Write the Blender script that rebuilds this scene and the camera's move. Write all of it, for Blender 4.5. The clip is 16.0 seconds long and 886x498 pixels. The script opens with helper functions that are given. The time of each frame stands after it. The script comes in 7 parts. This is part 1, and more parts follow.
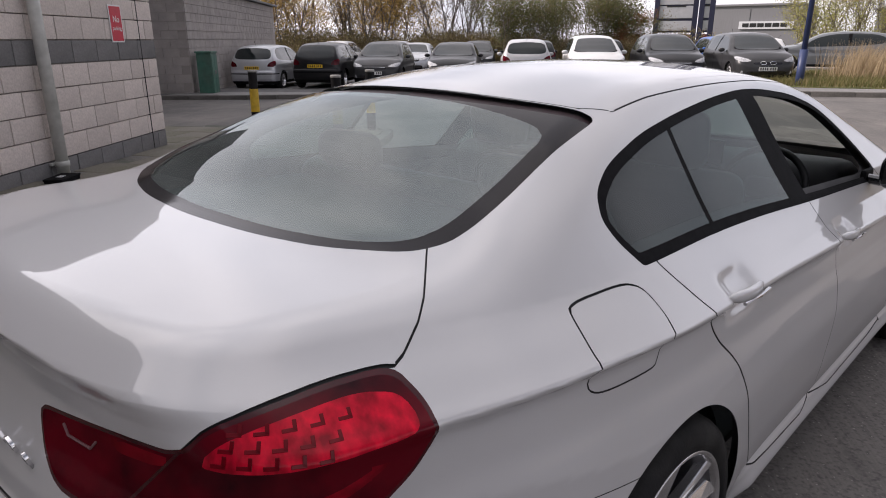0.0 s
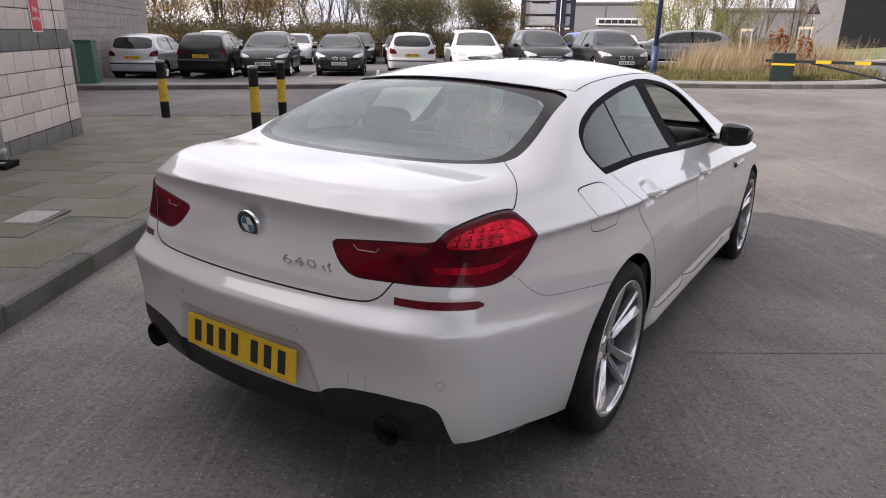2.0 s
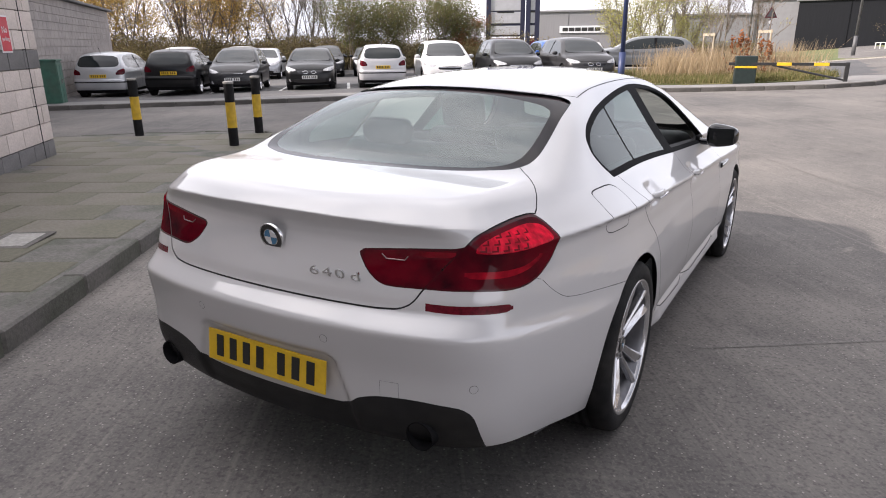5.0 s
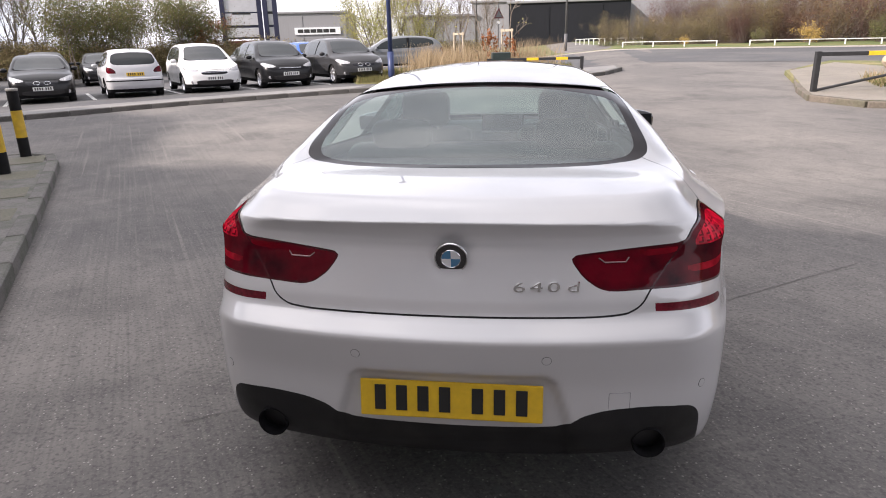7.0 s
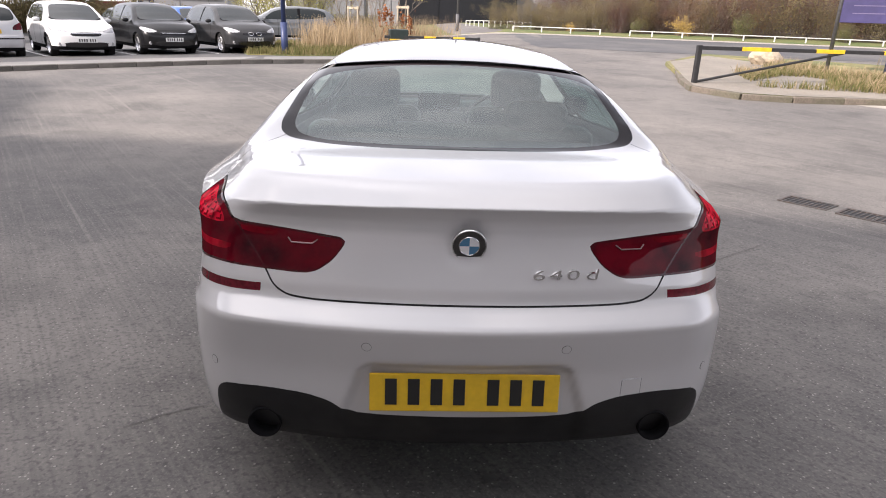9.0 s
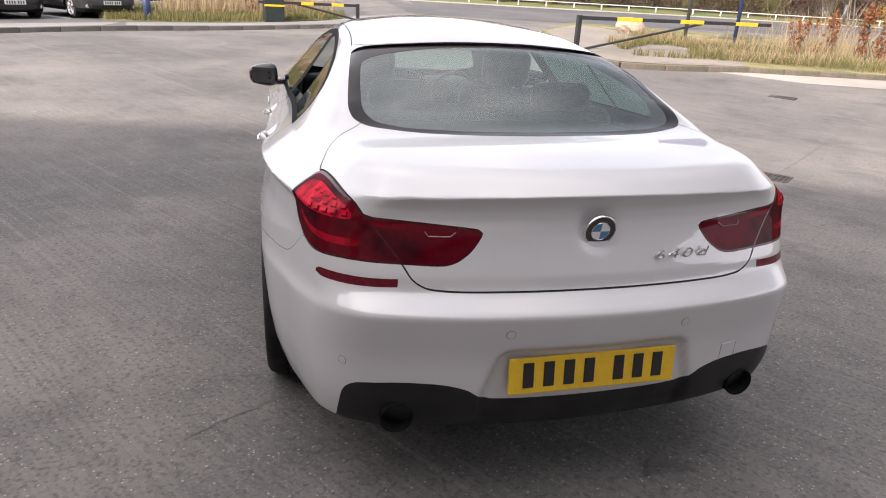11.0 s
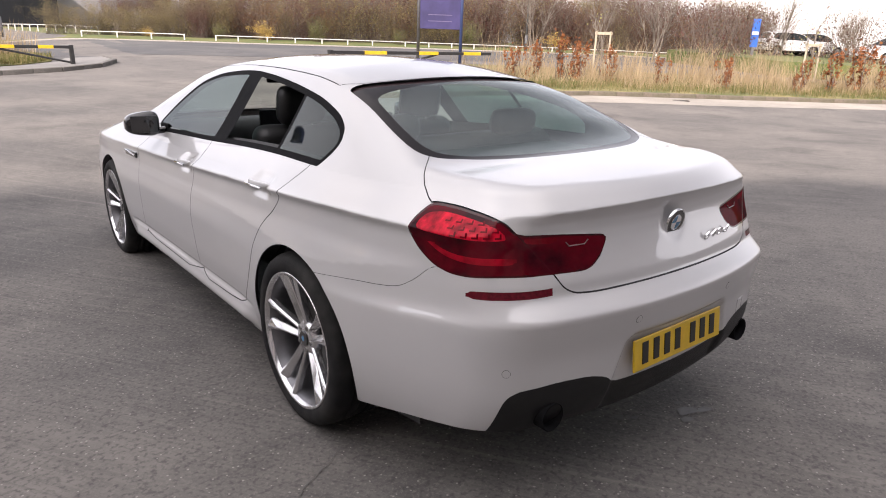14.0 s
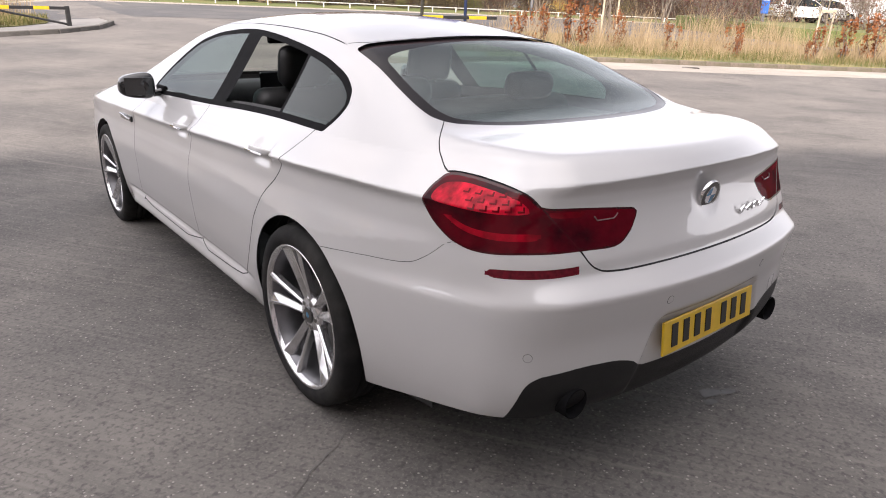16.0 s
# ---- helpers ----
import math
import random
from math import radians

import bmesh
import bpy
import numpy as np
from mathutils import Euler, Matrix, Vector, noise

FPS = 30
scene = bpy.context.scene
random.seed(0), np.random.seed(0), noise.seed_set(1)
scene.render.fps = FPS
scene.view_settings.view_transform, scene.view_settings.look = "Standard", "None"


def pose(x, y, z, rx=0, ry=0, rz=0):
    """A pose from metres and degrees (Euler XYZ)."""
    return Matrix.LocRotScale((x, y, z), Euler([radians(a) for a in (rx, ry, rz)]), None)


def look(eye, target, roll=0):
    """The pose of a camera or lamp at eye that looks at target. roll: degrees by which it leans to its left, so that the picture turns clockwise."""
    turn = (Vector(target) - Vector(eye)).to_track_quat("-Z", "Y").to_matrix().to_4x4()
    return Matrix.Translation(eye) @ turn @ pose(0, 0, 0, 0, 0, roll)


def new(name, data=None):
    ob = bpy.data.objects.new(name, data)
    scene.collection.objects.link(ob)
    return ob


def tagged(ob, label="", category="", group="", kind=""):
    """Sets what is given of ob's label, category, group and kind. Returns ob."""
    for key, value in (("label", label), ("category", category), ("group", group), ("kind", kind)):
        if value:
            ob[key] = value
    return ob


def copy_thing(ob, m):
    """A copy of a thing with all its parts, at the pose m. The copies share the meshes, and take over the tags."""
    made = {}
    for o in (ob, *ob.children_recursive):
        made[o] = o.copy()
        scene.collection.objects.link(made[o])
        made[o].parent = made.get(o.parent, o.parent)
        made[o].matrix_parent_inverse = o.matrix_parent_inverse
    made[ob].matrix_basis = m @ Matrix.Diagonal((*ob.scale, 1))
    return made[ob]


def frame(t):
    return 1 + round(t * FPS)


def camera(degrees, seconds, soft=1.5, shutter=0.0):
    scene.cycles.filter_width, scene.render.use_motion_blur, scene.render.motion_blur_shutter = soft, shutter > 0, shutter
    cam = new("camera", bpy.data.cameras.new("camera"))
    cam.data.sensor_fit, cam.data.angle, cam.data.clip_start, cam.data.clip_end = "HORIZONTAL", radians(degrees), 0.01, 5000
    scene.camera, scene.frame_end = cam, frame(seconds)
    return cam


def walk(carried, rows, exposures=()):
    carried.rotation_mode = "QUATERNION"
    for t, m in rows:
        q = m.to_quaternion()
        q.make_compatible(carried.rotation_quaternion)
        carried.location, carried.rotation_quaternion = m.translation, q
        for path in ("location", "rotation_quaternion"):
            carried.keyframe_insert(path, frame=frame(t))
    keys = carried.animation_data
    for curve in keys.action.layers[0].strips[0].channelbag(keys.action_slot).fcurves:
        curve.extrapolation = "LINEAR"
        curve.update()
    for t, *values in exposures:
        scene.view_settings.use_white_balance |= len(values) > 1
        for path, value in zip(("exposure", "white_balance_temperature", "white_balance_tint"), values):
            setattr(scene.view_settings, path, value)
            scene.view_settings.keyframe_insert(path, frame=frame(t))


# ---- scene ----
cam = camera(68.8, 16.0, soft=1.0)
PATH = [
    (0, (1.375, -0.078, 1.496), (0.05, 1.289, 0.88), -0.1),
    (0.5, (1.36, -0.434, 1.524), (0.172, 1.055, 0.914), 0.5),
    (1, (1.438, -0.802, 1.539), (0.318, 0.742, 0.936), 0.3),
    (1.5, (1.467, -1.088, 1.522), (0.485, 0.523, 0.858), 1.0),
    (2, (1.592, -1.233, 1.554), (0.563, 0.359, 0.917), 0.9),
    (2.5, (1.698, -1.296, 1.563), (0.657, 0.286, 0.92), 0.6),
    (3, (1.717, -1.312, 1.566), (0.673, 0.287, 0.968), 0.6),
    (3.5, (1.713, -1.32, 1.566), (0.675, 0.285, 0.978), 0.6),
    (4, (1.712, -1.317, 1.568), (0.666, 0.284, 0.981), 0.4),
    (4.2, (1.709, -1.315, 1.564), (0.66, 0.284, 0.977), 0.6),
    (6.3, (0.7, -1.445, 1.537), (0.11, 0.345, 0.868), -0.4),
    (6.5, (0.584, -1.466, 1.533), (0.069, 0.364, 0.909), 0.5),
    (7, (0.217, -1.59, 1.539), (-0.051, 0.295, 0.925), -1.4),
    (7.5, (0.017, -1.585, 1.532), (-0.085, 0.318, 0.925), -0.5),
    (8, (-0.075, -1.573, 1.555), (-0.061, 0.321, 0.912), 1.1),
    (8.2, (-0.096, -1.564, 1.552), (-0.060, 0.324, 0.894), 1.3),
    (10.3, (-0.382, -1.478, 1.51), (-0.189, 0.391, 0.825), 4.4),
    (10.5, (-0.532, -1.490, 1.520), (-0.260, 0.358, 0.806), 3.8),
    (11, (-0.847, -1.435, 1.567), (-0.375, 0.359, 0.819), 3.1),
    (11.5, (-1.225, -1.245, 1.579), (-0.479, 0.449, 0.822), 2.4),
    (12, (-1.582, -1.11, 1.543), (-0.562, 0.459, 0.837), 2.2),
    (12.5, (-1.753, -1.002, 1.55), (-0.616, 0.502, 0.881), 1.3),
    (13, (-1.861, -1.01, 1.543), (-0.69, 0.488, 0.923), 2.1),
    (13.5, (-1.918, -1.063, 1.541), (-0.735, 0.425, 0.921), 2.3),
    (14, (-1.929, -1.069, 1.534), (-0.739, 0.412, 0.91), 2.0),
    (14.5, (-1.934, -1.076, 1.539), (-0.724, 0.393, 0.925), 2.0),
    (15, (-1.938, -1.079, 1.539), (-0.727, 0.39, 0.927), 2.0),
    (15.5, (-1.941, -1.059, 1.534), (-0.73, 0.406, 0.911), 2.5),
    (16, (-1.868, -0.924, 1.498), (-0.7, 0.532, 0.782), 2.4),
]
EXPOSURES = [(0.0, 0.40, 6100, 17), (1.0, 0.31, 6100, 16), (1.5, 0.54, 6150, 16), (2.5, 0.95, 6150, 16), (4.0, 1.04, 6110, 15), (6.5, 1.05, 6080, 16), (8.2, 1.09, 6080, 16), (11.0, 1.24, 6190, 16), (14.5, 1.10, 6260, 17), (16.0, 1.25, 6270, 16)]
walk(cam, [(t, look(eye, target, roll)) for t, eye, target, roll in PATH], EXPOSURES)

# ---- light ----
SUN_AZ, SUN_EL = math.atan2(-0.78, -0.625), 32.0  # towards the sun, from +y clockwise
world = bpy.data.worlds.new("world")
scene.world = world
world.use_nodes = True
wn = world.node_tree.nodes
sky = wn.new("ShaderNodeTexSky")
sky.sky_type, sky.sun_disc, sky.sun_elevation, sky.sun_rotation = "NISHITA", False, radians(SUN_EL), SUN_AZ
sky.air_density, sky.dust_density, sky.ozone_density = 1.0, 3.0, 1.0
haze = wn.new("ShaderNodeMixRGB")  # thin bright cloud over the whole sky
haze.inputs[0].default_value = 0.72
rise, layers = wn.new("ShaderNodeSeparateXYZ"), wn.new("ShaderNodeMixRGB")  # the haze is brightest low down
layers.inputs[1].default_value, layers.inputs[2].default_value = (21.5, 21.0, 20.9, 1), (2.7, 2.7, 2.9, 1)
lift = wn.new("ShaderNodeMapRange")
lift.inputs["From Min"].default_value, lift.inputs["From Max"].default_value = 0.30, 0.58
clouds, cloud_ramp, cloud_mix = wn.new("ShaderNodeTexNoise"), wn.new("ShaderNodeValToRGB"), wn.new("ShaderNodeMixRGB")
clouds.inputs["Scale"].default_value, clouds.inputs["Detail"].default_value = 2.8, 6
cloud_ramp.color_ramp.elements[0].position, cloud_ramp.color_ramp.elements[0].color = 0.38, (0.72, 0.74, 0.77, 1)
cloud_ramp.color_ramp.elements[1].position, cloud_ramp.color_ramp.elements[1].color = 0.62, (1.20, 1.18, 1.16, 1)
cloud_mix.blend_type = "MULTIPLY"
cloud_mix.inputs[0].default_value = 1.0
wl = world.node_tree.links
wl.new(wn.new("ShaderNodeTexCoord").outputs["Generated"], clouds.inputs["Vector"])
wl.new(clouds.inputs["Vector"].links[0].from_socket, rise.inputs[0])
wl.new(rise.outputs[2], lift.inputs["Value"])
wl.new(lift.outputs[0], layers.inputs[0])
wl.new(layers.outputs[0], haze.inputs[2])
wl.new(clouds.outputs["Fac"], cloud_ramp.inputs[0])
wl.new(sky.outputs[0], haze.inputs[1])
facing, clip_low, narrow, glow = wn.new("ShaderNodeVectorMath"), wn.new("ShaderNodeMath"), wn.new("ShaderNodeMath"), wn.new("ShaderNodeMixRGB")  # a broad glow added high in the sky, off the sun, to brighten the car
facing.operation, clip_low.operation, narrow.operation, glow.blend_type = "DOT_PRODUCT", "MAXIMUM", "POWER", "ADD"
facing.inputs[1].default_value = (-0.36, 0.08, 0.93)
clip_low.inputs[1].default_value, narrow.inputs[1].default_value, glow.inputs[2].default_value = 0.0, 2.3, (31.5, 29.8, 27.6, 1)
wl.new(clouds.inputs["Vector"].links[0].from_socket, facing.inputs[0])
wl.new(facing.outputs["Value"], clip_low.inputs[0])
wl.new(clip_low.outputs[0], narrow.inputs[0])
wl.new(narrow.outputs[0], glow.inputs[0])
wl.new(haze.outputs[0], glow.inputs[1])
wl.new(glow.outputs[0], cloud_mix.inputs[1])
wl.new(cloud_ramp.outputs[0], cloud_mix.inputs[2])
wl.new(cloud_mix.outputs[0], wn["Background"].inputs[0])
wn["Background"].inputs[1].default_value = 0.0425
sun = new("sun", bpy.data.lights.new("sun", "SUN"))
sun.data.energy, sun.data.angle, sun.data.color = 3.45, radians(2.0), (1.0, 0.885, 0.75)
sun.matrix_world = look((0, 0, 30), (0.78 * 20, 0.625 * 20, 30 - 20 * math.tan(radians(SUN_EL))))


# ---- materials ----
def material(name, color=(0.5, 0.5, 0.5), rough=0.6, metal=0.0, coat=0.0, vary=0.0, scale=8.0, bump=0.0, bump_scale=60.0, stretch=(1, 1, 1), second=None, second_scale=1.5, per_object=0.0, spec=0.5, low=0.40, high=0.62):
    """A surface with a fine grain, a large patchiness towards a second colour, and relief."""
    m = bpy.data.materials.new(name)
    m.use_nodes = True
    n, l = m.node_tree.nodes, m.node_tree.links
    b = n["Principled BSDF"]
    b.inputs["Base Color"].default_value, b.inputs["Roughness"].default_value, b.inputs["Metallic"].default_value = (*color, 1), rough, metal
    b.inputs["Coat Weight"].default_value, b.inputs["Coat Roughness"].default_value, b.inputs["Specular IOR Level"].default_value = coat, 0.02, spec
    if not (vary or bump or second or per_object):
        return m
    where, fit = n.new("ShaderNodeTexCoord"), n.new("ShaderNodeMapping")
    fit.inputs["Scale"].default_value = stretch
    l.new(where.outputs["Object"], fit.inputs["Vector"])

    def noise_at(s, detail=4):
        t = n.new("ShaderNodeTexNoise")
        t.inputs["Scale"].default_value, t.inputs["Detail"].default_value = s, detail
        l.new(fit.outputs[0], t.inputs["Vector"])
        return t.outputs["Fac"]

    out = None
    if second:
        ramp = n.new("ShaderNodeValToRGB")
        ramp.color_ramp.elements[0].position, ramp.color_ramp.elements[1].position = low, high
        ramp.color_ramp.elements[0].color, ramp.color_ramp.elements[1].color = (*color, 1), (*second, 1)
        l.new(noise_at(second_scale, 6), ramp.inputs[0])
        out = ramp.outputs[0]
    for amount, source in ((vary, "grain"), (per_object, "object")):
        if amount:
            hsv, rng = n.new("ShaderNodeHueSaturation"), n.new("ShaderNodeMapRange")
            rng.inputs["To Min"].default_value, rng.inputs["To Max"].default_value = 1 - amount, 1 + amount
            if source == "grain":
                rng.inputs["From Min"].default_value, rng.inputs["From Max"].default_value = 0.3, 0.7
                l.new(noise_at(scale), rng.inputs["Value"])
            else:
                l.new(n.new("ShaderNodeObjectInfo").outputs["Random"], rng.inputs["Value"])
            l.new(rng.outputs[0], hsv.inputs["Value"])
            if out:
                l.new(out, hsv.inputs["Color"])
            else:
                hsv.inputs["Color"].default_value = (*color, 1)
            out = hsv.outputs[0]
    if out:
        l.new(out, b.inputs["Base Color"])
    if bump:
        bp = n.new("ShaderNodeBump")
        bp.inputs["Strength"].default_value, bp.inputs["Distance"].default_value = bump, 0.01
        l.new(noise_at(bump_scale, 5), bp.inputs["Height"])
        l.new(bp.outputs[0], b.inputs["Normal"])
    return m


def lens(m, low, high):
    """A lamp's clear cover: gloss that grows with the slant, over the colour inside."""
    n, l = m.node_tree.nodes, m.node_tree.links
    inner = n["Principled BSDF"]
    inner.inputs["Specular IOR Level"].default_value, inner.inputs["Coat Weight"].default_value = 0.0, 0.0
    shine, mix, slant, steep, amount = n.new("ShaderNodeBsdfGlossy"), n.new("ShaderNodeMixShader"), n.new("ShaderNodeLayerWeight"), n.new("ShaderNodeMath"), n.new("ShaderNodeMapRange")
    shine.inputs["Roughness"].default_value, slant.inputs["Blend"].default_value = 0.03, 0.5
    steep.operation, steep.inputs[1].default_value = "POWER", 4.0
    amount.inputs["To Min"].default_value, amount.inputs["To Max"].default_value = low, high
    l.new(slant.outputs["Facing"], steep.inputs[0])
    l.new(steep.outputs[0], amount.inputs["Value"])
    l.new(amount.outputs[0], mix.inputs[0])
    l.new(inner.outputs[0], mix.inputs[1])
    l.new(shine.outputs[0], mix.inputs[2])
    l.new(mix.outputs[0], n["Material Output"].inputs[0])
    return m


def pane(name, tint=(0.4, 0.45, 0.45), gloss=0.08, veil=0.03, power=5.0):
    """Thin window glass: tinted see-through, with the gloss that its slant gives."""
    m = bpy.data.materials.new(name)
    m.use_nodes = True
    n, l = m.node_tree.nodes, m.node_tree.links
    n.remove(n["Principled BSDF"])
    clear, shine, mix, slant, steep, amount = n.new("ShaderNodeBsdfTransparent"), n.new("ShaderNodeBsdfGlossy"), n.new("ShaderNodeMixShader"), n.new("ShaderNodeLayerWeight"), n.new("ShaderNodeMath"), n.new("ShaderNodeMapRange")
    clear.inputs[0].default_value, shine.inputs["Roughness"].default_value, slant.inputs["Blend"].default_value = (*tint, 1), 0.01, 0.5
    steep.operation, steep.inputs[1].default_value = "POWER", power
    amount.inputs["To Min"].default_value = gloss
    l.new(slant.outputs["Facing"], steep.inputs[0])
    l.new(steep.outputs[0], amount.inputs["Value"])
    l.new(amount.outputs[0], mix.inputs[0])
    l.new(clear.outputs[0], mix.inputs[1])
    l.new(shine.outputs[0], mix.inputs[2])
    film, veiled = n.new("ShaderNodeBsdfDiffuse"), n.new("ShaderNodeMixShader")  # a pale veil painted over the glass for sheen the reflections lack
    film.inputs[0].default_value = (0.46, 0.51, 0.50, 1)
    shine.inputs[0].default_value = (0.93, 0.98, 0.97, 1)
    speckle, amount_of = n.new("ShaderNodeTexNoise"), n.new("ShaderNodeMapRange")
    speckle.inputs["Scale"].default_value, speckle.inputs["Detail"].default_value = 5, 6
    amount_of.inputs["From Min"].default_value, amount_of.inputs["From Max"].default_value = 0.3, 0.7
    amount_of.inputs["To Min"].default_value, amount_of.inputs["To Max"].default_value = 0.6 * veil, 1.4 * veil
    l.new(n.new("ShaderNodeTexCoord").outputs["Object"], speckle.inputs["Vector"])
    l.new(speckle.outputs["Fac"], amount_of.inputs["Value"])
    l.new(amount_of.outputs[0], veiled.inputs[0])
    l.new(mix.outputs[0], veiled.inputs[1])
    l.new(film.outputs[0], veiled.inputs[2])
    l.new(veiled.outputs[0], n["Material Output"].inputs[0])
    return m


white_paint = material("white_paint", (0.555, 0.548, 0.552), 0.40, coat=1.0, second=(0.537, 0.528, 0.528), second_scale=1.3)
white_paint.node_tree.nodes["Principled BSDF"].inputs["Coat IOR"].default_value = 1.95
shut_black = material("shut_black", (0.012, 0.012, 0.013), 0.7)
gloss_black = material("gloss_black", (0.012, 0.012, 0.014), 0.12, coat=0.6, vary=0.2, scale=20)
trim_black = material("trim_black", (0.010, 0.010, 0.011), 0.6, spec=0.02, vary=0.25, scale=30, bump=0.06, bump_scale=600)
diffuser_black = material("diffuser_black", (0.012, 0.012, 0.013), 0.5, spec=0.3, vary=0.3, scale=9, bump=0.1, bump_scale=500, second=(0.022, 0.021, 0.020), second_scale=5)
tyre_rubber = material("tyre_rubber", (0.012, 0.012, 0.013), 0.8, spec=0.2, vary=0.3, scale=14, second=(0.026, 0.025, 0.024), second_scale=6, bump=0.2, bump_scale=200)
alloy = material("alloy", (0.70, 0.70, 0.72), 0.17, metal=0.85, coat=0.4, vary=0.08, scale=12, second=(0.58, 0.57, 0.57), second_scale=7)
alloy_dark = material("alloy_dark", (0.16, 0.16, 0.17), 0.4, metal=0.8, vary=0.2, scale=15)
steel = material("steel", (0.32, 0.31, 0.30), 0.35, metal=1.0, vary=0.2, scale=40, stretch=(1, 8, 8))
mirror_face = material("mirror_face", (0.10, 0.105, 0.11), 0.04, metal=1.0)
chrome = material("chrome", (0.75, 0.75, 0.76), 0.09, metal=1.0)
badge_black = material("badge_black", (0.015, 0.015, 0.016), 0.15, coat=1.0)
badge_blue = material("badge_blue", (0.06, 0.20, 0.36), 0.2, coat=1.0)
badge_white = material("badge_white", (0.75, 0.76, 0.78), 0.25, coat=1.0)
plate_yellow = material("plate_yellow", (0.72, 0.46, 0.012), 0.30, coat=0.3, vary=0.05, scale=60, second=(0.66, 0.42, 0.015), second_scale=12)
plate_white = material("plate_white", (0.72, 0.72, 0.70), 0.35, coat=0.3)
bar_black = material("bar_black", (0.015, 0.015, 0.015), 0.4)
lamp_red = material("lamp_red", (0.11, 0.0018, 0.008), 0.04, coat=0.1, second=(0.022, 0.001, 0.004), second_scale=7, spec=0.10)
lamp_bright = material("lamp_bright", (0.62, 0.006, 0.028), 0.07, coat=0.0, second=(0.22, 0.003, 0.012), second_scale=2.6, vary=0.25, scale=5, stretch=(11, 11, 3), spec=0.12, low=0.42, high=0.66)
lamp_mid = material("lamp_mid", (0.15, 0.002, 0.008), 0.10, spec=0.2, vary=0.4, scale=14)
lamp_glow = material("lamp_glow", (0.36, 0.004, 0.017), 0.08, spec=0.12, second=(0.14, 0.002, 0.008), second_scale=9, vary=0.3, scale=30)
for red in (lamp_red, lamp_bright, lamp_mid, lamp_glow):
    lens(red, 0.02, 0.07)
strip_pale = material("strip_pale", (0.26, 0.14, 0.15), 0.2, metal=0.4)
lamp_dark = material("lamp_dark", (0.05, 0.002, 0.006), 0.12, coat=0.0, vary=0.4, scale=18)
reflector_red = material("reflector_red", (0.11, 0.004, 0.012), 0.25, spec=0.3, coat=0.0, vary=0.35, scale=90)
lamp_clear = material("lamp_clear", (0.42, 0.42, 0.43), 0.08, coat=1.0, metal=0.3, vary=0.4, scale=30)
leather = material("leather", (0.018, 0.018, 0.019), 0.5, vary=0.3, scale=12, bump=0.15, bump_scale=150)
cabin_grey = material("cabin_grey", (0.05, 0.05, 0.052), 0.8, vary=0.2, scale=10, bump=0.1, bump_scale=200)
frit = material("frit", (0.012, 0.009, 0.010), 0.08, spec=0.16)
brake_black = material("brake_black", (0.022, 0.006, 0.009), 0.5)
rear_pane = pane("rear_pane", (0.56, 0.74, 0.69), 0.145, 0.10, 6.5)
side_pane = pane("side_pane", (0.22, 0.34, 0.32), 0.065, 0.012, 6.5)
screen_pane = pane("screen_pane", (0.72, 0.78, 0.76))
sunroof_glass = material("sunroof_glass", (0.012, 0.013, 0.015), 0.04, coat=1.0)


# ---- building helpers ----
def part(name, bm, mat, parent, label="", smooth=False, matrix=None):
    """Links a bmesh as one mesh object under a thing, or on its own."""
    me = bpy.data.meshes.new(name)
    if smooth:
        for f in bm.faces:
            f.smooth = True
    bm.to_mesh(me)
    bm.free()
    for one in mat if isinstance(mat, (list, tuple)) else [mat]:
        me.materials.append(one)
    ob = new(name, me)
    if parent:
        ob.parent = parent
    if matrix is not None:
        ob.matrix_local = matrix
    if label:
        ob["label"] = label
    return ob


def thing(name, label, category, group="", at=Matrix(), kind=""):
    ob = new(name)
    ob.matrix_world = at
    ob.empty_display_size = 0.1
    return tagged(ob, label, category, group, kind)


def box(size, at=(0, 0, 0), bevel=0.0, segs=2, bm=None, turn=None):
    """A box with rounded edges, added to bm."""
    own = bmesh.new()
    bmesh.ops.create_cube(own, size=1)
    bmesh.ops.scale(own, vec=size, verts=own.verts)
    if bevel:
        bmesh.ops.bevel(own, geom=own.edges[:], offset=min(bevel, min(size) * 0.45), segments=segs, affect="EDGES", profile=0.5)
    if turn:
        bmesh.ops.transform(own, matrix=turn, verts=own.verts)
    bmesh.ops.translate(own, vec=at, verts=own.verts)
    if bm is None:
        return own
    me = bpy.data.meshes.new("t")
    own.to_mesh(me)
    own.free()
    bm.from_mesh(me)
    bpy.data.meshes.remove(me)
    return bm


def lathe(profile, steps=32, axis="z", bm=None, at=(0, 0, 0)):
    """Turns a profile of (radius, height) round an axis."""
    bm = bm or bmesh.new()
    rings = []
    for r, h in profile:
        ring = []
        for k in range(steps):
            a = 2 * math.pi * k / steps
            c, s = r * math.cos(a), r * math.sin(a)
            p = {"z": (c, s, h), "x": (h, c, s), "y": (c, h, -s)}[axis]
            ring.append(bm.verts.new(Vector(p) + Vector(at)))
        rings.append(ring)
    for a, b in zip(rings, rings[1:]):
        for k in range(steps):
            bm.faces.new((a[k], a[(k + 1) % steps], b[(k + 1) % steps], b[k]))
    return bm


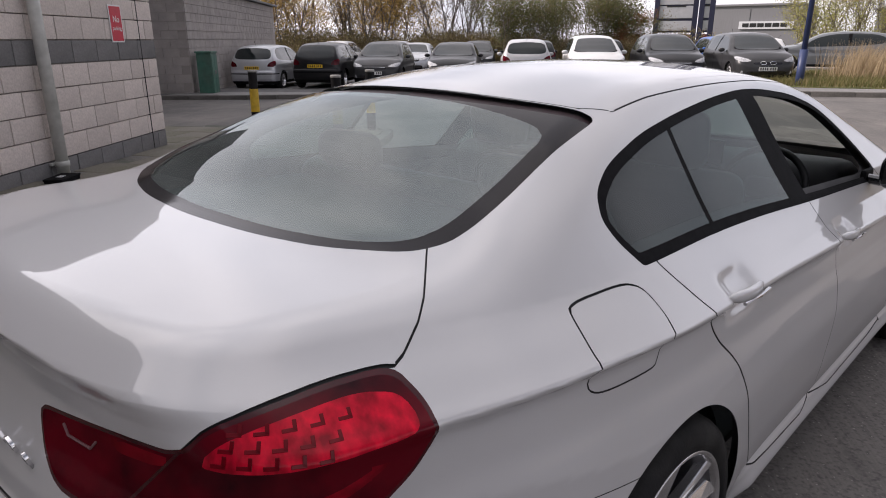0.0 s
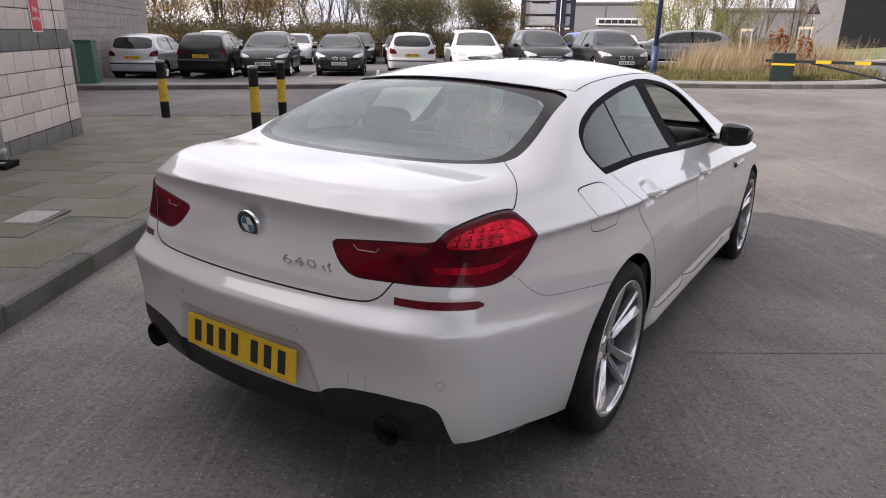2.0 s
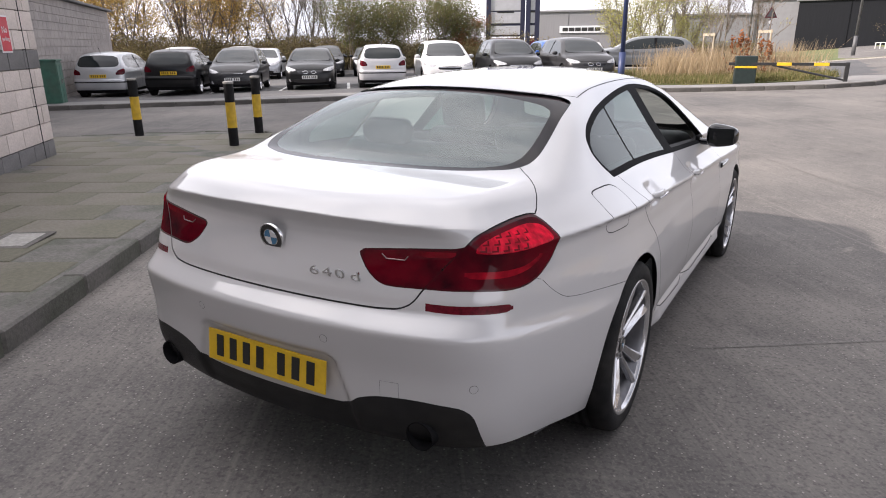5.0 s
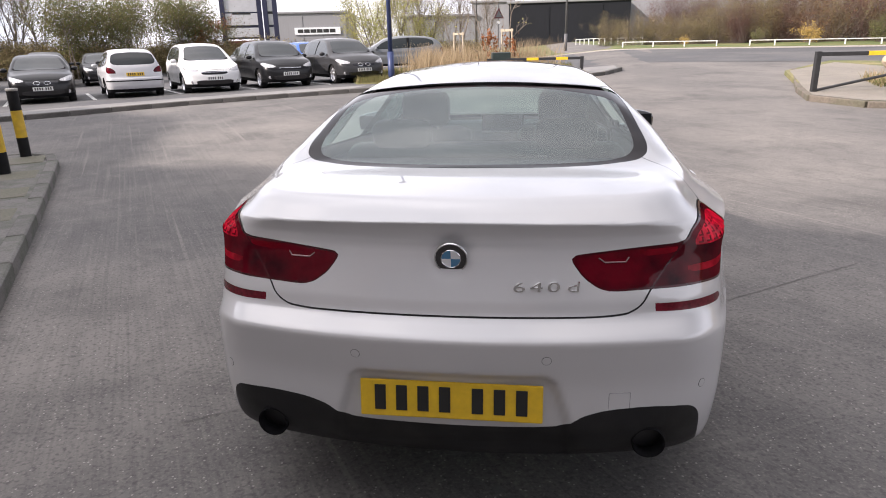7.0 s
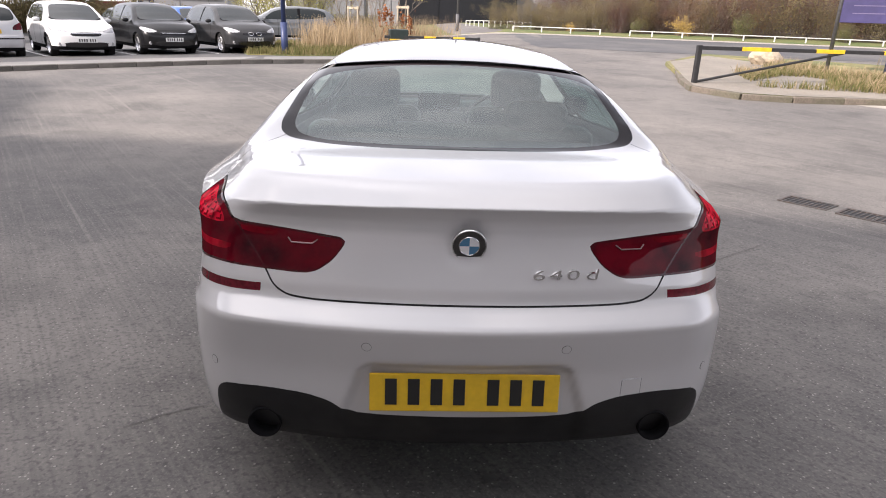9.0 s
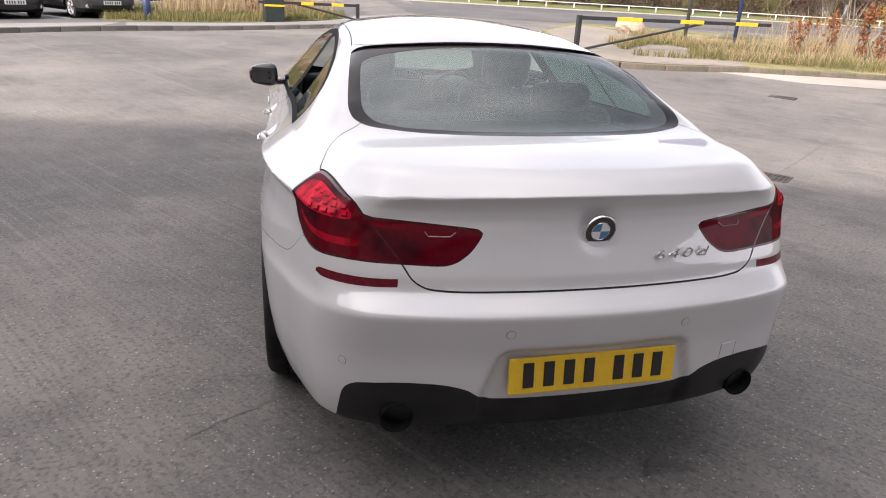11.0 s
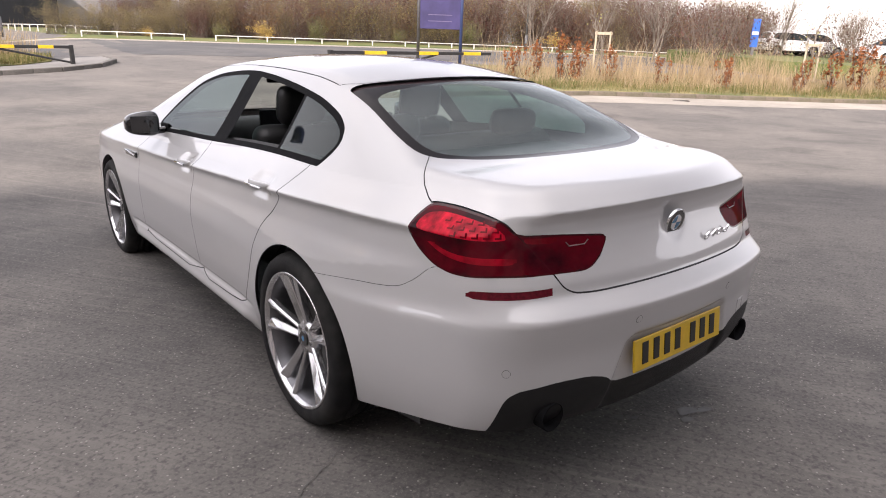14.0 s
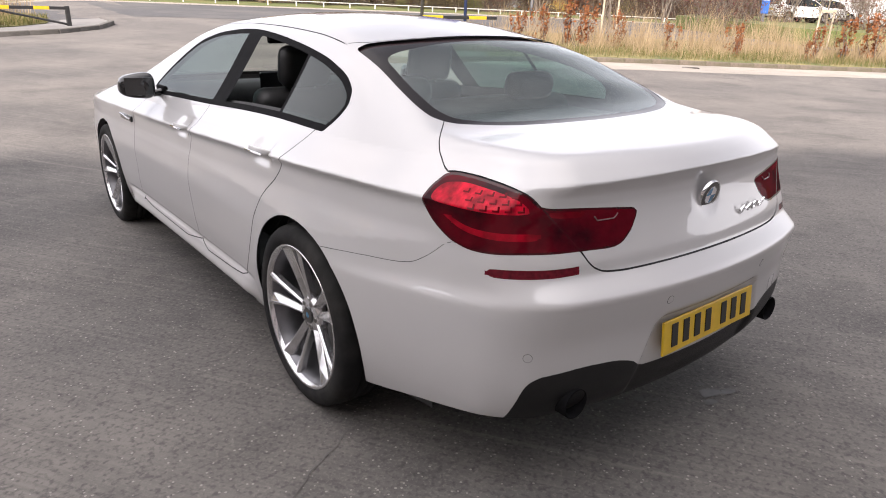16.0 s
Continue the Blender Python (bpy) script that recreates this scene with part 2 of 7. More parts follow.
def prism(points, low, high, bm=None, bevel=0.0):
    """A flat shape in x and y drawn up from low to high."""
    own = bmesh.new()
    base = [own.verts.new((x, y, low)) for x, y in points]
    face = own.faces.new(base)
    got = bmesh.ops.extrude_face_region(own, geom=[face])
    bmesh.ops.translate(own, vec=(0, 0, high - low), verts=[v for v in got["geom"] if isinstance(v, bmesh.types.BMVert)])
    bmesh.ops.recalc_face_normals(own, faces=own.faces)
    if bevel:
        bmesh.ops.bevel(own, geom=own.edges[:], offset=bevel, segments=2, affect="EDGES", profile=0.5)
    if bm is None:
        return own
    me = bpy.data.meshes.new("t")
    own.to_mesh(me)
    own.free()
    bm.from_mesh(me)
    bpy.data.meshes.remove(me)
    return bm


def tube(points, radius, sides=8, bm=None, taper=1.0):
    """A round bar along a line of points."""
    bm = bm or bmesh.new()
    pts = [Vector(p) for p in points]
    rings = []
    for i, p in enumerate(pts):
        d = (pts[min(i + 1, len(pts) - 1)] - pts[max(i - 1, 0)]).normalized()
        u = d.orthogonal().normalized()
        v = d.cross(u)
        r = radius * (1 + (taper - 1) * i / max(len(pts) - 1, 1))
        rings.append([bm.verts.new(p + r * (u * math.cos(2 * math.pi * k / sides) + v * math.sin(2 * math.pi * k / sides))) for k in range(sides)])
    for a, b in zip(rings, rings[1:]):
        best = min(range(sides), key=lambda s: (b[s].co - a[0].co).length)
        for k in range(sides):
            bm.faces.new((a[k], a[(k + 1) % sides], b[(k + 1 + best) % sides], b[(k + best) % sides]))
    for ring, flip in ((rings[0], True), (rings[-1], False)):
        bm.faces.new(ring[::-1] if flip else ring)
    return bm


# ---- car bodies ----


def smoothed(points, rounds=2):
    """A closed outline with its corners rounded off."""
    p = np.array(points, float)
    for _ in range(rounds):
        q = np.roll(p, -1, 0)
        p = np.stack([0.8 * p + 0.2 * q, 0.2 * p + 0.8 * q], 1).reshape(-1, 2)
    return p


def outline(points, rounds=2):
    """The distance to a closed flat outline, below nought inside it."""
    p = smoothed(points, rounds)
    q = np.roll(p, -1, 0)
    d = q - p

    def value(u, v):
        at = np.stack([u, v], -1)
        best, inside = np.full(len(at), 1e9), np.zeros(len(at), bool)
        for a, e, b in zip(p, d, q):
            t = np.clip(((at - a) @ e) / max(e @ e, 1e-12), 0, 1)
            best = np.minimum(best, ((at - a - t[:, None] * e) ** 2).sum(1))
            cross = (a[1] > at[:, 1]) != (b[1] > at[:, 1])
            if abs(e[1]) > 1e-12:
                inside ^= cross & (at[:, 0] < a[0] + (at[:, 1] - a[1]) / e[1] * e[0])
        return np.where(inside, -1, 1) * np.sqrt(best)

    return value


def mirrored(points):
    """A half outline in x, from the middle round and back to it, with its other half."""
    return list(points) + [(-x, y) for x, y in reversed(points) if x > 1e-6]


def skin(shape, rear_axle, front_axle, fan, mid, nose, tall, heart=0.62, low=-32.0):
    """The right half of a body's surface, by rays from its heart line: its points and quads."""
    az = np.radians(np.r_[np.linspace(0, 90, fan), np.full(mid, 90.0), np.linspace(90, 180, nose)])
    start = np.r_[np.full(fan, rear_axle), np.linspace(rear_axle, front_axle, mid + 2)[1:-1], np.full(nose, front_axle)]
    el = np.radians(np.linspace(low, 90, tall))
    a, e = np.meshgrid(az, el, indexing="ij")
    y0 = np.repeat(start[:, None], tall, 1).ravel()
    way = np.stack([np.sin(a) * np.cos(e), -np.cos(a) * np.cos(e), np.sin(e)], -1).reshape(-1, 3)
    near, far = np.full(len(way), 0.02), np.full(len(way), 3.0)
    for _ in range(24):
        r = (near + far) / 2
        out = shape(np.abs(way[:, 0] * r), y0 + way[:, 1] * r, heart + way[:, 2] * r) > 0
        near, far = np.where(out, near, r), np.where(out, r, far)
    p = way * near[:, None]
    p[:, 1] += y0
    p[:, 2] += heart
    p[np.abs(p[:, 0]) < 1e-5, 0] = 0
    n = len(az)
    i, j = np.meshgrid(np.arange(n - 1), np.arange(tall - 1), indexing="ij")
    k = (i * tall + j).ravel()
    return p, np.stack([k, k + tall, k + tall + 1, k + 1], 1)


def cut(bm, field, level=0.0):
    """Cuts a mesh along the line on which a field takes the level."""
    bm.verts.index_update()
    co = np.array([v.co[:] for v in bm.verts])
    val = field(co) - level
    val[np.abs(val) < 2e-4] = 0
    pairs = np.array([(e.verts[0].index, e.verts[1].index) for e in bm.edges])
    crossing = np.nonzero(val[pairs[:, 0]] * val[pairs[:, 1]] < 0)[0]
    verts, edges = list(bm.verts), list(bm.edges)
    on = {verts[i] for i in np.nonzero(val == 0)[0]}
    for i in crossing:
        e = edges[i]
        a, b = pairs[i]
        on.add(bmesh.utils.edge_split(e, verts[a], val[a] / (val[a] - val[b]))[1])
    for f in {f for v in on for f in v.link_faces}:
        mine = [v for v in f.verts if v in on]
        if len(mine) == 2:
            a, b = mine
            if not any(e.other_vert(a) is b for e in a.link_edges if e.other_vert(a) in (b,)):
                bmesh.utils.face_split(f, a, b)


def slopes(shape, p):
    """The outward direction of a body's surface at points of its right half."""
    h = 0.0015
    x, y, z = np.abs(p[:, 0]), p[:, 1], p[:, 2]
    g = np.stack([shape(x + h, y, z) - shape(x - h, y, z), shape(x, y + h, z) - shape(x, y - h, z), shape(x, y, z + h) - shape(x, y, z - h)], 1)
    g[x < 1e-4, 0] = 0
    return g / np.maximum(np.linalg.norm(g, axis=1, keepdims=True), 1e-9)


def panel(name, shape, verts, faces, mat, parent, sides, label="", sink=0.0, thick=0.0):
    """Links the faces of one panel; sides: "both" in one mesh, "right" or "left"."""
    used = sorted({i for f in faces for i in f})
    if not used:
        return None
    renum = {old: k for k, old in enumerate(used)}
    p = verts[used]
    n = slopes(shape, p)
    p = p - n * sink
    f = [[renum[i] for i in face] for face in faces]
    flip = np.array([-1, 1, 1])
    if sides == "left":
        p, n, f = p * flip, n * flip, [face[::-1] for face in f]
    if sides == "both":
        k = len(p)
        middle = np.abs(p[:, 0]) < 1e-4
        order = np.where(middle, np.arange(k), np.arange(k) + k)
        p, n, f = np.r_[p, p * flip], np.r_[n, n * flip], f + [[int(order[i]) for i in face[::-1]] for face in f]
    me = bpy.data.meshes.new(name)
    me.from_pydata(p.tolist(), [], f)
    me.polygons.foreach_set("use_smooth", np.ones(len(f), bool))
    me.materials.append(mat)
    me.normals_split_custom_set_from_vertices(n.tolist())
    ob = new(name, me)
    ob.parent = parent
    if label:
        ob["label"] = label
    if thick:
        mod = ob.modifiers.new("thickness", "SOLIDIFY")
        mod.thickness, mod.offset = thick, -1
    return ob


def line(*pts):
    """A smooth curve through (at, value) pairs."""
    xs, ys = (np.array(v, float) for v in zip(*pts))
    d = np.diff(ys) / np.diff(xs)
    m = np.r_[d[0], np.where(d[1:] * d[:-1] > 0, 2 * d[1:] * d[:-1] / (d[1:] + d[:-1] + 1e-12), 0), d[-1]]

    def value(x):
        x = np.clip(np.asarray(x, float), xs[0] - 0.3, xs[-1] + 0.3)
        i = np.clip(np.searchsorted(xs, x) - 1, 0, len(xs) - 2)
        h = xs[i + 1] - xs[i]
        t = (x - xs[i]) / h
        tc = np.clip(t, 0, 1)
        v = (1 + 2 * tc) * (1 - tc) ** 2 * ys[i] + tc * (1 - tc) ** 2 * h * m[i] + tc**2 * (3 - 2 * tc) * ys[i + 1] - tc**2 * (1 - tc) * h * m[i + 1]
        return v + np.where(t < 0, t * h * m[i], 0) + np.where(t > 1, (t - 1) * h * m[i + 1], 0)

    return value


def smax(a, b, k):
    h = np.maximum(k - np.abs(a - b), 0) / k
    return np.maximum(a, b) + h * h * k / 4


# The body's shape, in metres: x from the middle, y forward from the number plate, z above the ground.
roof_line = line((-0.1, 0.985), (0.1, 1.022), (0.2, 1.036), (0.35, 1.052), (0.5, 1.062), (0.6, 1.084), (0.8, 1.180), (1.05, 1.292), (1.27, 1.348), (1.6, 1.394), (2.0, 1.414), (2.3, 1.417),
                 (2.7, 1.400), (3.0, 1.360), (3.25, 1.275), (3.6, 1.115), (3.85, 1.010), (4.2, 0.975), (4.6, 0.900), (4.9, 0.790))
roof_crown = line((0.0, 0.02), (0.5, 0.04), (0.7, 0.10), (1.0, 0.18), (1.3, 0.20), (3.0, 0.20), (3.6, 0.12), (4.2, 0.07), (5.0, 0.1))
side_plan = line((-0.1, 0.655), (0.1, 0.735), (0.25, 0.80), (0.45, 0.857), (0.7, 0.918), (0.9, 0.938), (1.1, 0.945), (1.4, 0.940), (1.8, 0.932), (2.4, 0.930), (3.2, 0.930), (3.7, 0.938), (4.05, 0.942),
                 (4.4, 0.925), (4.7, 0.88), (4.95, 0.80))
side_section = line((0.15, 0.075), (0.25, 0.038), (0.33, 0.018), (0.45, 0.004), (0.60, 0.000), (0.72, 0.012), (0.80, 0.022), (0.845, 0.022), (0.887, 0.0195), (0.8945, 0.0235), (0.902, 0.0325), (0.910, 0.0425), (0.94, 0.076), (0.985, 0.125),
                    (1.05, 0.183), (1.15, 0.262), (1.30, 0.374), (1.40, 0.448))
rear_face = line((0.15, 0.13), (0.25, 0.06), (0.32, 0.01), (0.40, -0.016), (0.52, -0.022), (0.60, -0.035), (0.640, -0.0425), (0.660, -0.0455), (0.667, -0.0425), (0.685, -0.024), (0.715, 0.008), (0.725, 0.014), (0.757, 0.0205), (0.764, 0.0230), (0.80, 0.037),
                 (0.84, 0.0515), (0.875, 0.0620), (0.905, 0.0675), (0.925, 0.0675), (0.950, 0.0605), (0.972, 0.0500), (1.0, 0.0320), (1.1, -0.03))
flare_line = line((0.2, 0.800), (0.42, 0.778), (0.62, 0.748), (0.86, 0.712), (1.10, 0.705), (1.4, 0.72), (2.0, 0.74), (3.4, 0.74))  # where the flank turns upright below the haunch
hollow_deep = line((0.15, 0.0), (0.36, 0.003), (0.48, 0.012), (0.65, 0.021), (0.95, 0.023), (1.25, 0.018), (1.6, 0.013), (2.4, 0.010), (3.1, 0.004), (3.5, 0.0))
hip_line = line((0.2, 0.900), (0.5, 0.908), (0.8, 0.916), (1.1, 0.908), (1.5, 0.893), (2.2, 0.868), (3.0, 0.850), (3.6, 0.842))  # the height of the crease along the flank


def soft_step(d, width):
    return 1 / (1 + np.exp(np.clip(d / width, -30, 30)))


def body(x, y, z):
    """Below nought inside the body, above it outside."""
    cups = 0.020 * np.exp(-(((y - 1.375) / 0.082) ** 4) - ((z - 0.897) / 0.046) ** 4) + 0.018 * np.exp(-(((y - 2.365) / 0.08) ** 4) - ((z - 0.862) / 0.04) ** 4)
    recess_half = np.interp(z, (0.388, 0.44, 0.533, 0.56), (0.335, 0.318, 0.286, 0.262))
    recess = 0.020 * soft_step(x - recess_half, 0.006) * soft_step(z - 0.552, 0.005) * soft_step(0.30 - z, 0.01) * (y < 0.6)
    seat = 0.005 * soft_step(np.hypot(x, z - 0.873) - 0.058, 0.007) * (y < 0.6)
    hip = hip_line(y) - 0.893
    ramp = np.clip((z - flare_line(y)) / (0.862 + hip - flare_line(y)), 0, 1)
    hollow = hollow_deep(y) * ramp * soft_step(z - hip - 0.879, 0.0045)
    ledge = z - line((0.0, 0.660), (0.15, 0.650), (0.45, 0.626), (0.9, 0.612))(y)
    shoulder = 0.45 * (np.logaddexp(0, ledge / 0.003) - np.logaddexp(0, (ledge - 0.03) / 0.009) * 3) * 0.003 * np.clip((0.95 - y) / 0.5, 0, 1)
    sill = np.clip((y - 1.50) / 0.15, 0, 1) * np.clip((3.62 - y) / 0.15, 0, 1) * (0.012 * np.exp(-(((z - 0.330) / 0.014) ** 2)) - 0.030 * np.exp(-(((z - 0.250) / 0.045) ** 2)))
    side = x - side_plan(y) + side_section(z - hip * np.clip((1.0 - z) / 0.09, 0, 1) * np.clip((z - 0.62) / 0.15, 0, 1)) + cups + hollow + sill + shoulder
    lip = 0.050 + 1.2 * (z + 0.045 * x**2 - 0.972)  # the slanted edge of the boot lid over the crease
    rear = smax(rear_face(z), lip, 0.005) + 0.18 * x**2 + 0.09 * x**4 + recess + seat - y
    front = y - 4.93 + 0.28 * x**2 + 0.35 * np.clip(z - 0.55, 0, 1) ** 2 + 0.3 * np.clip(0.4 - z, 0, 1) ** 2
    top = z - roof_line(y) + roof_crown(y) * x**2
    ends = smax(smax(side, rear, 0.10), front, 0.16)
    return smax(ends, top, 0.024 + 0.06 * np.clip((y - 0.2) / 0.6, 0, 1))


# ---- the white car ----
WHEEL_R, WHEEL_F, RADIUS, ARCH = 1.078, 4.046, 0.340, 0.370
window_line = [(1.078, 1.003), (1.45, 1.007), (1.85, 0.998), (2.2, 0.984), (2.8, 0.969), (3.06, 0.960), (3.16, 1.005), (3.10, 1.10), (3.0, 1.185), (2.87, 1.262), (2.67, 1.308), (2.40, 1.328), (2.2, 1.329),
               (1.93, 1.310), (1.6, 1.273), (1.36, 1.238), (1.145, 1.188), (1.045, 1.143), (1.012, 1.095), (1.026, 1.052), (1.058, 1.012), (1.066, 1.004)]
glass_edge = mirrored([(0.0, 0.472), (0.236, 0.492), (0.42, 0.538), (0.565, 0.615), (0.612, 0.68), (0.622, 0.75), (0.607, 0.886), (0.565, 1.19), (0.55, 1.25), (0.3, 1.168), (0.0, 1.14)])
glass_clear = mirrored([(0.0, 0.520), (0.25, 0.538), (0.437, 0.582), (0.543, 0.648), (0.577, 0.728), (0.563, 0.90), (0.535, 1.090), (0.3, 1.098), (0.0, 1.088)])
screen_edge = mirrored([(0.0, 3.04), (0.40, 3.00), (0.47, 3.05), (0.60, 3.36), (0.70, 3.62), (0.5, 3.78), (0.0, 3.86)])
sunroof_edge = mirrored([(0.0, 2.42), (0.40, 2.44), (0.41, 2.86), (0.0, 2.90)])
roof_edge = mirrored([(0.0, 1.142), (0.3, 1.172), (0.552, 1.262), (0.520, 1.6), (0.490, 2.2), (0.47, 3.0), (0.0, 3.03)])
lamp_edge = [(0.416, 0.880), (0.408, 0.865), (0.433, 0.819), (0.469, 0.792), (0.507, 0.783), (0.639, 0.786), (0.841, 0.788), (1.0, 0.781), (1.081, 0.783), (1.156, 0.801), (1.222, 0.839), (1.259, 0.874), (1.276, 0.901),
             (1.24, 0.933), (1.181, 0.966), (1.139, 0.971), (1.045, 0.968), (0.93, 0.957), (0.85, 0.940), (0.800, 0.906), (0.634, 0.898), (0.5, 0.888)]
lid_edge = [(-0.5, 0.7185), (0.2, 0.7185), (0.377, 0.7185), (0.463, 0.719), (0.546, 0.724), (0.592, 0.743), (0.639, 0.786), (0.745, 0.866), (0.800, 0.908), (0.85, 0.941), (0.93, 0.959), (1.045, 0.970), (1.139, 0.972),
            (1.185, 0.968), (1.232, 1.019), (1.240, 1.09), (1.23, 1.115), (-0.5, 1.115)]
bumper_edge = [(-0.5, 0.7185), (0.377, 0.7185), (0.463, 0.719), (0.546, 0.724), (0.592, 0.743), (0.639, 0.786), (0.841, 0.788), (1.0, 0.781), (1.081, 0.783), (1.150, 0.797), (1.235, 0.741), (1.31, 0.706), (1.388, 0.695),
               (1.572, 0.686), (1.90, 0.650), (1.95, 0.05), (-0.5, 0.05)]
reflector_edge = [(0.662, 0.7485), (0.648, 0.7475), (0.634, 0.728), (0.650, 0.7260), (0.80, 0.7235), (0.960, 0.7200), (0.985, 0.7225), (1.000, 0.732), (0.992, 0.741), (0.97, 0.7440), (0.85, 0.7470)]
filler_edge = [(0.79, 0.990), (0.963, 0.993), (1.012, 0.978), (1.010, 0.935), (0.980, 0.905), (0.962, 0.862), (0.95, 0.850), (0.784, 0.851), (0.747, 0.870), (0.760, 0.921), (0.778, 0.965)]
rear_door_edge = [(1.105, 1.03), (1.165, 0.916), (1.228, 0.83), (1.33, 0.755), (1.405, 0.66), (1.455, 0.56), (1.525, 0.43), (1.60, 0.330), (1.68, 0.304), (2.205, 0.292), (2.222, 0.45), (2.252, 0.6), (2.262, 0.72), (2.218, 0.87), (2.19, 1.03)]
front_door_edge = [(2.19, 1.03), (2.218, 0.87), (2.262, 0.72), (2.252, 0.6), (2.222, 0.45), (2.205, 0.292), (3.25, 0.30), (3.27, 0.36), (3.25, 0.53), (3.285, 0.78), (3.24, 0.93), (3.10, 1.03)]
diffuser_edge = mirrored([(0.0, 0.386), (0.29, 0.387), (0.33, 0.402), (0.367, 0.432), (0.438, 0.451), (0.55, 0.456), (0.669, 0.446), (0.698, 0.426), (0.712, 0.398), (0.722, 0.30), (0.728, 0.1), (0.0, 0.1)])
bright_edge = [(0.822, 0.888), (1.22, 0.898), (1.238, 0.912), (1.19, 0.944), (1.10, 0.954), (0.95, 0.942), (0.87, 0.922)]
bar_edge = [(0.80, 0.822), (0.98, 0.820), (1.10, 0.832), (1.185, 0.868), (1.17, 0.872), (1.08, 0.846), (0.96, 0.840), (0.80, 0.842)]
inner_bright_edge = [(0.640, 0.872), (0.760, 0.878), (0.772, 0.894), (0.640, 0.889)]


def by_side(points, rounds=2):
    o = outline(points, rounds)
    return lambda p: o(p[:, 1], p[:, 2])


def by_top(points, rounds=2):
    o = outline(points, rounds)
    return lambda p: np.where(p[:, 2] > 0.75, o(p[:, 0], p[:, 1]), 1.0)


def by_corner(points, rounds=1, reach=1.05):
    o = outline(points, rounds)
    return lambda p: np.where(p[:, 1] < reach, o(p[:, 0] + p[:, 1], p[:, 2]), 1.0)


def by_rear(points, rounds=1):
    o = outline(points, rounds)
    return lambda p: np.where(p[:, 1] < 0.7, o(p[:, 0], p[:, 2]), 1.0)


under_line = line((0.0, 0.275), (0.17, 0.284), (0.42, 0.254), (0.62, 0.222), (0.75, 0.20), (1.4, 0.185), (3.6, 0.185), (4.4, 0.19), (5.0, 0.22))


def white_car(at):
    car = thing("coupe_car", "white four-door coupe with red tail lamps, parked on grey concrete", "car", at=at)
    p, quads = skin(body, 1.2, 3.8, 160, 130, 36, 236)
    me = bpy.data.meshes.new("t")
    me.from_pydata(p.tolist(), [], quads.tolist())
    bm = bmesh.new()
    bm.from_mesh(me)
    bpy.data.meshes.remove(me)
    bmesh.ops.remove_doubles(bm, verts=bm.verts, dist=1e-5)
    arch = lambda q: np.minimum(np.hypot((q[:, 1] - WHEEL_R) * np.where(q[:, 1] < WHEEL_R, 0.935, 1.0), q[:, 2] - RADIUS), np.hypot(q[:, 1] - WHEEL_F, q[:, 2] - RADIUS)) - ARCH
    under = lambda q: q[:, 2] - under_line(q[:, 1])
    arch_all = lambda q: np.where(q[:, 0] > 0.5, arch(q), 1.0)
    fields = dict(glass=by_top(glass_edge), clear=by_top(glass_clear), screen=by_top(screen_edge), sunroof=by_top(sunroof_edge), roof=by_top(roof_edge, 1), windows=by_side(window_line), lamp=by_corner(lamp_edge),
                  lid=by_corner(lid_edge), bumper=by_corner(bumper_edge), reflector=by_corner(reflector_edge), filler=by_side(filler_edge), rear_door=by_side(rear_door_edge, 1), front_door=by_side(front_door_edge, 1),
                  diffuser=by_rear(diffuser_edge), bright=by_corner(bright_edge, 2), bar=by_corner(bar_edge, 2), inner=by_corner(inner_bright_edge))
    post = {"a": ((1.455, 1.0), (1.525, 1.27)), "b": ((2.045, 0.98), (2.115, 1.35)), "c": ((2.20, 0.97), (2.285, 1.35))}

    def leaning(which):
        (ya, za), (yb, zb) = post[which]
        return lambda q: np.where((q[:, 2] > 0.93) & (q[:, 0] > 0.3), q[:, 1] - ya - (yb - ya) * (q[:, 2] - za) / (zb - za), 1.0)

    posts = {k: leaning(k) for k in post}
    gap = dict(lid=0.0024, filler=0.0017, rear_door=0.0024, front_door=0.0024, bumper=0.0009, roof=0.0022)
    strip = lambda q: np.where(q[:, 2] > 1.2, q[:, 1] - 1.088 - 0.36 * q[:, 0] ** 2, -1.0)
    cut(bm, arch_all)
    cut(bm, strip)
    for level in (-0.004, 0.004):  # rows of points on both sides of the lid's crease and the flank's crease
        cut(bm, lambda q: np.where(q[:, 1] < 0.45, q[:, 2] + 0.045 * q[:, 0] ** 2 - 0.972, 1.0), level)
        cut(bm, lambda q: np.where((q[:, 0] > 0.6) & (q[:, 1] > 0.3) & (q[:, 1] < 3.4), q[:, 2] - hip_line(q[:, 1]), 1.0), level)
    cut(bm, under)
    gone = [f for f in bm.faces]
    mids = np.array([f.calc_center_median()[:] for f in gone])
    drop = (arch_all(mids) < 0) | (under(mids) < 0)
    bmesh.ops.delete(bm, geom=[f for f, d in zip(gone, drop) if d], context="FACES")
    for name, field in fields.items():
        g = gap.get(name)
        for level in (-g, g) if g else ((0.0, -0.006) if name == "lamp" else (0.0, -0.022) if name == "windows" else (0.0,)):
            cut(bm, field, level)
    for k, shift in (("a", (-0.012, 0.012)), ("b", (0.0,)), ("c", (0.0,))):
        for s in shift:
            cut(bm, posts[k], s)
    bm.verts.index_update()
    verts = np.array([v.co[:] for v in bm.verts])
    verts[np.abs(verts[:, 0]) < 2e-4, 0] = 0
    faces = [[v.index for v in f.verts] for f in bm.faces]
    mids = np.array([f.calc_center_median()[:] for f in bm.faces])
    bm.free()
    v = {k: f(mids) for k, f in fields.items()}
    w = {k: f(mids) for k, f in posts.items()}
    kinds = np.full(len(faces), "side_frame", dtype=object)
    y, z = mids[:, 1], mids[:, 2]
    kinds[(y > 3.15)] = "front_wing"
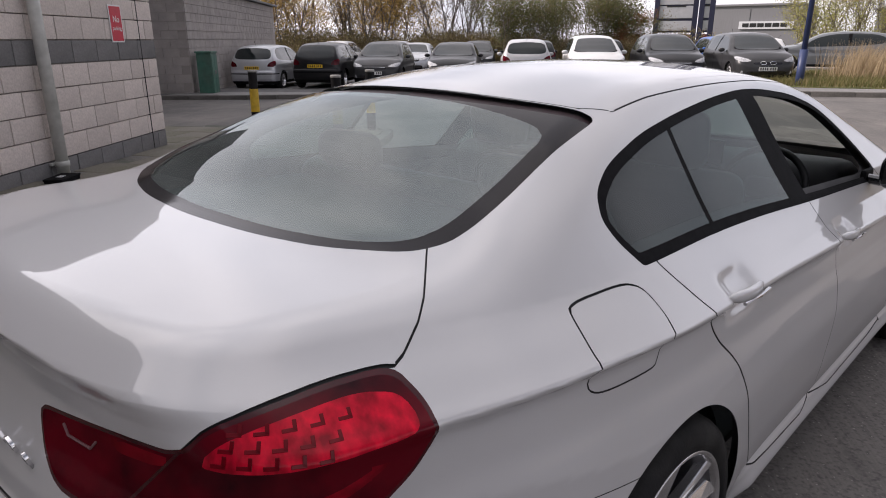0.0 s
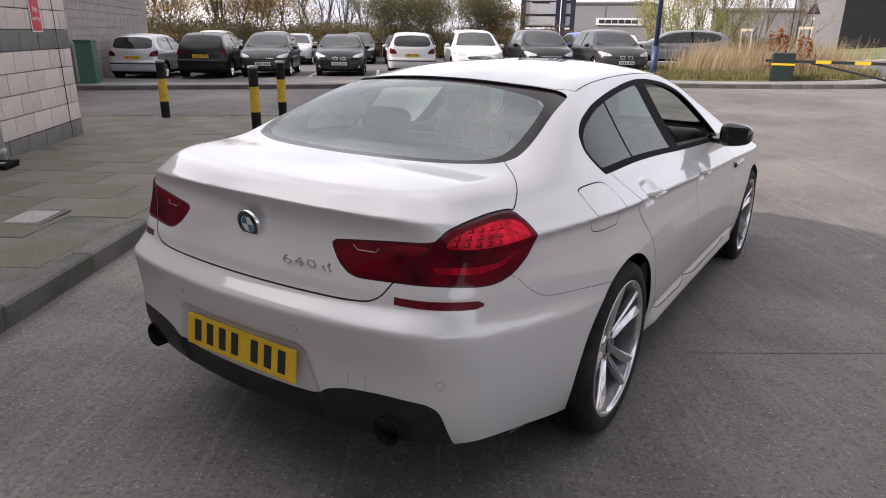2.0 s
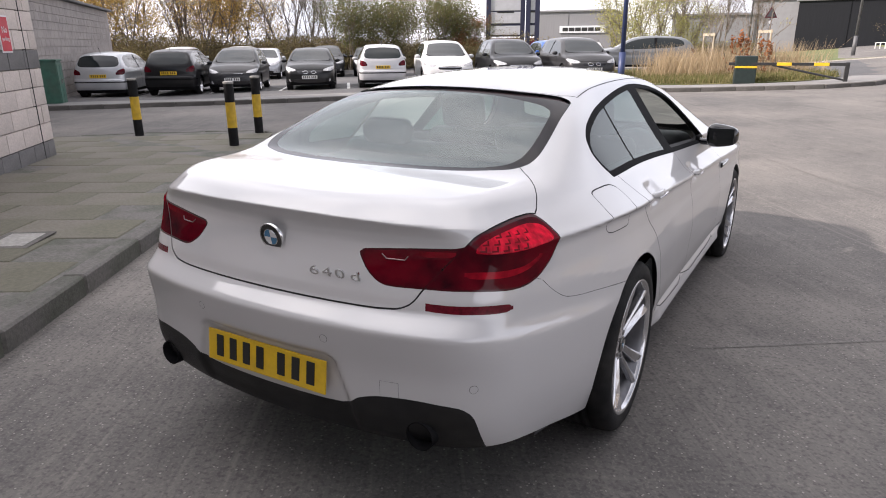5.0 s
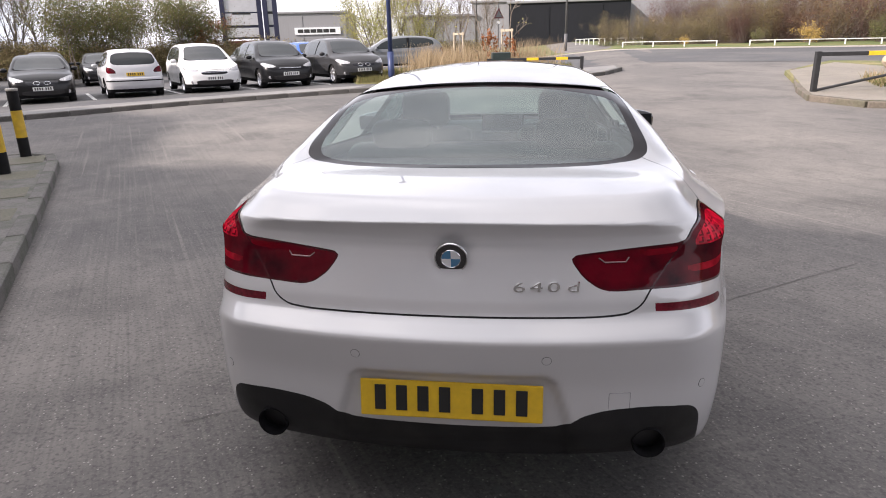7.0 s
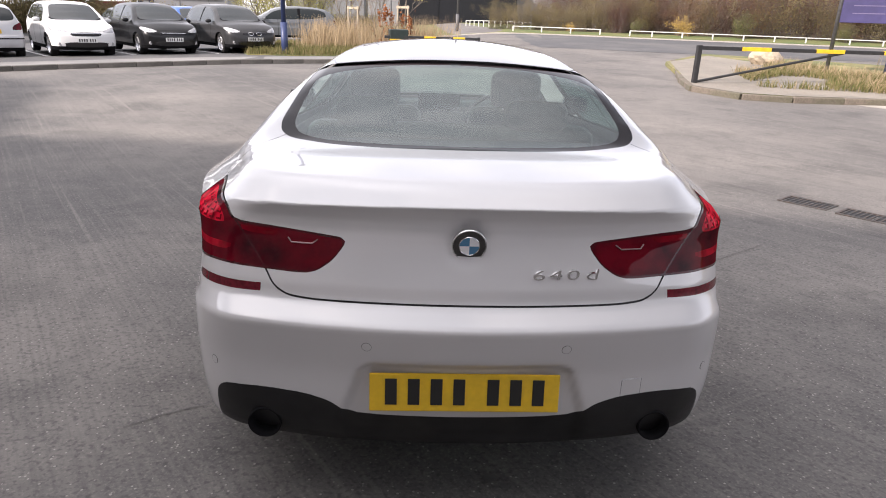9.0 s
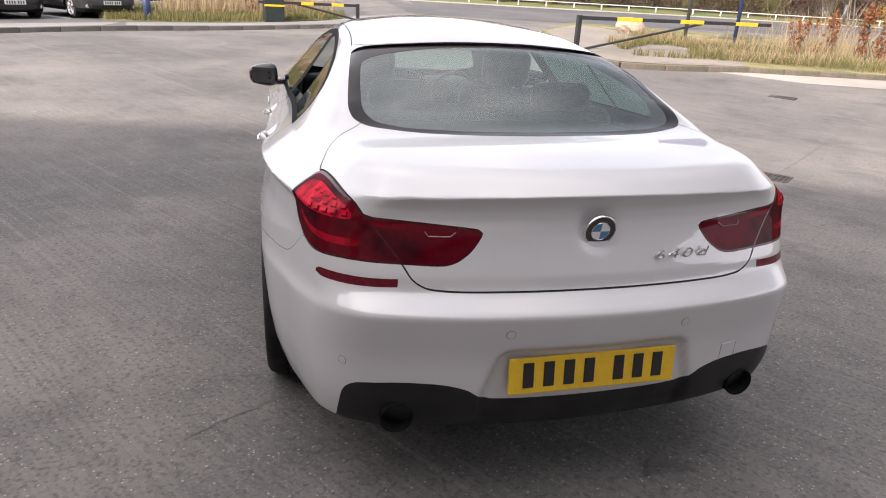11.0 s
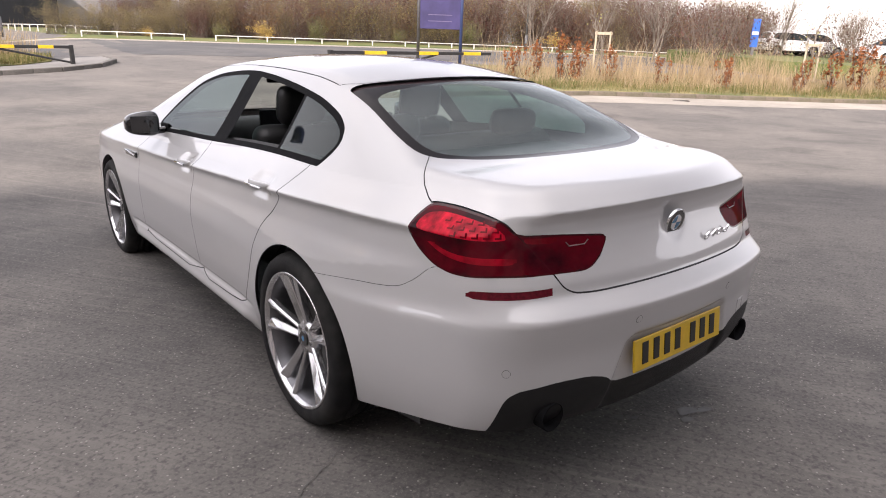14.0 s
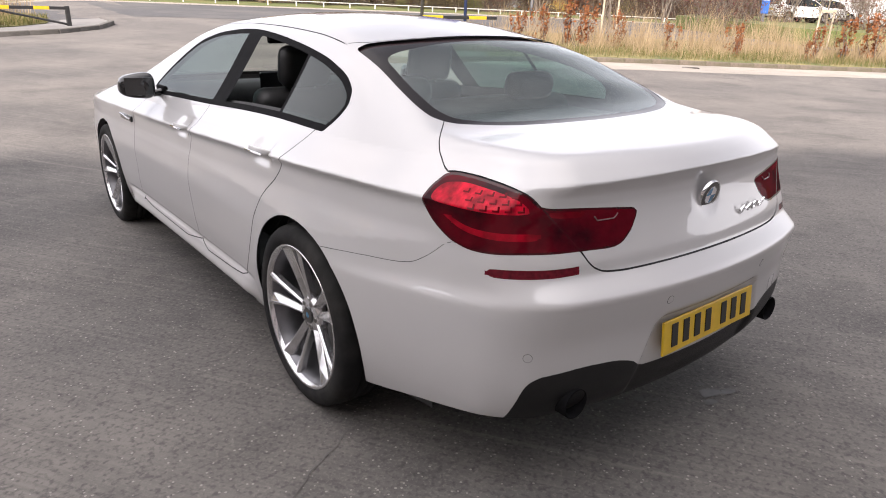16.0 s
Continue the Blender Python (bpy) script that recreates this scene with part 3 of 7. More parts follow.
    kinds[(z < 0.296) & (y > 1.42) & (y < 3.7)] = "sill"
    for name, label in (("roof", "roof"), ("front_door", "front_door"), ("rear_door", "rear_door"), ("bumper", "rear_bumper"), ("lid", "boot_lid"), ("filler", "fuel_flap")):
        kinds[v[name] < 0] = label
    kinds[np.abs(v["filler"]) < gap["filler"]] = "flap_gap"
    for name in ("roof", "front_door", "rear_door", "bumper", "lid"):
        seam = np.abs(v[name]) < gap[name]
        if name in ("rear_door", "front_door"):
            seam &= z < 1.02
        if name == "bumper":
            seam &= (mids[:, 0] + y > 1.12) | (v["lid"] < 0.003)
        kinds[seam] = "shut_line"
    kinds[v["diffuser"] < 0] = "diffuser"
    kinds[v["reflector"] < 0] = "reflector"
    lamp = v["lamp"] < 0
    kinds[lamp & (v["lid"] < 0)] = "inner_lamp"
    kinds[lamp & (v["lid"] >= 0)] = "outer_lamp"
    kinds[lamp & ((v["lamp"] > -0.006) | (np.abs(v["lid"]) < 0.0024))] = "lamp_rim"
    kinds[lamp & (v["bright"] < 0)] = "lamp_reflector"
    kinds[lamp & (v["bar"] < 0)] = "lamp_bar"
    kinds[lamp & (v["inner"] < 0)] = "inner_bar"
    kinds[v["glass"] < 0] = "rear_glass_border"
    kinds[(v["glass"] < 0) & (strip(mids) > 0)] = "brake_strip"
    kinds[v["clear"] < 0] = "rear_glass"
    kinds[v["screen"] < 0] = "windscreen"
    kinds[v["sunroof"] < 0] = "sunroof"
    dlo = v["windows"] < 0
    kinds[dlo] = "window_trim"
    see = v["windows"] < -0.022
    kinds[see & (w["a"] < -0.012)] = "quarter_glass"
    kinds[see & (w["a"] > 0.012) & (w["b"] < 0)] = "rear_window"
    kinds[see & (w["c"] > 0)] = "front_window"
    looks = dict(side_frame=(white_paint, "sides"), front_wing=(white_paint, "both"), sill=(white_paint, "sides"), roof=(white_paint, "both"), front_door=(white_paint, "sides"), rear_door=(white_paint, "sides"),
                 rear_bumper=(white_paint, "both"), boot_lid=(white_paint, "both"), fuel_flap=(white_paint, "right"), shut_line=(shut_black, "both"), flap_gap=(shut_black, "right"), brake_strip=(brake_black, "both"), diffuser=(diffuser_black, "both"), reflector=(reflector_red, "sides"),
                 inner_lamp=(lamp_red, "sides"), outer_lamp=(lamp_red, "sides"), lamp_rim=(lamp_dark, "sides"), lamp_reflector=(lamp_bright, "sides"), lamp_bar=(lamp_glow, "sides"), inner_bar=(lamp_mid, "sides"),
                 rear_glass_border=(frit, "both"), rear_glass=(rear_pane, "both"), windscreen=(screen_pane, "both"), sunroof=(sunroof_glass, "both"), window_trim=(trim_black, "sides"), quarter_glass=(side_pane, "sides"),
                 rear_window=(side_pane, "right"), front_window=(side_pane, "left"))
    words = dict(diffuser="matt black lower diffuser", reflector="dark red bumper reflector", inner_lamp="dark red lamp on the boot lid", outer_lamp="red wrap-round tail lamp", rear_glass="tinted rear window", shut_line="dark panel gaps",
                 window_trim="black window surround", sunroof="black glass sunroof", rear_glass_border="black border of the rear window")
    made = {}
    for kind, (mat, sides) in looks.items():
        mine = [f for f, k in zip(faces, kinds) if k == kind]
        if kind == "fuel_flap":  # the other side has no flap
            panel("side_frame", body, verts, [f for f, k in zip(faces, kinds) if k in (kind, "flap_gap")], white_paint, car, "left")
        for s in ("right", "left") if sides == "sides" else (sides,):
            made[kind, s] = panel(kind, body, verts, mine, mat, car, s, words.get(kind, ""), sink=0.004 if kind in ("shut_line", "flap_gap") else 0.012 if kind == "brake_strip" else 0.001 if "glass" in kind or "window" in kind else 0.0)
    for key, ob in made.items():
        if key[0] in ("rear_glass", "windscreen", "quarter_glass", "rear_window", "front_window"):
            ob.visible_shadow = False

    # dark lining inside the shell, under the roof and the doors
    p, quads = skin(lambda x, y, z: body(x + 0.030, y, z + 0.012 * (z > 0.9)), 1.2, 3.8, 46, 60, 12, 60, low=-30)
    me = bpy.data.meshes.new("t")
    me.from_pydata(p.tolist(), [], quads.tolist())
    inner = bmesh.new()
    inner.from_mesh(me)
    bpy.data.meshes.remove(me)
    bmesh.ops.remove_doubles(inner, verts=inner.verts, dist=1e-5)
    openings = [(arch, 0.04), (fields["windows"], -0.024), (fields["glass"], -0.03), (fields["screen"], -0.03)]
    for field, level in openings:
        cut(inner, field, level)
    inner.verts.index_update()
    points = np.array([v.co[:] for v in inner.verts])
    points[np.abs(points[:, 0]) < 2e-4, 0] = 0
    mids = np.array([f.calc_center_median()[:] for f in inner.faces])
    keep = (mids[:, 1] > 0.45) & (mids[:, 1] < 3.95) & (mids[:, 2] > 0.2)
    for field, level in openings:
        keep &= field(mids) > level
    panel("lining", body, points, [[v.index for v in f.verts] for f, k in zip(inner.faces, keep) if k], cabin_grey, car, "both", "dark grey cabin lining")
    inner.free()
    part("underbody", box((1.10, 3.7, 0.06), (0, 2.72, 0.25), 0.02), shut_black, car)
    for yy in (WHEEL_R, WHEEL_F):  # wheel housings
        for s in (-1, 1):
            bm = lathe([(0.30, 0.50), (0.385, 0.52), (0.385, 0.86), (0.372, 0.885)], 40, "x")
            bmesh.ops.scale(bm, vec=(s, 1, 1), verts=bm.verts)
            bmesh.ops.delete(bm, geom=[q for q in bm.verts if q.co.z < -0.03], context="VERTS")
            part("wheel_housing", bm, shut_black, car, matrix=Matrix.Translation((0, yy, RADIUS)))
            part("housing_back", lathe([(0.0, s * 0.52), (0.385, s * 0.52)], 32, "x"), shut_black, car, matrix=Matrix.Translation((0, yy, RADIUS)))
    return car


def alloy_wheel(parent, y, side):
    """A low-profile tyre on a rim with five split spokes; its outer face looks along x."""
    turn = Matrix.Translation((side * 0.796, y, RADIUS - 0.018)) @ (Matrix.Rotation(math.pi, 4, "Z") if side < 0 else Matrix()) @ Matrix.Rotation(radians(11), 4, "X")
    wheel = new("wheel")
    wheel.parent, wheel.matrix_local = parent, turn
    t = [(0.274, -0.165), (0.310, -0.170), (0.337, -0.162), (0.348, -0.145), (0.352, -0.12)]
    for g in (-0.10, -0.06, -0.02, 0.02, 0.06):
        t += [(0.353, g - 0.006), (0.345, g - 0.004), (0.345, g + 0.004), (0.353, g + 0.006)]
    t += [(0.352, 0.085), (0.348, 0.112), (0.338, 0.130), (0.318, 0.140), (0.296, 0.141), (0.281, 0.136), (0.274, 0.126)]
    part("tyre", lathe(t, 72, "x"), tyre_rubber, wheel, smooth=True)
    part("rim", lathe([(0.274, 0.128), (0.280, 0.134), (0.275, 0.138), (0.267, 0.134), (0.262, 0.120)], 72, "x"), alloy, wheel, "bright silver alloy rim", smooth=True)
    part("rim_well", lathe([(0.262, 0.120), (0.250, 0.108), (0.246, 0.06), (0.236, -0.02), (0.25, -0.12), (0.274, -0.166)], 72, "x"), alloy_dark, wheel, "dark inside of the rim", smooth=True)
    part("brake_disc", lathe([(0.05, 0.0), (0.175, 0.0), (0.178, -0.004), (0.178, -0.024), (0.05, -0.026)], 48, "x"), steel, wheel, smooth=False)
    part("barrel", lathe([(0.0, -0.06), (0.236, -0.06)], 32, "x"), shut_black, wheel)
    spoke = None
    for k in range(5):
        bm = bmesh.new()
        for lean in (-1, 1):
            rows = []
            for r, off, half, front, back in ((0.040, 0.012, 0.0125, 0.088, 0.045), (0.085, 0.0195, 0.0140, 0.096, 0.060), (0.14, 0.0270, 0.0165, 0.106, 0.076), (0.20, 0.0365, 0.0205, 0.118, 0.090), (0.266, 0.0490, 0.0285, 0.132, 0.102)):
                c = lean * off
                rows.append([bm.verts.new(q) for q in ((back, c - half * 1.05, r), (front - (0.016 if lean > 0 else 0.006), c - half * 0.97, r), (front, c + lean * half * 0.4 - half * 0.09, r), (front, c + lean * half * 0.4 + half * 0.09, r), (front - (0.006 if lean > 0 else 0.016), c + half * 0.97, r), (back, c + half * 1.05, r)) ])
            for a, b in zip(rows, rows[1:]):
                for i in range(6):
                    bm.faces.new((a[i], a[(i + 1) % 6], b[(i + 1) % 6], b[i]))
        bmesh.ops.recalc_face_normals(bm, faces=bm.faces)
        bmesh.ops.bevel(bm, geom=[e for e in bm.edges if e.calc_face_angle(0) > 0.5], offset=0.0016, segments=1, affect="EDGES")
        if spoke is None:
            spoke = part("spoke", bm, alloy, wheel)
        else:
            bm.free()
            ob = new("spoke", spoke.data)
            ob.parent, ob.matrix_local = wheel, Matrix.Rotation(2 * math.pi * k / 5, 4, "X")
    part("hub", lathe([(0.076, 0.050), (0.074, 0.080), (0.060, 0.090), (0.0, 0.092)], 32, "x"), alloy, wheel, smooth=True)
    part("hub_cap", lathe([(0.034, 0.090), (0.034, 0.0945), (0.030, 0.097), (0.0, 0.098)], 24, "x"), badge_black, wheel)
    part("hub_badge", lathe([(0.011, 0.0982), (0.0, 0.0986)], 16, "x"), badge_blue, wheel)
    for k in range(5):
        a = 2 * math.pi * (k + 0.5) / 5
        part("wheel_bolt", lathe([(0.010, 0.05), (0.010, 0.0935), (0.0, 0.0935)], 8, "x"), steel, wheel, matrix=Matrix.Translation((0, 0.05 * math.sin(a), 0.05 * math.cos(a))))
    return wheel


CAR_AT = pose(0, 0, 0.0946, -2.298, 0, 0)
car = white_car(CAR_AT)
for yy in (WHEEL_R, WHEEL_F):
    for s in (1, -1):
        alloy_wheel(car, yy, s)


def text_mesh(words, size, depth):
    """The outlines of some words as a solid mesh lying in x and y."""
    cu = bpy.data.curves.new("t", "FONT")
    cu.body, cu.size, cu.extrude, cu.align_x, cu.align_y = words, size, depth, "CENTER", "CENTER"
    ob = bpy.data.objects.new("t", cu)
    me = bpy.data.meshes.new_from_object(ob)
    bpy.data.objects.remove(ob)
    bm = bmesh.new()
    bm.from_mesh(me)
    bpy.data.meshes.remove(me)
    return bm


def number_plate(parent, m, mat, width=0.52, height=0.111, chars=7):
    """A pressed plate with plain bars in place of its signs."""
    plate = part("number_plate", box((width, 0.008, height), (0, 0, 0), 0.006), mat, parent, matrix=m)
    step = width / (chars + 1.4)
    for k in range(chars):
        x = (k - (chars - 1) / 2 + (0.25 if k >= 4 else -0.25)) * step
        part("plate_bar", box((step * 0.52, 0.003, height * 0.68), (x, -0.005, 0.003), 0.001), bar_black, plate)
    return plate


def rear_at(w, z):
    """The place on the white car's rear corner with x + y = w, at a height."""
    lo, hi = -0.2, w
    for _ in range(40):
        mid = (lo + hi) / 2
        if body(np.array([w - mid]), np.array([mid]), np.array([z]))[0] > 0:
            lo = mid
        else:
            hi = mid
    return np.array([w - hi, hi, z])


number_plate(car, pose(0, -0.0115, 0.4735, -5), plate_yellow)

# the round badge and the model letters on the boot lid
badge = new("badge")
badge.parent, badge.matrix_local = car, pose(0, 0.0555, 0.875, 90 + 13, 0, 0) @ Matrix.Diagonal((1.15, 1.15, 1, 1))
part("badge_ring", lathe([(0.041, -0.006), (0.041, 0.006), (0.0395, 0.0075), (0.038, 0.006)], 40), chrome, badge, smooth=True)
part("badge_disc", lathe([(0.038, 0.0055), (0.024, 0.0065), (0.0, 0.0065)], 40), badge_black, badge)
for k in range(4):
    bm = bmesh.new()
    ring = [bm.verts.new((0, 0, 0.0072))] + [bm.verts.new((0.0225 * math.cos(a), 0.0225 * math.sin(a), 0.0072)) for a in np.linspace(k * math.pi / 2, (k + 1) * math.pi / 2, 9)]
    bm.faces.new(ring)
    part("badge_quarter", bm, badge_blue if k % 2 else badge_white, badge)
part("badge_rim", lathe([(0.0245, 0.0068), (0.0235, 0.0082), (0.0225, 0.0068)], 32), chrome, badge)
for sign_text, shift in (("6", -0.074), ("4", -0.027), ("0", 0.020), ("d", 0.074)):
    glyph = text_mesh(sign_text, 0.058, 0.0026)
    bmesh.ops.scale(glyph, vec=(1.3, 0.80, 1), verts=glyph.verts)
    part("model_letter", glyph, chrome, car, "silver raised sign", matrix=pose(0.262, 0.0425, 0.800, 90 + 18, 0, 5.5) @ pose(shift, 0, 0))

for s in (1, -1):
    # exhaust pipes
    bm = lathe([(0.030, 0.10), (0.038, -0.02), (0.044, -0.045), (0.047, -0.043), (0.047, 0.12)], 32, "y")
    part("exhaust_pipe", bm, trim_black, car, "black exhaust tailpipe", smooth=True, matrix=pose(s * 0.562, 0.092, 0.336))
    part("pipe_throat", lathe([(0.0, 0.05), (0.034, 0.05)], 24, "y"), shut_black, car, matrix=pose(s * 0.562, 0.092, 0.336))
    # the shut lines of the towing eye's cover
    if s > 0:
        cover_part = new("tow_cover")
        cover_part.parent = car
        for x0, z0, x1, z1 in ((0.441, 0.454, 0.441, 0.503), (0.441, 0.503, 0.500, 0.503), (0.500, 0.503, 0.500, 0.454)):
            run = []
            for f in np.linspace(0, 1, 6):
                xx, zz = x0 + (x1 - x0) * f, z0 + (z1 - z0) * f
                lo, hi = -0.2, 0.5
                for _ in range(30):
                    mid = (lo + hi) / 2
                    lo, hi = (mid, hi) if body(np.array([xx]), np.array([mid]), np.array([zz]))[0] > 0 else (lo, mid)
                run.append((xx, hi, zz))
            part("cover_gap", tube(run, 0.0009, 5), lamp_clear, cover_part)
    # parking sensors
    for xx, zz in ((0.266, 0.613), (0.708, 0.503)):
        q = rear_at(float(xx + (0.15 if xx > 0.5 else -0.02)), zz) if xx > 0.5 else None
        lo, hi = -0.2, 0.5
        for _ in range(30):
            mid = (lo + hi) / 2
            lo, hi = (mid, hi) if body(np.array([xx]), np.array([mid]), np.array([zz]))[0] > 0 else (lo, mid)
        n = slopes(body, np.array([[xx, hi, zz]]))[0]
        n[0] *= s
        m = Vector(n).to_track_quat("Z", "Y").to_matrix().to_4x4()
        m.translation = (s * xx, hi, zz)
        sensor = part("parking_sensor", lathe([(0.0125, -0.003), (0.0125, 0.0006), (0.0, 0.001)], 20), white_paint, car, matrix=m)
        part("sensor_ring", lathe([(0.0135, -0.002), (0.0135, 0.0004), (0.0125, 0.0005)], 20), shut_black, sensor)
    # dark pearls in the upper lamp, and the clear strip of the inner lamp
    for row in range(3):
        for col in range(5):
            q = rear_at(0.875 + 0.048 * col + 0.012 * row, 0.899 + 0.017 * row)
            n = slopes(body, q[None])[0]
            q, n = q * (s, 1, 1), n * (s, 1, 1)
            m = Vector(n).to_track_quat("Z", "Y").to_matrix().to_4x4()
            m.translation = q
            mark = box((0.020, 0.0055, 0.0012), bevel=0.001)
            box((0.0055, 0.0150, 0.0012), (0.0073, 0.0060, 0), 0.001, bm=mark)
            part("lamp_pearl", mark, lamp_mid, car, matrix=m)
    pts = [rear_at(w, z) * (s, 1, 1) - np.array([0, 0.0015, 0]) for w, z in ((0.496, 0.872), (0.512, 0.860), (0.580, 0.860), (0.594, 0.872))]
    part("lamp_strip", tube(pts, 0.0022, 6), strip_pale, car)
    # door handles
    for yy, zz in ((1.375, 0.904), (2.365, 0.869)):
        xx = 0.930 if yy < 2 else 0.923
        bm = bmesh.new()
        bmesh.ops.create_uvsphere(bm, u_segments=20, v_segments=12, radius=1)
        for q in bm.verts:
            e = Vector([math.copysign(abs(c) ** 0.7, c) for c in q.co])
            q.co = Vector((s * (xx - 0.006 - 0.016 * e.y * e.y) + e.x * 0.010, yy + e.y * 0.100, zz + e.z * 0.015 - 0.004 * e.y))
        handle = part("door_handle", bm, white_paint, car, smooth=True)
        part("handle_strip", tube([(s * (xx + 0.006), yy - 0.08, zz - 0.005), (s * (xx + 0.012), yy, zz - 0.003), (s * (xx + 0.006), yy + 0.078, zz - 0.006)], 0.0045, 8), chrome, handle, "chrome strip")
    # wing vent
    vent = part("wing_vent", box((0.016, 0.26, 0.036), (s * 0.912, 3.44, 0.79), 0.008), gloss_black, car)
    part("vent_blade", tube([(s * 0.918, 3.33, 0.787), (s * 0.9225, 3.45, 0.796), (s * 0.9215, 3.56, 0.802)], 0.0055, 8), chrome, vent)
    # door mirrors
    bm = bmesh.new()
    bmesh.ops.create_uvsphere(bm, u_segments=28, v_segments=18, radius=1)
    for q in bm.verts:
        e = Vector([math.copysign(abs(c) ** 0.62, c) for c in q.co])
        narrow = 1 - 0.20 * e.x
        q.co = Vector((e.x * 0.090, e.y * 0.058 + 0.020 * e.x, e.z * 0.068 * narrow - 0.002 * e.x))
        q.co.x *= s
    if s < 0:
        bmesh.ops.reverse_faces(bm, faces=bm.faces)
    mirror = part("door_mirror", bm, [gloss_black, white_paint], car, "black door mirror with a white cap", smooth=True, matrix=pose(s * 0.938, 2.985, 1.016))
    for f in mirror.data.polygons:
        c = f.center
        f.material_index = 1 if c.y > 0.012 and c.z > -0.025 else 0
    bm = box((0.145, 0.006, 0.098), bevel=0.03)
    part("mirror_glass", bm, mirror_face, mirror, "mirror glass", matrix=pose(s * -0.002, -0.057, 0.0, 0, 0, s * 7))
    part("mirror_arm", tube([(s * -0.15, 0.01, -0.04), (s * -0.09, 0.005, -0.045), (s * -0.03, 0.0, -0.04)], 0.020, 10), gloss_black, mirror)
    part("mirror_foot", box((0.02, 0.14, 0.05), (s * -0.145, 0.03, -0.03), 0.012), trim_black, mirror)


# cabin
def seat(x, y, bench=0.0):
    half = 0.25 if not bench else bench
    base = new("seat")
    base.parent, base.matrix_local = car, pose(x, y, 0.30)
    part("cushion", box((2 * half, 0.52, 0.17), (0, 0.02, 0.12), 0.06, 3), leather, base, smooth=True)
    back = box((2 * half, 0.15, 0.62), (0, 0, 0), 0.06, 3)
    part("backrest", back, leather, base, smooth=True, matrix=pose(0, -0.30, 0.46, 18))
    for xx in ((0,) if not bench else (-0.36, 0.36)):
        rest = part("headrest", box((0.27, 0.11, 0.20 if not bench else 0.13), (0, 0, 0), 0.05, 3), leather, base, smooth=True, matrix=pose(xx, -0.425 if not bench else -0.40, 0.86 if not bench else 0.80, 12))
        for d in (-0.06, 0.06):
            part("headrest_pin", tube([(d, 0, -0.16), (d, 0, 0)], 0.007, 6), steel, rest)


seat(0.38, 2.45)
seat(-0.38, 2.45)
seat(0, 1.62, 0.62)
part("parcel_shelf", box((1.16, 0.62, 0.03), (0, 0.93, 0.985), 0.01), cabin_grey, car)
part("dashboard", box((1.36, 0.42, 0.26), (0, 3.36, 0.86), 0.09, 3), cabin_grey, car, smooth=True)
screen = part("centre_screen", box((0.30, 0.02, 0.12), (0, 3.14, 0.995), 0.01), gloss_black, car)
part("screen_frame", box((0.31, 0.012, 0.012), (0, 3.13, 0.925), 0.004), alloy, screen)
bm = bmesh.new()
ring = [(0.185 * math.cos(a), 0.0, 0.185 * math.sin(a)) for a in np.linspace(0, 2 * math.pi, 33)]
tube(ring, 0.016, 8, bm)
box((0.16, 0.03, 0.10), (0, 0.01, 0), 0.03, bm=bm)
box((0.36, 0.02, 0.03), (0, 0.012, 0), 0.01, bm=bm)
part("steering_wheel", bm, leather, car, smooth=True, matrix=pose(0.38, 3.04, 0.87, -22))
part("inside_mirror", box((0.24, 0.03, 0.065), (0, 3.05, 1.265), 0.015), gloss_black, car)
for s in (1, -1):
    part("door_card", box((0.05, 1.9, 0.46), (s * 0.80, 2.25, 0.72), 0.03), cabin_grey, car)
part("cabin_floor", box((1.6, 3.2, 0.03), (0, 2.3, 0.29)), cabin_grey, car)


# ---- the ground ----
yard_line = line((-6, 0.29), (-2, 0.150), (1.1, 0.026), (4.0, -0.074), (5.5, -0.095), (7.5, -0.065), (11, 0.05), (16, 0.12), (30, 0.12), (60, 0.12))


def ground_z(x, y):
    """The yard falls to the drains beside the car's nose, and rises to the road."""
    x, y = np.asarray(x, float), np.asarray(y, float)
    s = np.clip((x + 4) / 10, 0, 1)
    return yard_line(np.clip(y, -6, 60)) + 0.5 * s * s * (3 - 2 * s) * np.clip((y - 12) / 18, 0, 1.6) - 0.22 * np.clip((-5 - x) / 10, 0, 1.5) * np.clip((y - 7) / 6, 0, 1)


def gz(x, y):
    return float(ground_z(x, y))


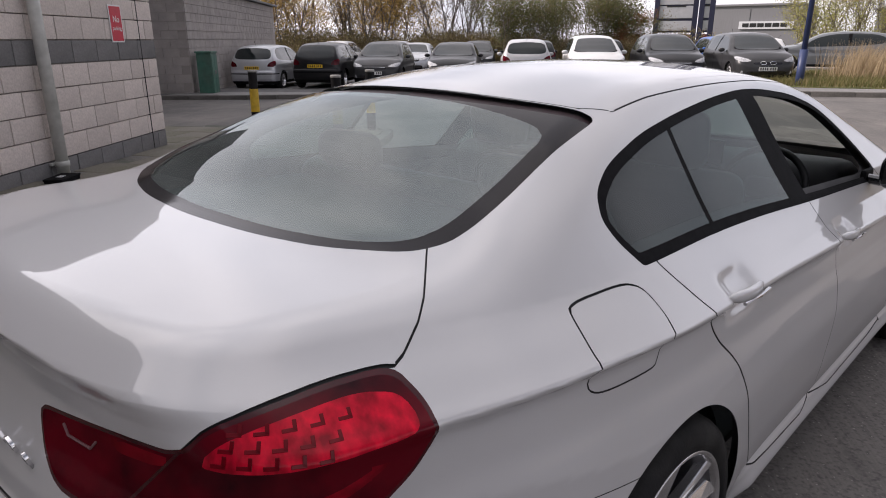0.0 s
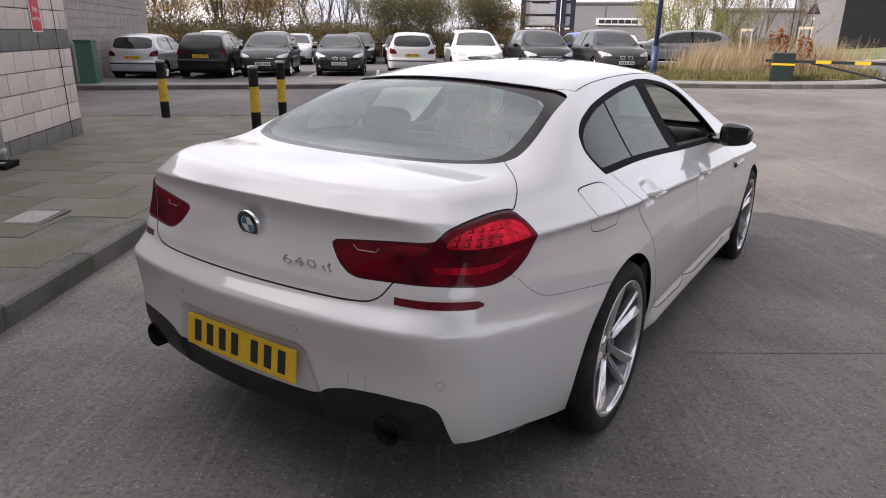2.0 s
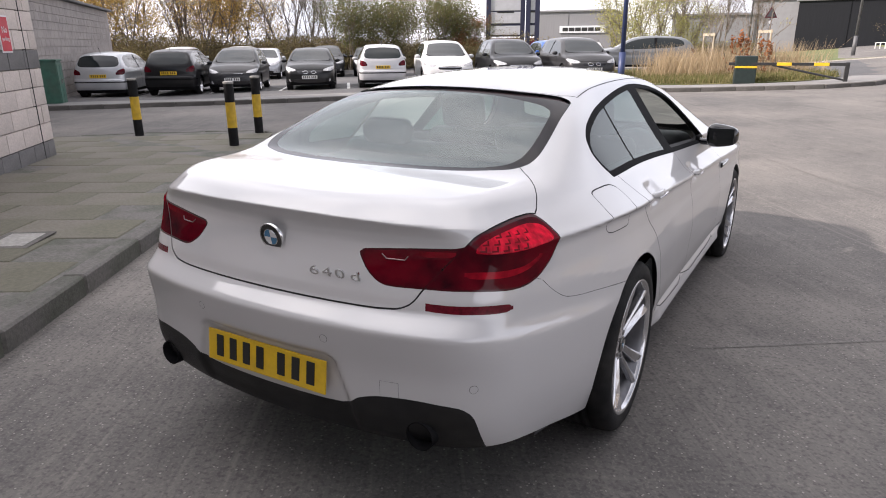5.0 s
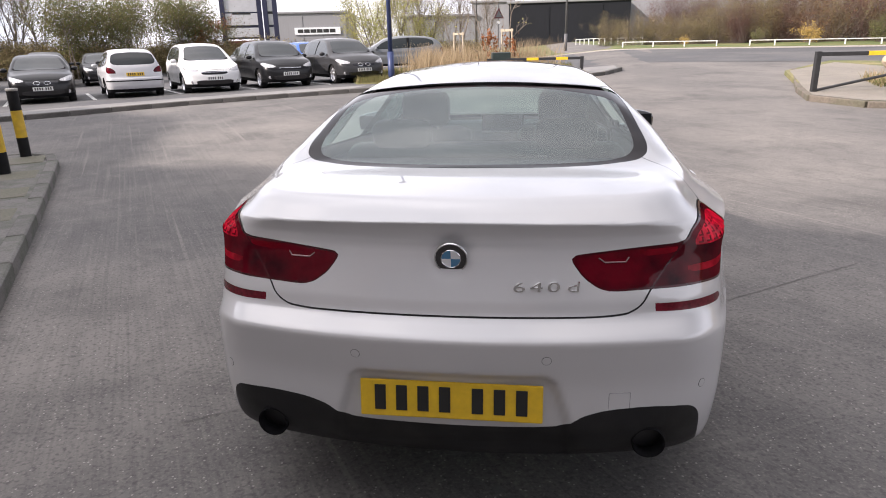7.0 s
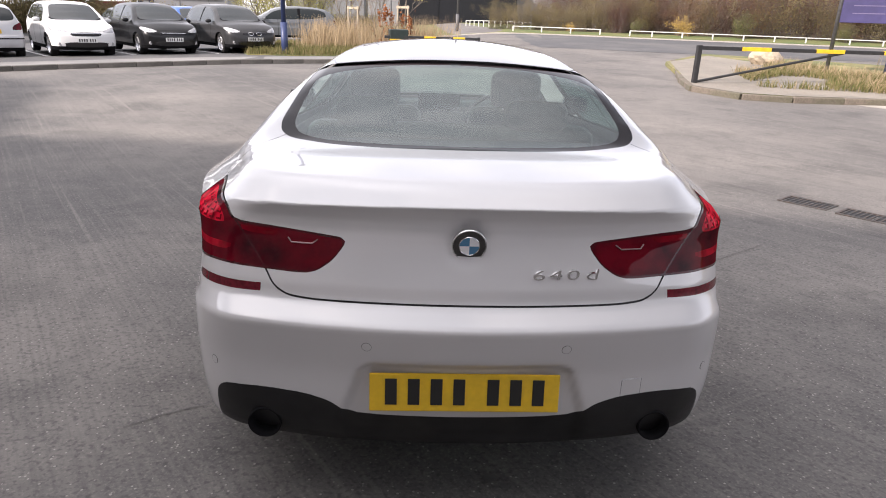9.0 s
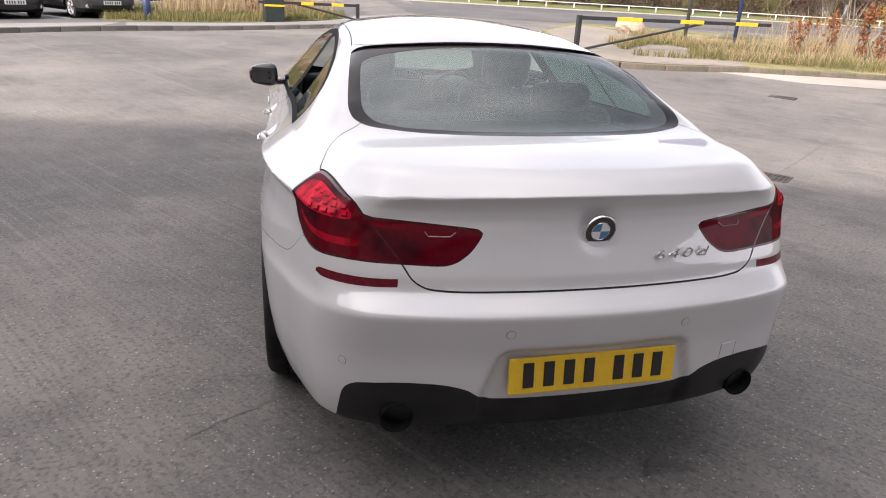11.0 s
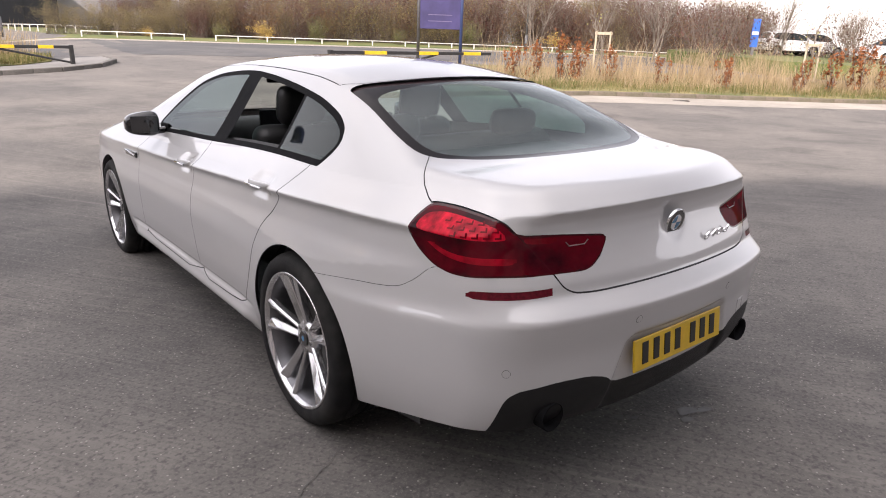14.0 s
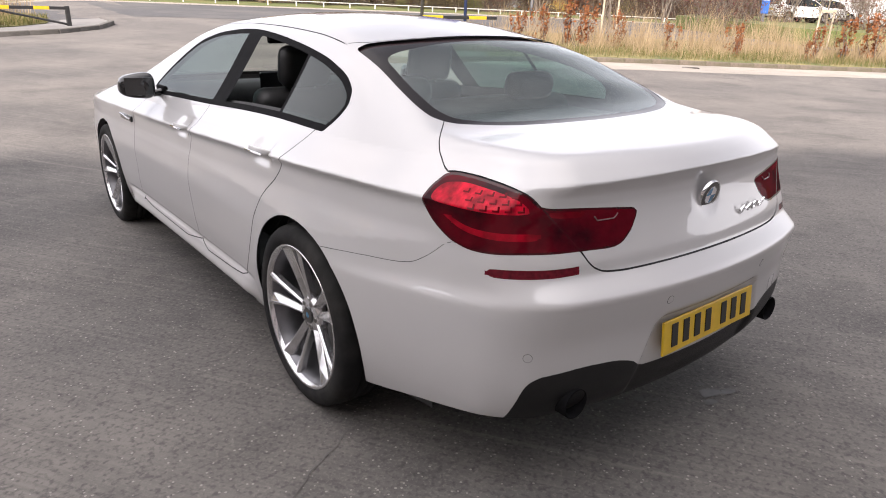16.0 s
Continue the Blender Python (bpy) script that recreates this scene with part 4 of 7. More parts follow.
def ground_material(name, base, pale, dark, brushed, speck, stone=(0.55, 0.52, 0.47)):
    """Poured concrete: brushed streaks, pale wear, dark blotches, small stones."""
    m = bpy.data.materials.new(name)
    m.use_nodes = True
    n, l = m.node_tree.nodes, m.node_tree.links
    b = n["Principled BSDF"]
    where = n.new("ShaderNodeTexCoord").outputs["Object"]

    def noise_at(scale, detail=4, stretch=None, turn=0.0):
        t = n.new("ShaderNodeTexNoise")
        t.inputs["Scale"].default_value, t.inputs["Detail"].default_value = scale, detail
        if stretch:
            fit = n.new("ShaderNodeMapping")
            fit.vector_type = "TEXTURE"
            fit.inputs["Rotation"].default_value, fit.inputs["Scale"].default_value = (0, 0, radians(turn)), tuple(1 / q for q in stretch)
            l.new(where, fit.inputs["Vector"])
            l.new(fit.outputs[0], t.inputs["Vector"])
        else:
            l.new(where, t.inputs["Vector"])
        return t.outputs["Fac"]

    def mixed(fac, a, bb, lo, hi, strength=1.0):
        ramp, mix = n.new("ShaderNodeMapRange"), n.new("ShaderNodeMixRGB")
        ramp.inputs["From Min"].default_value, ramp.inputs["From Max"].default_value, ramp.inputs["To Max"].default_value = lo, hi, strength
        l.new(fac, ramp.inputs["Value"])
        l.new(ramp.outputs[0], mix.inputs[0])
        for socket, c in ((mix.inputs[1], a), (mix.inputs[2], bb)):
            if isinstance(c, tuple):
                socket.default_value = (*c, 1)
            else:
                l.new(c, socket)
        return mix.outputs[0]

    c = mixed(noise_at(0.35, 8), base, pale, 0.42, 0.66)
    if brushed > 0.5:  # concrete paled away from the pavement to stand for stronger light there
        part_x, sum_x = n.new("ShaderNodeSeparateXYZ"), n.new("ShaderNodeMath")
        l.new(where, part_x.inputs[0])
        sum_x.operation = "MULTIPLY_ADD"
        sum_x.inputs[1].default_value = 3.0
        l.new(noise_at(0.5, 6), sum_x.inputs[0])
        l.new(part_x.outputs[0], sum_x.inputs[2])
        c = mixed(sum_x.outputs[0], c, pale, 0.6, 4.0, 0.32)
    c = mixed(noise_at(0.9, 7), c, dark, 0.52, 0.70, 0.5)
    c = mixed(noise_at(2.3, 8), c, pale, 0.56, 0.74, 0.45)
    c = mixed(noise_at(5, 8), c, dark, 0.50, 0.76, 0.32)
    c = mixed(noise_at(9, 8), c, pale, 0.54, 0.78, 0.28)
    streak = noise_at(1.0, 7, (60, 0.7, 1), 33)
    c = mixed(streak, c, dark, 0.46, 0.70, 0.27 * brushed)
    c = mixed(noise_at(1.0, 7, (26, 0.45, 1), 33), c, pale, 0.52, 0.72, 0.34 * brushed)
    c = mixed(noise_at(1.0, 3, (13, 0.13, 1), 33), c, pale, 0.63, 0.71, 0.55 * brushed)
    c = mixed(noise_at(1.0, 3, (11, 0.2, 1), 118), c, pale, 0.69, 0.75, 0.34 * brushed)
    c = mixed(noise_at(1.0, 5, (4, 0.3, 1), 40), c, dark, 0.56, 0.72, 0.18 * brushed)
    fine = noise_at(85, 6)
    c = mixed(fine, c, pale, 0.52, 0.70, speck)
    c = mixed(noise_at(52, 6), c, dark, 0.50, 0.68, speck)
    stones = n.new("ShaderNodeTexVoronoi")
    stones.inputs["Scale"].default_value = 60
    l.new(where, stones.inputs["Vector"])
    some, near = n.new("ShaderNodeMath"), n.new("ShaderNodeMath")
    some.operation, some.inputs[1].default_value = "GREATER_THAN", 0.88
    near.operation, near.inputs[1].default_value = "LESS_THAN", 0.26
    split = n.new("ShaderNodeSeparateColor")
    both = n.new("ShaderNodeMath")
    both.operation = "MULTIPLY"
    l.new(stones.outputs["Color"], split.inputs[0])
    l.new(split.outputs[0], some.inputs[0])
    l.new(stones.outputs["Distance"], near.inputs[0])
    l.new(some.outputs[0], both.inputs[0])
    l.new(near.outputs[0], both.inputs[1])
    c = mixed(both.outputs[0], c, stone, 0.0, 1.0, 0.34 * brushed)
    l.new(c, b.inputs["Base Color"])
    b.inputs["Roughness"].default_value, b.inputs["Specular IOR Level"].default_value = 0.82, 0.35
    for height, amount, dist in ((streak, 0.09 * brushed, 0.004), (fine, 0.45, 0.004)):
        bp = n.new("ShaderNodeBump")
        bp.inputs["Strength"].default_value, bp.inputs["Distance"].default_value = amount, dist
        l.new(height, bp.inputs["Height"])
        if b.inputs["Normal"].is_linked:
            l.new(b.inputs["Normal"].links[0].from_socket, bp.inputs["Normal"])
        l.new(bp.outputs[0], b.inputs["Normal"])
    return m


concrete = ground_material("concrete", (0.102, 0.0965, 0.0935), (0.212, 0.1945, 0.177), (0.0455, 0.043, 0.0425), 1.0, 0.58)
asphalt = ground_material("asphalt", (0.085, 0.084, 0.088), (0.13, 0.125, 0.12), (0.055, 0.055, 0.058), 0.15, 0.5)
footway = ground_material("footway", (0.19, 0.185, 0.18), (0.25, 0.24, 0.23), (0.13, 0.128, 0.125), 0.0, 0.5)
line_pale = material("line_pale", (0.36, 0.33, 0.30), 0.9, vary=0.2, scale=10)
turf = material("turf", (0.10, 0.115, 0.035), 0.9, second=(0.24, 0.20, 0.085), second_scale=0.9, vary=0.3, scale=25, bump=0.5, bump_scale=30)
xs = np.unique(np.r_[np.linspace(-900, -40, 12), np.linspace(-40, -12, 15), np.linspace(-12, 16, 57), np.linspace(16, 60, 23), np.linspace(60, 900, 12)])
ys = np.unique(np.r_[np.linspace(-900, -12, 10), np.linspace(-12, 26, 77), np.linspace(26, 70, 23), np.linspace(70, 1200, 14)])
gx, gy = np.meshgrid(xs, ys, indexing="ij")
me = bpy.data.meshes.new("ground")
k = (np.arange(len(xs) - 1)[:, None] * len(ys) + np.arange(len(ys) - 1)[None]).ravel()
me.from_pydata(np.stack([gx, gy, ground_z(gx, gy)], -1).reshape(-1, 3).tolist(), [], np.stack([k, k + len(ys), k + len(ys) + 1, k + 1], 1).tolist())
me.polygons.foreach_set("use_smooth", np.ones(len(k), bool))
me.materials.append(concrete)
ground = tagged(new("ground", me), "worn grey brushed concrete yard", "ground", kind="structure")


def sheet(name, edge, rise, mat, label, category, step=1.5, skirt=0.0):
    """A flat area that follows the ground at a height above it, with its edge drawn down by skirt."""
    bm = bmesh.new()
    bm.faces.new([bm.verts.new((x, y, 0)) for x, y in edge])
    lo, hi = np.min(edge, 0), np.max(edge, 0)
    for axis in (0, 1):
        for c in np.arange(lo[axis] + step, hi[axis], step):
            co, no = [0, 0, 0], [0, 0, 0]
            co[axis], no[axis] = c, 1
            bmesh.ops.bisect_plane(bm, geom=bm.verts[:] + bm.edges[:] + bm.faces[:], plane_co=co, plane_no=no)
    for v in bm.verts:
        v.co.z = gz(v.co.x, v.co.y) + rise
    if skirt:
        rim = [e for e in bm.edges if e.is_boundary]
        got = bmesh.ops.extrude_edge_only(bm, edges=rim)
        bmesh.ops.translate(bm, vec=(0, 0, -skirt), verts=[v for v in got["geom"] if isinstance(v, bmesh.types.BMVert)])
    bmesh.ops.recalc_face_normals(bm, faces=bm.faces)
    return tagged(part(name, bm, mat, None), label, category, kind="structure")


def ribbon(points, left, right):
    """The edge of a band along a line of points."""
    pts = [Vector((*p, 0)) for p in points]
    a, b = [], []
    for i, p in enumerate(pts):
        d = (pts[min(i + 1, len(pts) - 1)] - pts[max(i - 1, 0)]).normalized()
        nrm = Vector((-d.y, d.x, 0))
        a.append((p + nrm * left).to_2d()[:])
        b.append((p + nrm * right).to_2d()[:])
    return a + b[::-1]


road_mid = [(-60, 42), (-30, 38), (-10, 35.5), (3, 33), (12, 31), (22, 29.5), (32, 27), (45, 21), (60, 12), (90, -8)]
sheet("road", ribbon(road_mid, 4.3, -6.3), 0.008, asphalt, "dark grey asphalt road", "road", 3)
verge_green = material("verge_green", (0.085, 0.115, 0.03), 0.9, second=(0.15, 0.145, 0.05), second_scale=0.7, vary=0.3, scale=20, bump=0.5, bump_scale=30)
sheet("verge", ribbon(road_mid, 60, 4.5), 0.03, verge_green, "mown green grass verge beyond the road", "verge", 5, 0.1)
sheet("kerb_far", ribbon(road_mid, 4.52, 4.28), 0.06, line_pale, "pale concrete kerb beyond the road", "kerb", 4, 0.1)
park_edge = [(-19.5, 5.6), (-17.2, 7.8), (-14.9, 10.1), (-12, 12.9), (-9, 15.2), (-6, 17.1), (-3.6, 18.4), (-0.9, 19.5), (1.3, 20.3), (2.5, 21.3), (3.2, 22.8), (3.2, 24.2), (0, 27.2), (-10, 29.8), (-30, 33), (-60, 37), (-60, 10)]
sheet("car_park", park_edge, 0.10, asphalt, "dark tarmac car park with white bay lines", "car park", 2.5, 0.2)
footway_edge = [(-17.2, 7.8), (-14.9, 10.1), (-12, 12.9), (-9, 15.2), (-6, 17.1), (-3.6, 18.4), (-0.9, 19.5), (1.3, 20.3), (2.5, 21.3), (3.2, 22.8), (3.2, 24.2), (2.0, 24.0), (1.6, 22.6), (0.6, 21.6), (-1.6, 20.7), (-4.4, 19.7), (-6.9, 18.4), (-9.9, 16.4), (-13, 14.0), (-15.9, 11.2), (-18.2, 8.9)]
sheet("pavement_far", footway_edge, 0.108, footway, "grey concrete footway before the car park", "footway", 2)
island_left = [(-5.6, 20.0), (-4.0, 20.0), (-1.6, 20.9), (0.5, 21.8), (1.4, 22.7), (1.7, 24.0), (0, 26.8), (-6, 28.2), (-7.5, 25)]
sheet("grass_bank_left", island_left, 0.125, turf, "rough grass island beside the car park", "grass bank", 1.2, 0.1)
island_right = [(6.4, 14.8), (6.08, 13.4), (6.75, 12.45), (7.7, 12.22), (9.9, 12.2), (13.2, 11.4), (16.3, 9.9), (20, 8.2), (24, 6.2), (32, 2.0), (44, -6), (44, 0), (36, 5.6), (27, 13.0), (18.5, 19.3), (10.5, 23.6), (7.6, 19.5)]
sheet("grass_bank_right", island_right, 0.12, turf, "rough grass island beside the yard", "grass bank", 1.2, 0.2)

paved_tan = ground_material("paved_tan", (0.20, 0.18, 0.155), (0.27, 0.24, 0.20), (0.12, 0.11, 0.09), 0.0, 0.6)
sheet("pavement_gate", [(6.4, 14.8), (6.08, 13.4), (6.75, 12.45), (7.7, 12.22), (9.9, 12.2), (11.2, 14), (11.5, 18), (10.2, 22.5), (7.7, 19.4)], 0.128, paved_tan, "tan paved strip round the gate post", "pavement", 1.2)


def kerb_run(name, points, mat, label, width=0.14, high=0.125, long=0.9):
    """Kerb stones end to end along a line, each a piece of its own."""
    run = thing(name, label, "kerb", kind="structure")
    stones = {}
    pts = [Vector((*p, 0)) for p in points]
    for a, b in zip(pts, pts[1:]):
        d = b - a
        count = max(1, round(d.length / long))
        size = round(d.length / count, 3)
        for i in range(count):
            c = a + d * (i + 0.5) / count
            if size not in stones:
                me = bpy.data.meshes.new("kerb_stone")
                bm = box((size - 0.008, width, high + 0.2), (0, 0, (high - 0.2) / 2), 0.014, 1)
                bm.to_mesh(me)
                bm.free()
                me.materials.append(mat)
                stones[size] = me
            e1, e2 = c - d.normalized() * size / 2, c + d.normalized() * size / 2
            tilt = math.degrees(math.atan2(gz(e2.x, e2.y) - gz(e1.x, e1.y), size))
            ob = new("kerb_stone", stones[size])
            ob.parent = run
            ob.matrix_local = pose(c.x, c.y, gz(c.x, c.y) + random.uniform(-0.004, 0.004), 0, -tilt, math.degrees(math.atan2(d.y, d.x)))
    return run


kerb_grey = material("kerb_grey", (0.135, 0.126, 0.117), 0.9, second=(0.095, 0.09, 0.083), second_scale=4, vary=0.2, scale=40, bump=0.35, bump_scale=90, per_object=0.06)
kerb_tan = material("kerb_tan", (0.15, 0.125, 0.10), 0.9, second=(0.11, 0.10, 0.07), second_scale=3, vary=0.2, scale=40, bump=0.35, bump_scale=90, per_object=0.08)
kerb_run("kerb_car_park", [(-17.2, 7.75), (-14.9, 10.05), (-12, 12.85), (-9, 15.15), (-6, 17.05), (-3.6, 18.35), (-0.9, 19.45), (1.3, 20.25), (2.5, 21.25), (3.25, 22.8), (3.25, 24.3)], kerb_grey, "weathered concrete kerb along the car park")
kerb_run("kerb_right", [(8.1, 20.2), (6.35, 14.8), (6.05, 13.35), (6.72, 12.38), (7.7, 12.15), (9.9, 12.15), (13.2, 11.35), (16.3, 9.85), (20, 8.15), (24, 6.15), (32, 1.95)], kerb_tan, "low brown weathered kerb along the grass", 0.17, 0.123)

apron_pale = ground_material("apron_pale", (0.30, 0.275, 0.245), (0.40, 0.365, 0.32), (0.20, 0.18, 0.155), 0.4, 0.35)
sheet("apron", [(9.0, 12.05), (9.9, 12.08), (13.2, 11.28), (16.3, 9.78), (20, 8.08), (24, 6.08), (32, 1.88), (31.3, 0.4), (23.3, 4.5), (19.2, 6.6), (15.6, 8.3), (12.8, 9.7), (10.2, 10.6)], 0.004, apron_pale, "pale concrete strip along the grass", "ground", 1.0)

# bay lines
line_white = material("line_white", (0.62, 0.62, 0.60), 0.8, vary=0.2, scale=20)
bay_way, along = Vector((-0.62, 0.785, 0)), Vector((0.785, 0.62, 0))
for x, y in ((-18.9, 12.6), (-16.9, 14.3), (-15.0, 15.7), (-13.1, 17.1), (-10.95, 18.4), (-8.9, 19.5), (-6.7, 20.7), (-4.4, 21.5)):
    a, b = Vector((x, y, 0)), Vector((x, y, 0)) + bay_way * 4.6
    w = along * 0.055
    sheet("bay_line", [(a - w).to_2d()[:], (a + w).to_2d()[:], (b + w).to_2d()[:], (b - w).to_2d()[:]], 0.106, line_white, "worn white parking bay line", "road marking", 1)

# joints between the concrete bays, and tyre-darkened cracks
joint_dark = material("joint_dark", (0.118, 0.11, 0.103), 0.9, vary=0.3, scale=15)


def joint(points, width, label):
    return sheet("ground_joint", ribbon(points, width / 2, -width / 2), 0.0035, joint_dark, label, "joint", 0.8)


ja, jb = Vector((-0.57, 0.82)), Vector((0.80, 0.60))
for start, way, length, width in (((3.77, 3.81), jb, 9, 0.008), ((1.02, 1.99), jb, 1.9, 0.006), ((-1.46, 5.7), jb, 1.2, 0.006), ((-3.2, 4.4), jb, 1.9, 0.005), ((4.4, 3.6), ja, 7, 0.007)):
    a = Vector(start)
    pts = [(a + way * d + Vector((-way.y, way.x)) * random.uniform(-0.008, 0.008)).to_2d()[:] for d in np.linspace(0, length, int(length * 2) + 2)]
    joint(pts, width, "straight joint between concrete bays")
crack = [Vector((-0.91, 0.78))]
for _ in range(8):
    crack.append(crack[-1] + Vector((-0.85, -0.52)) * 0.045 + Vector((random.uniform(-0.008, 0.008), random.uniform(-0.008, 0.008))))
joint([c[:] for c in crack], 0.004, "thin crack in the concrete")
# damp spots under the tail
damp = material("damp", (0.075, 0.07, 0.067), 0.45, vary=0.3, scale=20)
for x, y, r in ((0.39, 0.14, 0.045), (0.46, 0.10, 0.030), (0.33, 0.10, 0.028), (0.12, 0.28, 0.022), (0.05, 0.31, 0.015), (0.17, 0.24, 0.016), (0.42, 0.20, 0.018)):
    ring = [(x + r * (1 + 0.25 * math.sin(3 * a + 9 * x)) * math.cos(a), y + 0.75 * r * (1 + 0.3 * math.cos(2 * a + 7 * y)) * math.sin(a)) for a in np.linspace(0, 2 * math.pi, 15)[:-1]]
    sheet("damp_spot", ring, 0.004, damp, "dark damp drip spot on the concrete", "stain", 5)

# drain gratings
iron = material("iron", (0.045, 0.043, 0.042), 0.6, metal=0.4, vary=0.3, scale=30, second=(0.08, 0.06, 0.05), second_scale=10)
for x, y in ((3.72, 4.55), (4.02, 4.08), (15.2, 9.6), (8.3, 9.0)):
    g = thing("drain_grating", "cast iron drain grating set in the concrete", "drain", "drain gratings", pose(x, y, gz(x, y), 0, 0, -52))
    part("frame", box((0.46, 0.30, 0.02), (0, 0, -0.006), 0.004), shut_black, g)
    for s in (-1, 1):
        part("frame_side", box((0.46, 0.03, 0.024), (0, s * 0.14, 0.0), 0.003), iron, g)
        part("frame_end", box((0.03, 0.25, 0.024), (s * 0.215, 0, 0.0), 0.003), iron, g)
    for i in range(9):
        part("grating_bar", box((0.018, 0.25, 0.02), (-0.18 + 0.045 * i, 0, 0.0), 0.003), iron, g)

# ---- pavement and building beside the yard ----
KU, KV = Vector((-0.564, 0.826, 0)), Vector((-0.826, -0.564, 0))
K0 = Vector((-1.99, 0.05, 0))
kerb_dark = material("kerb_dark", (0.135, 0.127, 0.118), 0.9, second=(0.08, 0.084, 0.066), second_scale=3, vary=0.2, scale=40, bump=0.4, bump_scale=90, per_object=0.12)
kerb_run("kerb_pavement", [(K0 - KU * 9).to_2d()[:], (K0 + KU * 8.1).to_2d()[:], (-6.95, 7.2), (-7.4, 7.35), (-9.2, 6.2), (-10.6, 4.6)], kerb_dark, "mossy concrete kerb of the pavement", 0.15)
slab_stone = material("slab_stone", (0.160, 0.147, 0.121), 0.88, second=(0.122, 0.117, 0.084), second_scale=1.1, vary=0.15, scale=30, bump=0.3, bump_scale=70, per_object=0.06)
paving_base = [(K0 - KU * 9 + KV * 0.05).to_2d()[:], (K0 + KU * 8.1 + KV * 0.05).to_2d()[:], (-7.35, 7.28), (-9.2, 6.1), (-10.6, 4.5), (-11, 2), (-4, -5), (0.5, -9)]
sheet("pavement", paving_base, 0.115, kerb_dark, "paved footway beside the block building", "pavement", 1.5)
paving = thing("paving", "mossy grey-green paving slabs", "paving", kind="structure")
slab_mesh = bpy.data.meshes.new("paving_slab")
bm = box((0.612, 0.905, 0.05), (0, 0, -0.025), 0.006, 1)
bm.to_mesh(slab_mesh)
bm.free()
slab_mesh.materials.append(slab_stone)
WALL_DIR, WALL_OUT, WALL_CORNER = Vector((0.66, -0.752, 0)), Vector((0.752, 0.66, 0)), Vector((-8.1, 3.9, 0))
slab_turn = math.degrees(math.atan2(KU.y, KU.x))
for i in range(-8, 16):
    for j in range(0, 8):
        c = K0 + KU * (0.62 * (i + 0.5)) + KV * (0.10 + 0.913 * (j + 0.5 + (0.5 if i % 2 else 0)) - 0.45)
        if (c - WALL_CORNER).dot(WALL_OUT) < -0.1 and (c - WALL_CORNER).dot(WALL_DIR) > -0.1:
            continue
        if c.y > 6.9 + 0.6 * (c.x + 7) or c.x < -10.2 or (c - K0).dot(KV) < 0.45:
            continue
        slope_u = math.degrees(math.atan2(gz(*(c + KU * 0.3)[:2]) - gz(*(c - KU * 0.3)[:2]), 0.6))
        slope_v = math.degrees(math.atan2(gz(*(c + KV * 0.3)[:2]) - gz(*(c - KV * 0.3)[:2]), 0.6))
        ob = new("paving_slab", slab_mesh)
        ob.parent = paving
        ob.matrix_local = pose(c.x, c.y, gz(c.x, c.y) + 0.122 + random.uniform(-0.003, 0.003), 0, 0, slab_turn) @ pose(0, 0, 0, slope_v, -slope_u, 0)
cover_grey = material("cover_grey", (0.30, 0.29, 0.27), 0.7, vary=0.2, scale=30)
cover = thing("inspection_cover", "pale grey inspection cover in the paving", "cover", at=pose(-3.66, 1.07, gz(-3.66, 1.07) + 0.126, 0, 0, slab_turn))
part("cover_frame", box((0.44, 0.36, 0.012), bevel=0.004), kerb_grey, cover)
part("cover_lid", box((0.34, 0.26, 0.016), bevel=0.02), cover_grey, cover)

# block building: each course of blocks, with a dark band and a dark foot
block_pale = material("block_pale", (0.62, 0.55, 0.51), 0.92, second=(0.54, 0.48, 0.445), second_scale=2.2, vary=0.12, scale=50, bump=0.45, bump_scale=110, per_object=0.10)
block_dull = material("block_dull", (0.38, 0.345, 0.325), 0.92, second=(0.31, 0.285, 0.27), second_scale=2.2, vary=0.12, scale=50, bump=0.45, bump_scale=110)
block_grey = material("block_grey", (0.185, 0.18, 0.18), 0.9, second=(0.14, 0.137, 0.137), second_scale=2.5, vary=0.12, scale=50, bump=0.4, bump_scale=110, per_object=0.08)
mortar = material("mortar", (0.30, 0.275, 0.255), 0.95, vary=0.15, scale=60)
WB = gz(-8.0, 3.8) + 0.10
WALL_LONG, WALL_HIGH = 14.5, 2.45
wall_at = Matrix.LocRotScale(WALL_CORNER + Vector((0, 0, WB)), Euler((0, 0, math.atan2(WALL_DIR.y, WALL_DIR.x))), None)  # x runs back along the wall; -y... the yard is at +y
wall_1 = thing("wall_1", "pale concrete block building with dark grey band", "building", at=wall_at, kind="structure")
core = box((WALL_LONG, 8.0, WALL_HIGH + 0.5), (WALL_LONG / 2, -4.015, WALL_HIGH / 2 - 0.25))
part("wall_core", core, mortar, wall_1)
COURSE, LONG = 0.245, 0.485
block_mesh = {}
for key, mat in (("pale", block_pale), ("grey", block_grey)):
    for size in (LONG, LONG / 2):
        me = bpy.data.meshes.new("block")
        bm = box((size - 0.011, 0.05, COURSE - 0.011), bevel=0.004, segs=1)
        bm.to_mesh(me)
        bm.free()
        me.materials.append(mat)
        block_mesh[key, size] = me
rest = {"pale": bmesh.new(), "grey": bmesh.new()}
for course in range(-1, 10):
    z = COURSE * (course + 0.5)
    key = "grey" if course in (-1, 0, 5) else "pale"
    x = 0.0 if course % 2 else -LONG / 2
    while x < WALL_LONG:
        size = LONG
        start = x
        if x < 0:
            start, size = 0.0, LONG / 2
        c = start + size / 2
        if c < 6.0 and course < 9:
            ob = new("block", block_mesh[key, size])
            ob.parent = wall_1
            ob.matrix_local = pose(c, random.uniform(-0.002, 0.002), z)
        else:
            box((size - 0.011, 0.05, COURSE - 0.011), (c, 0, z), bm=rest[key])
        x += LONG
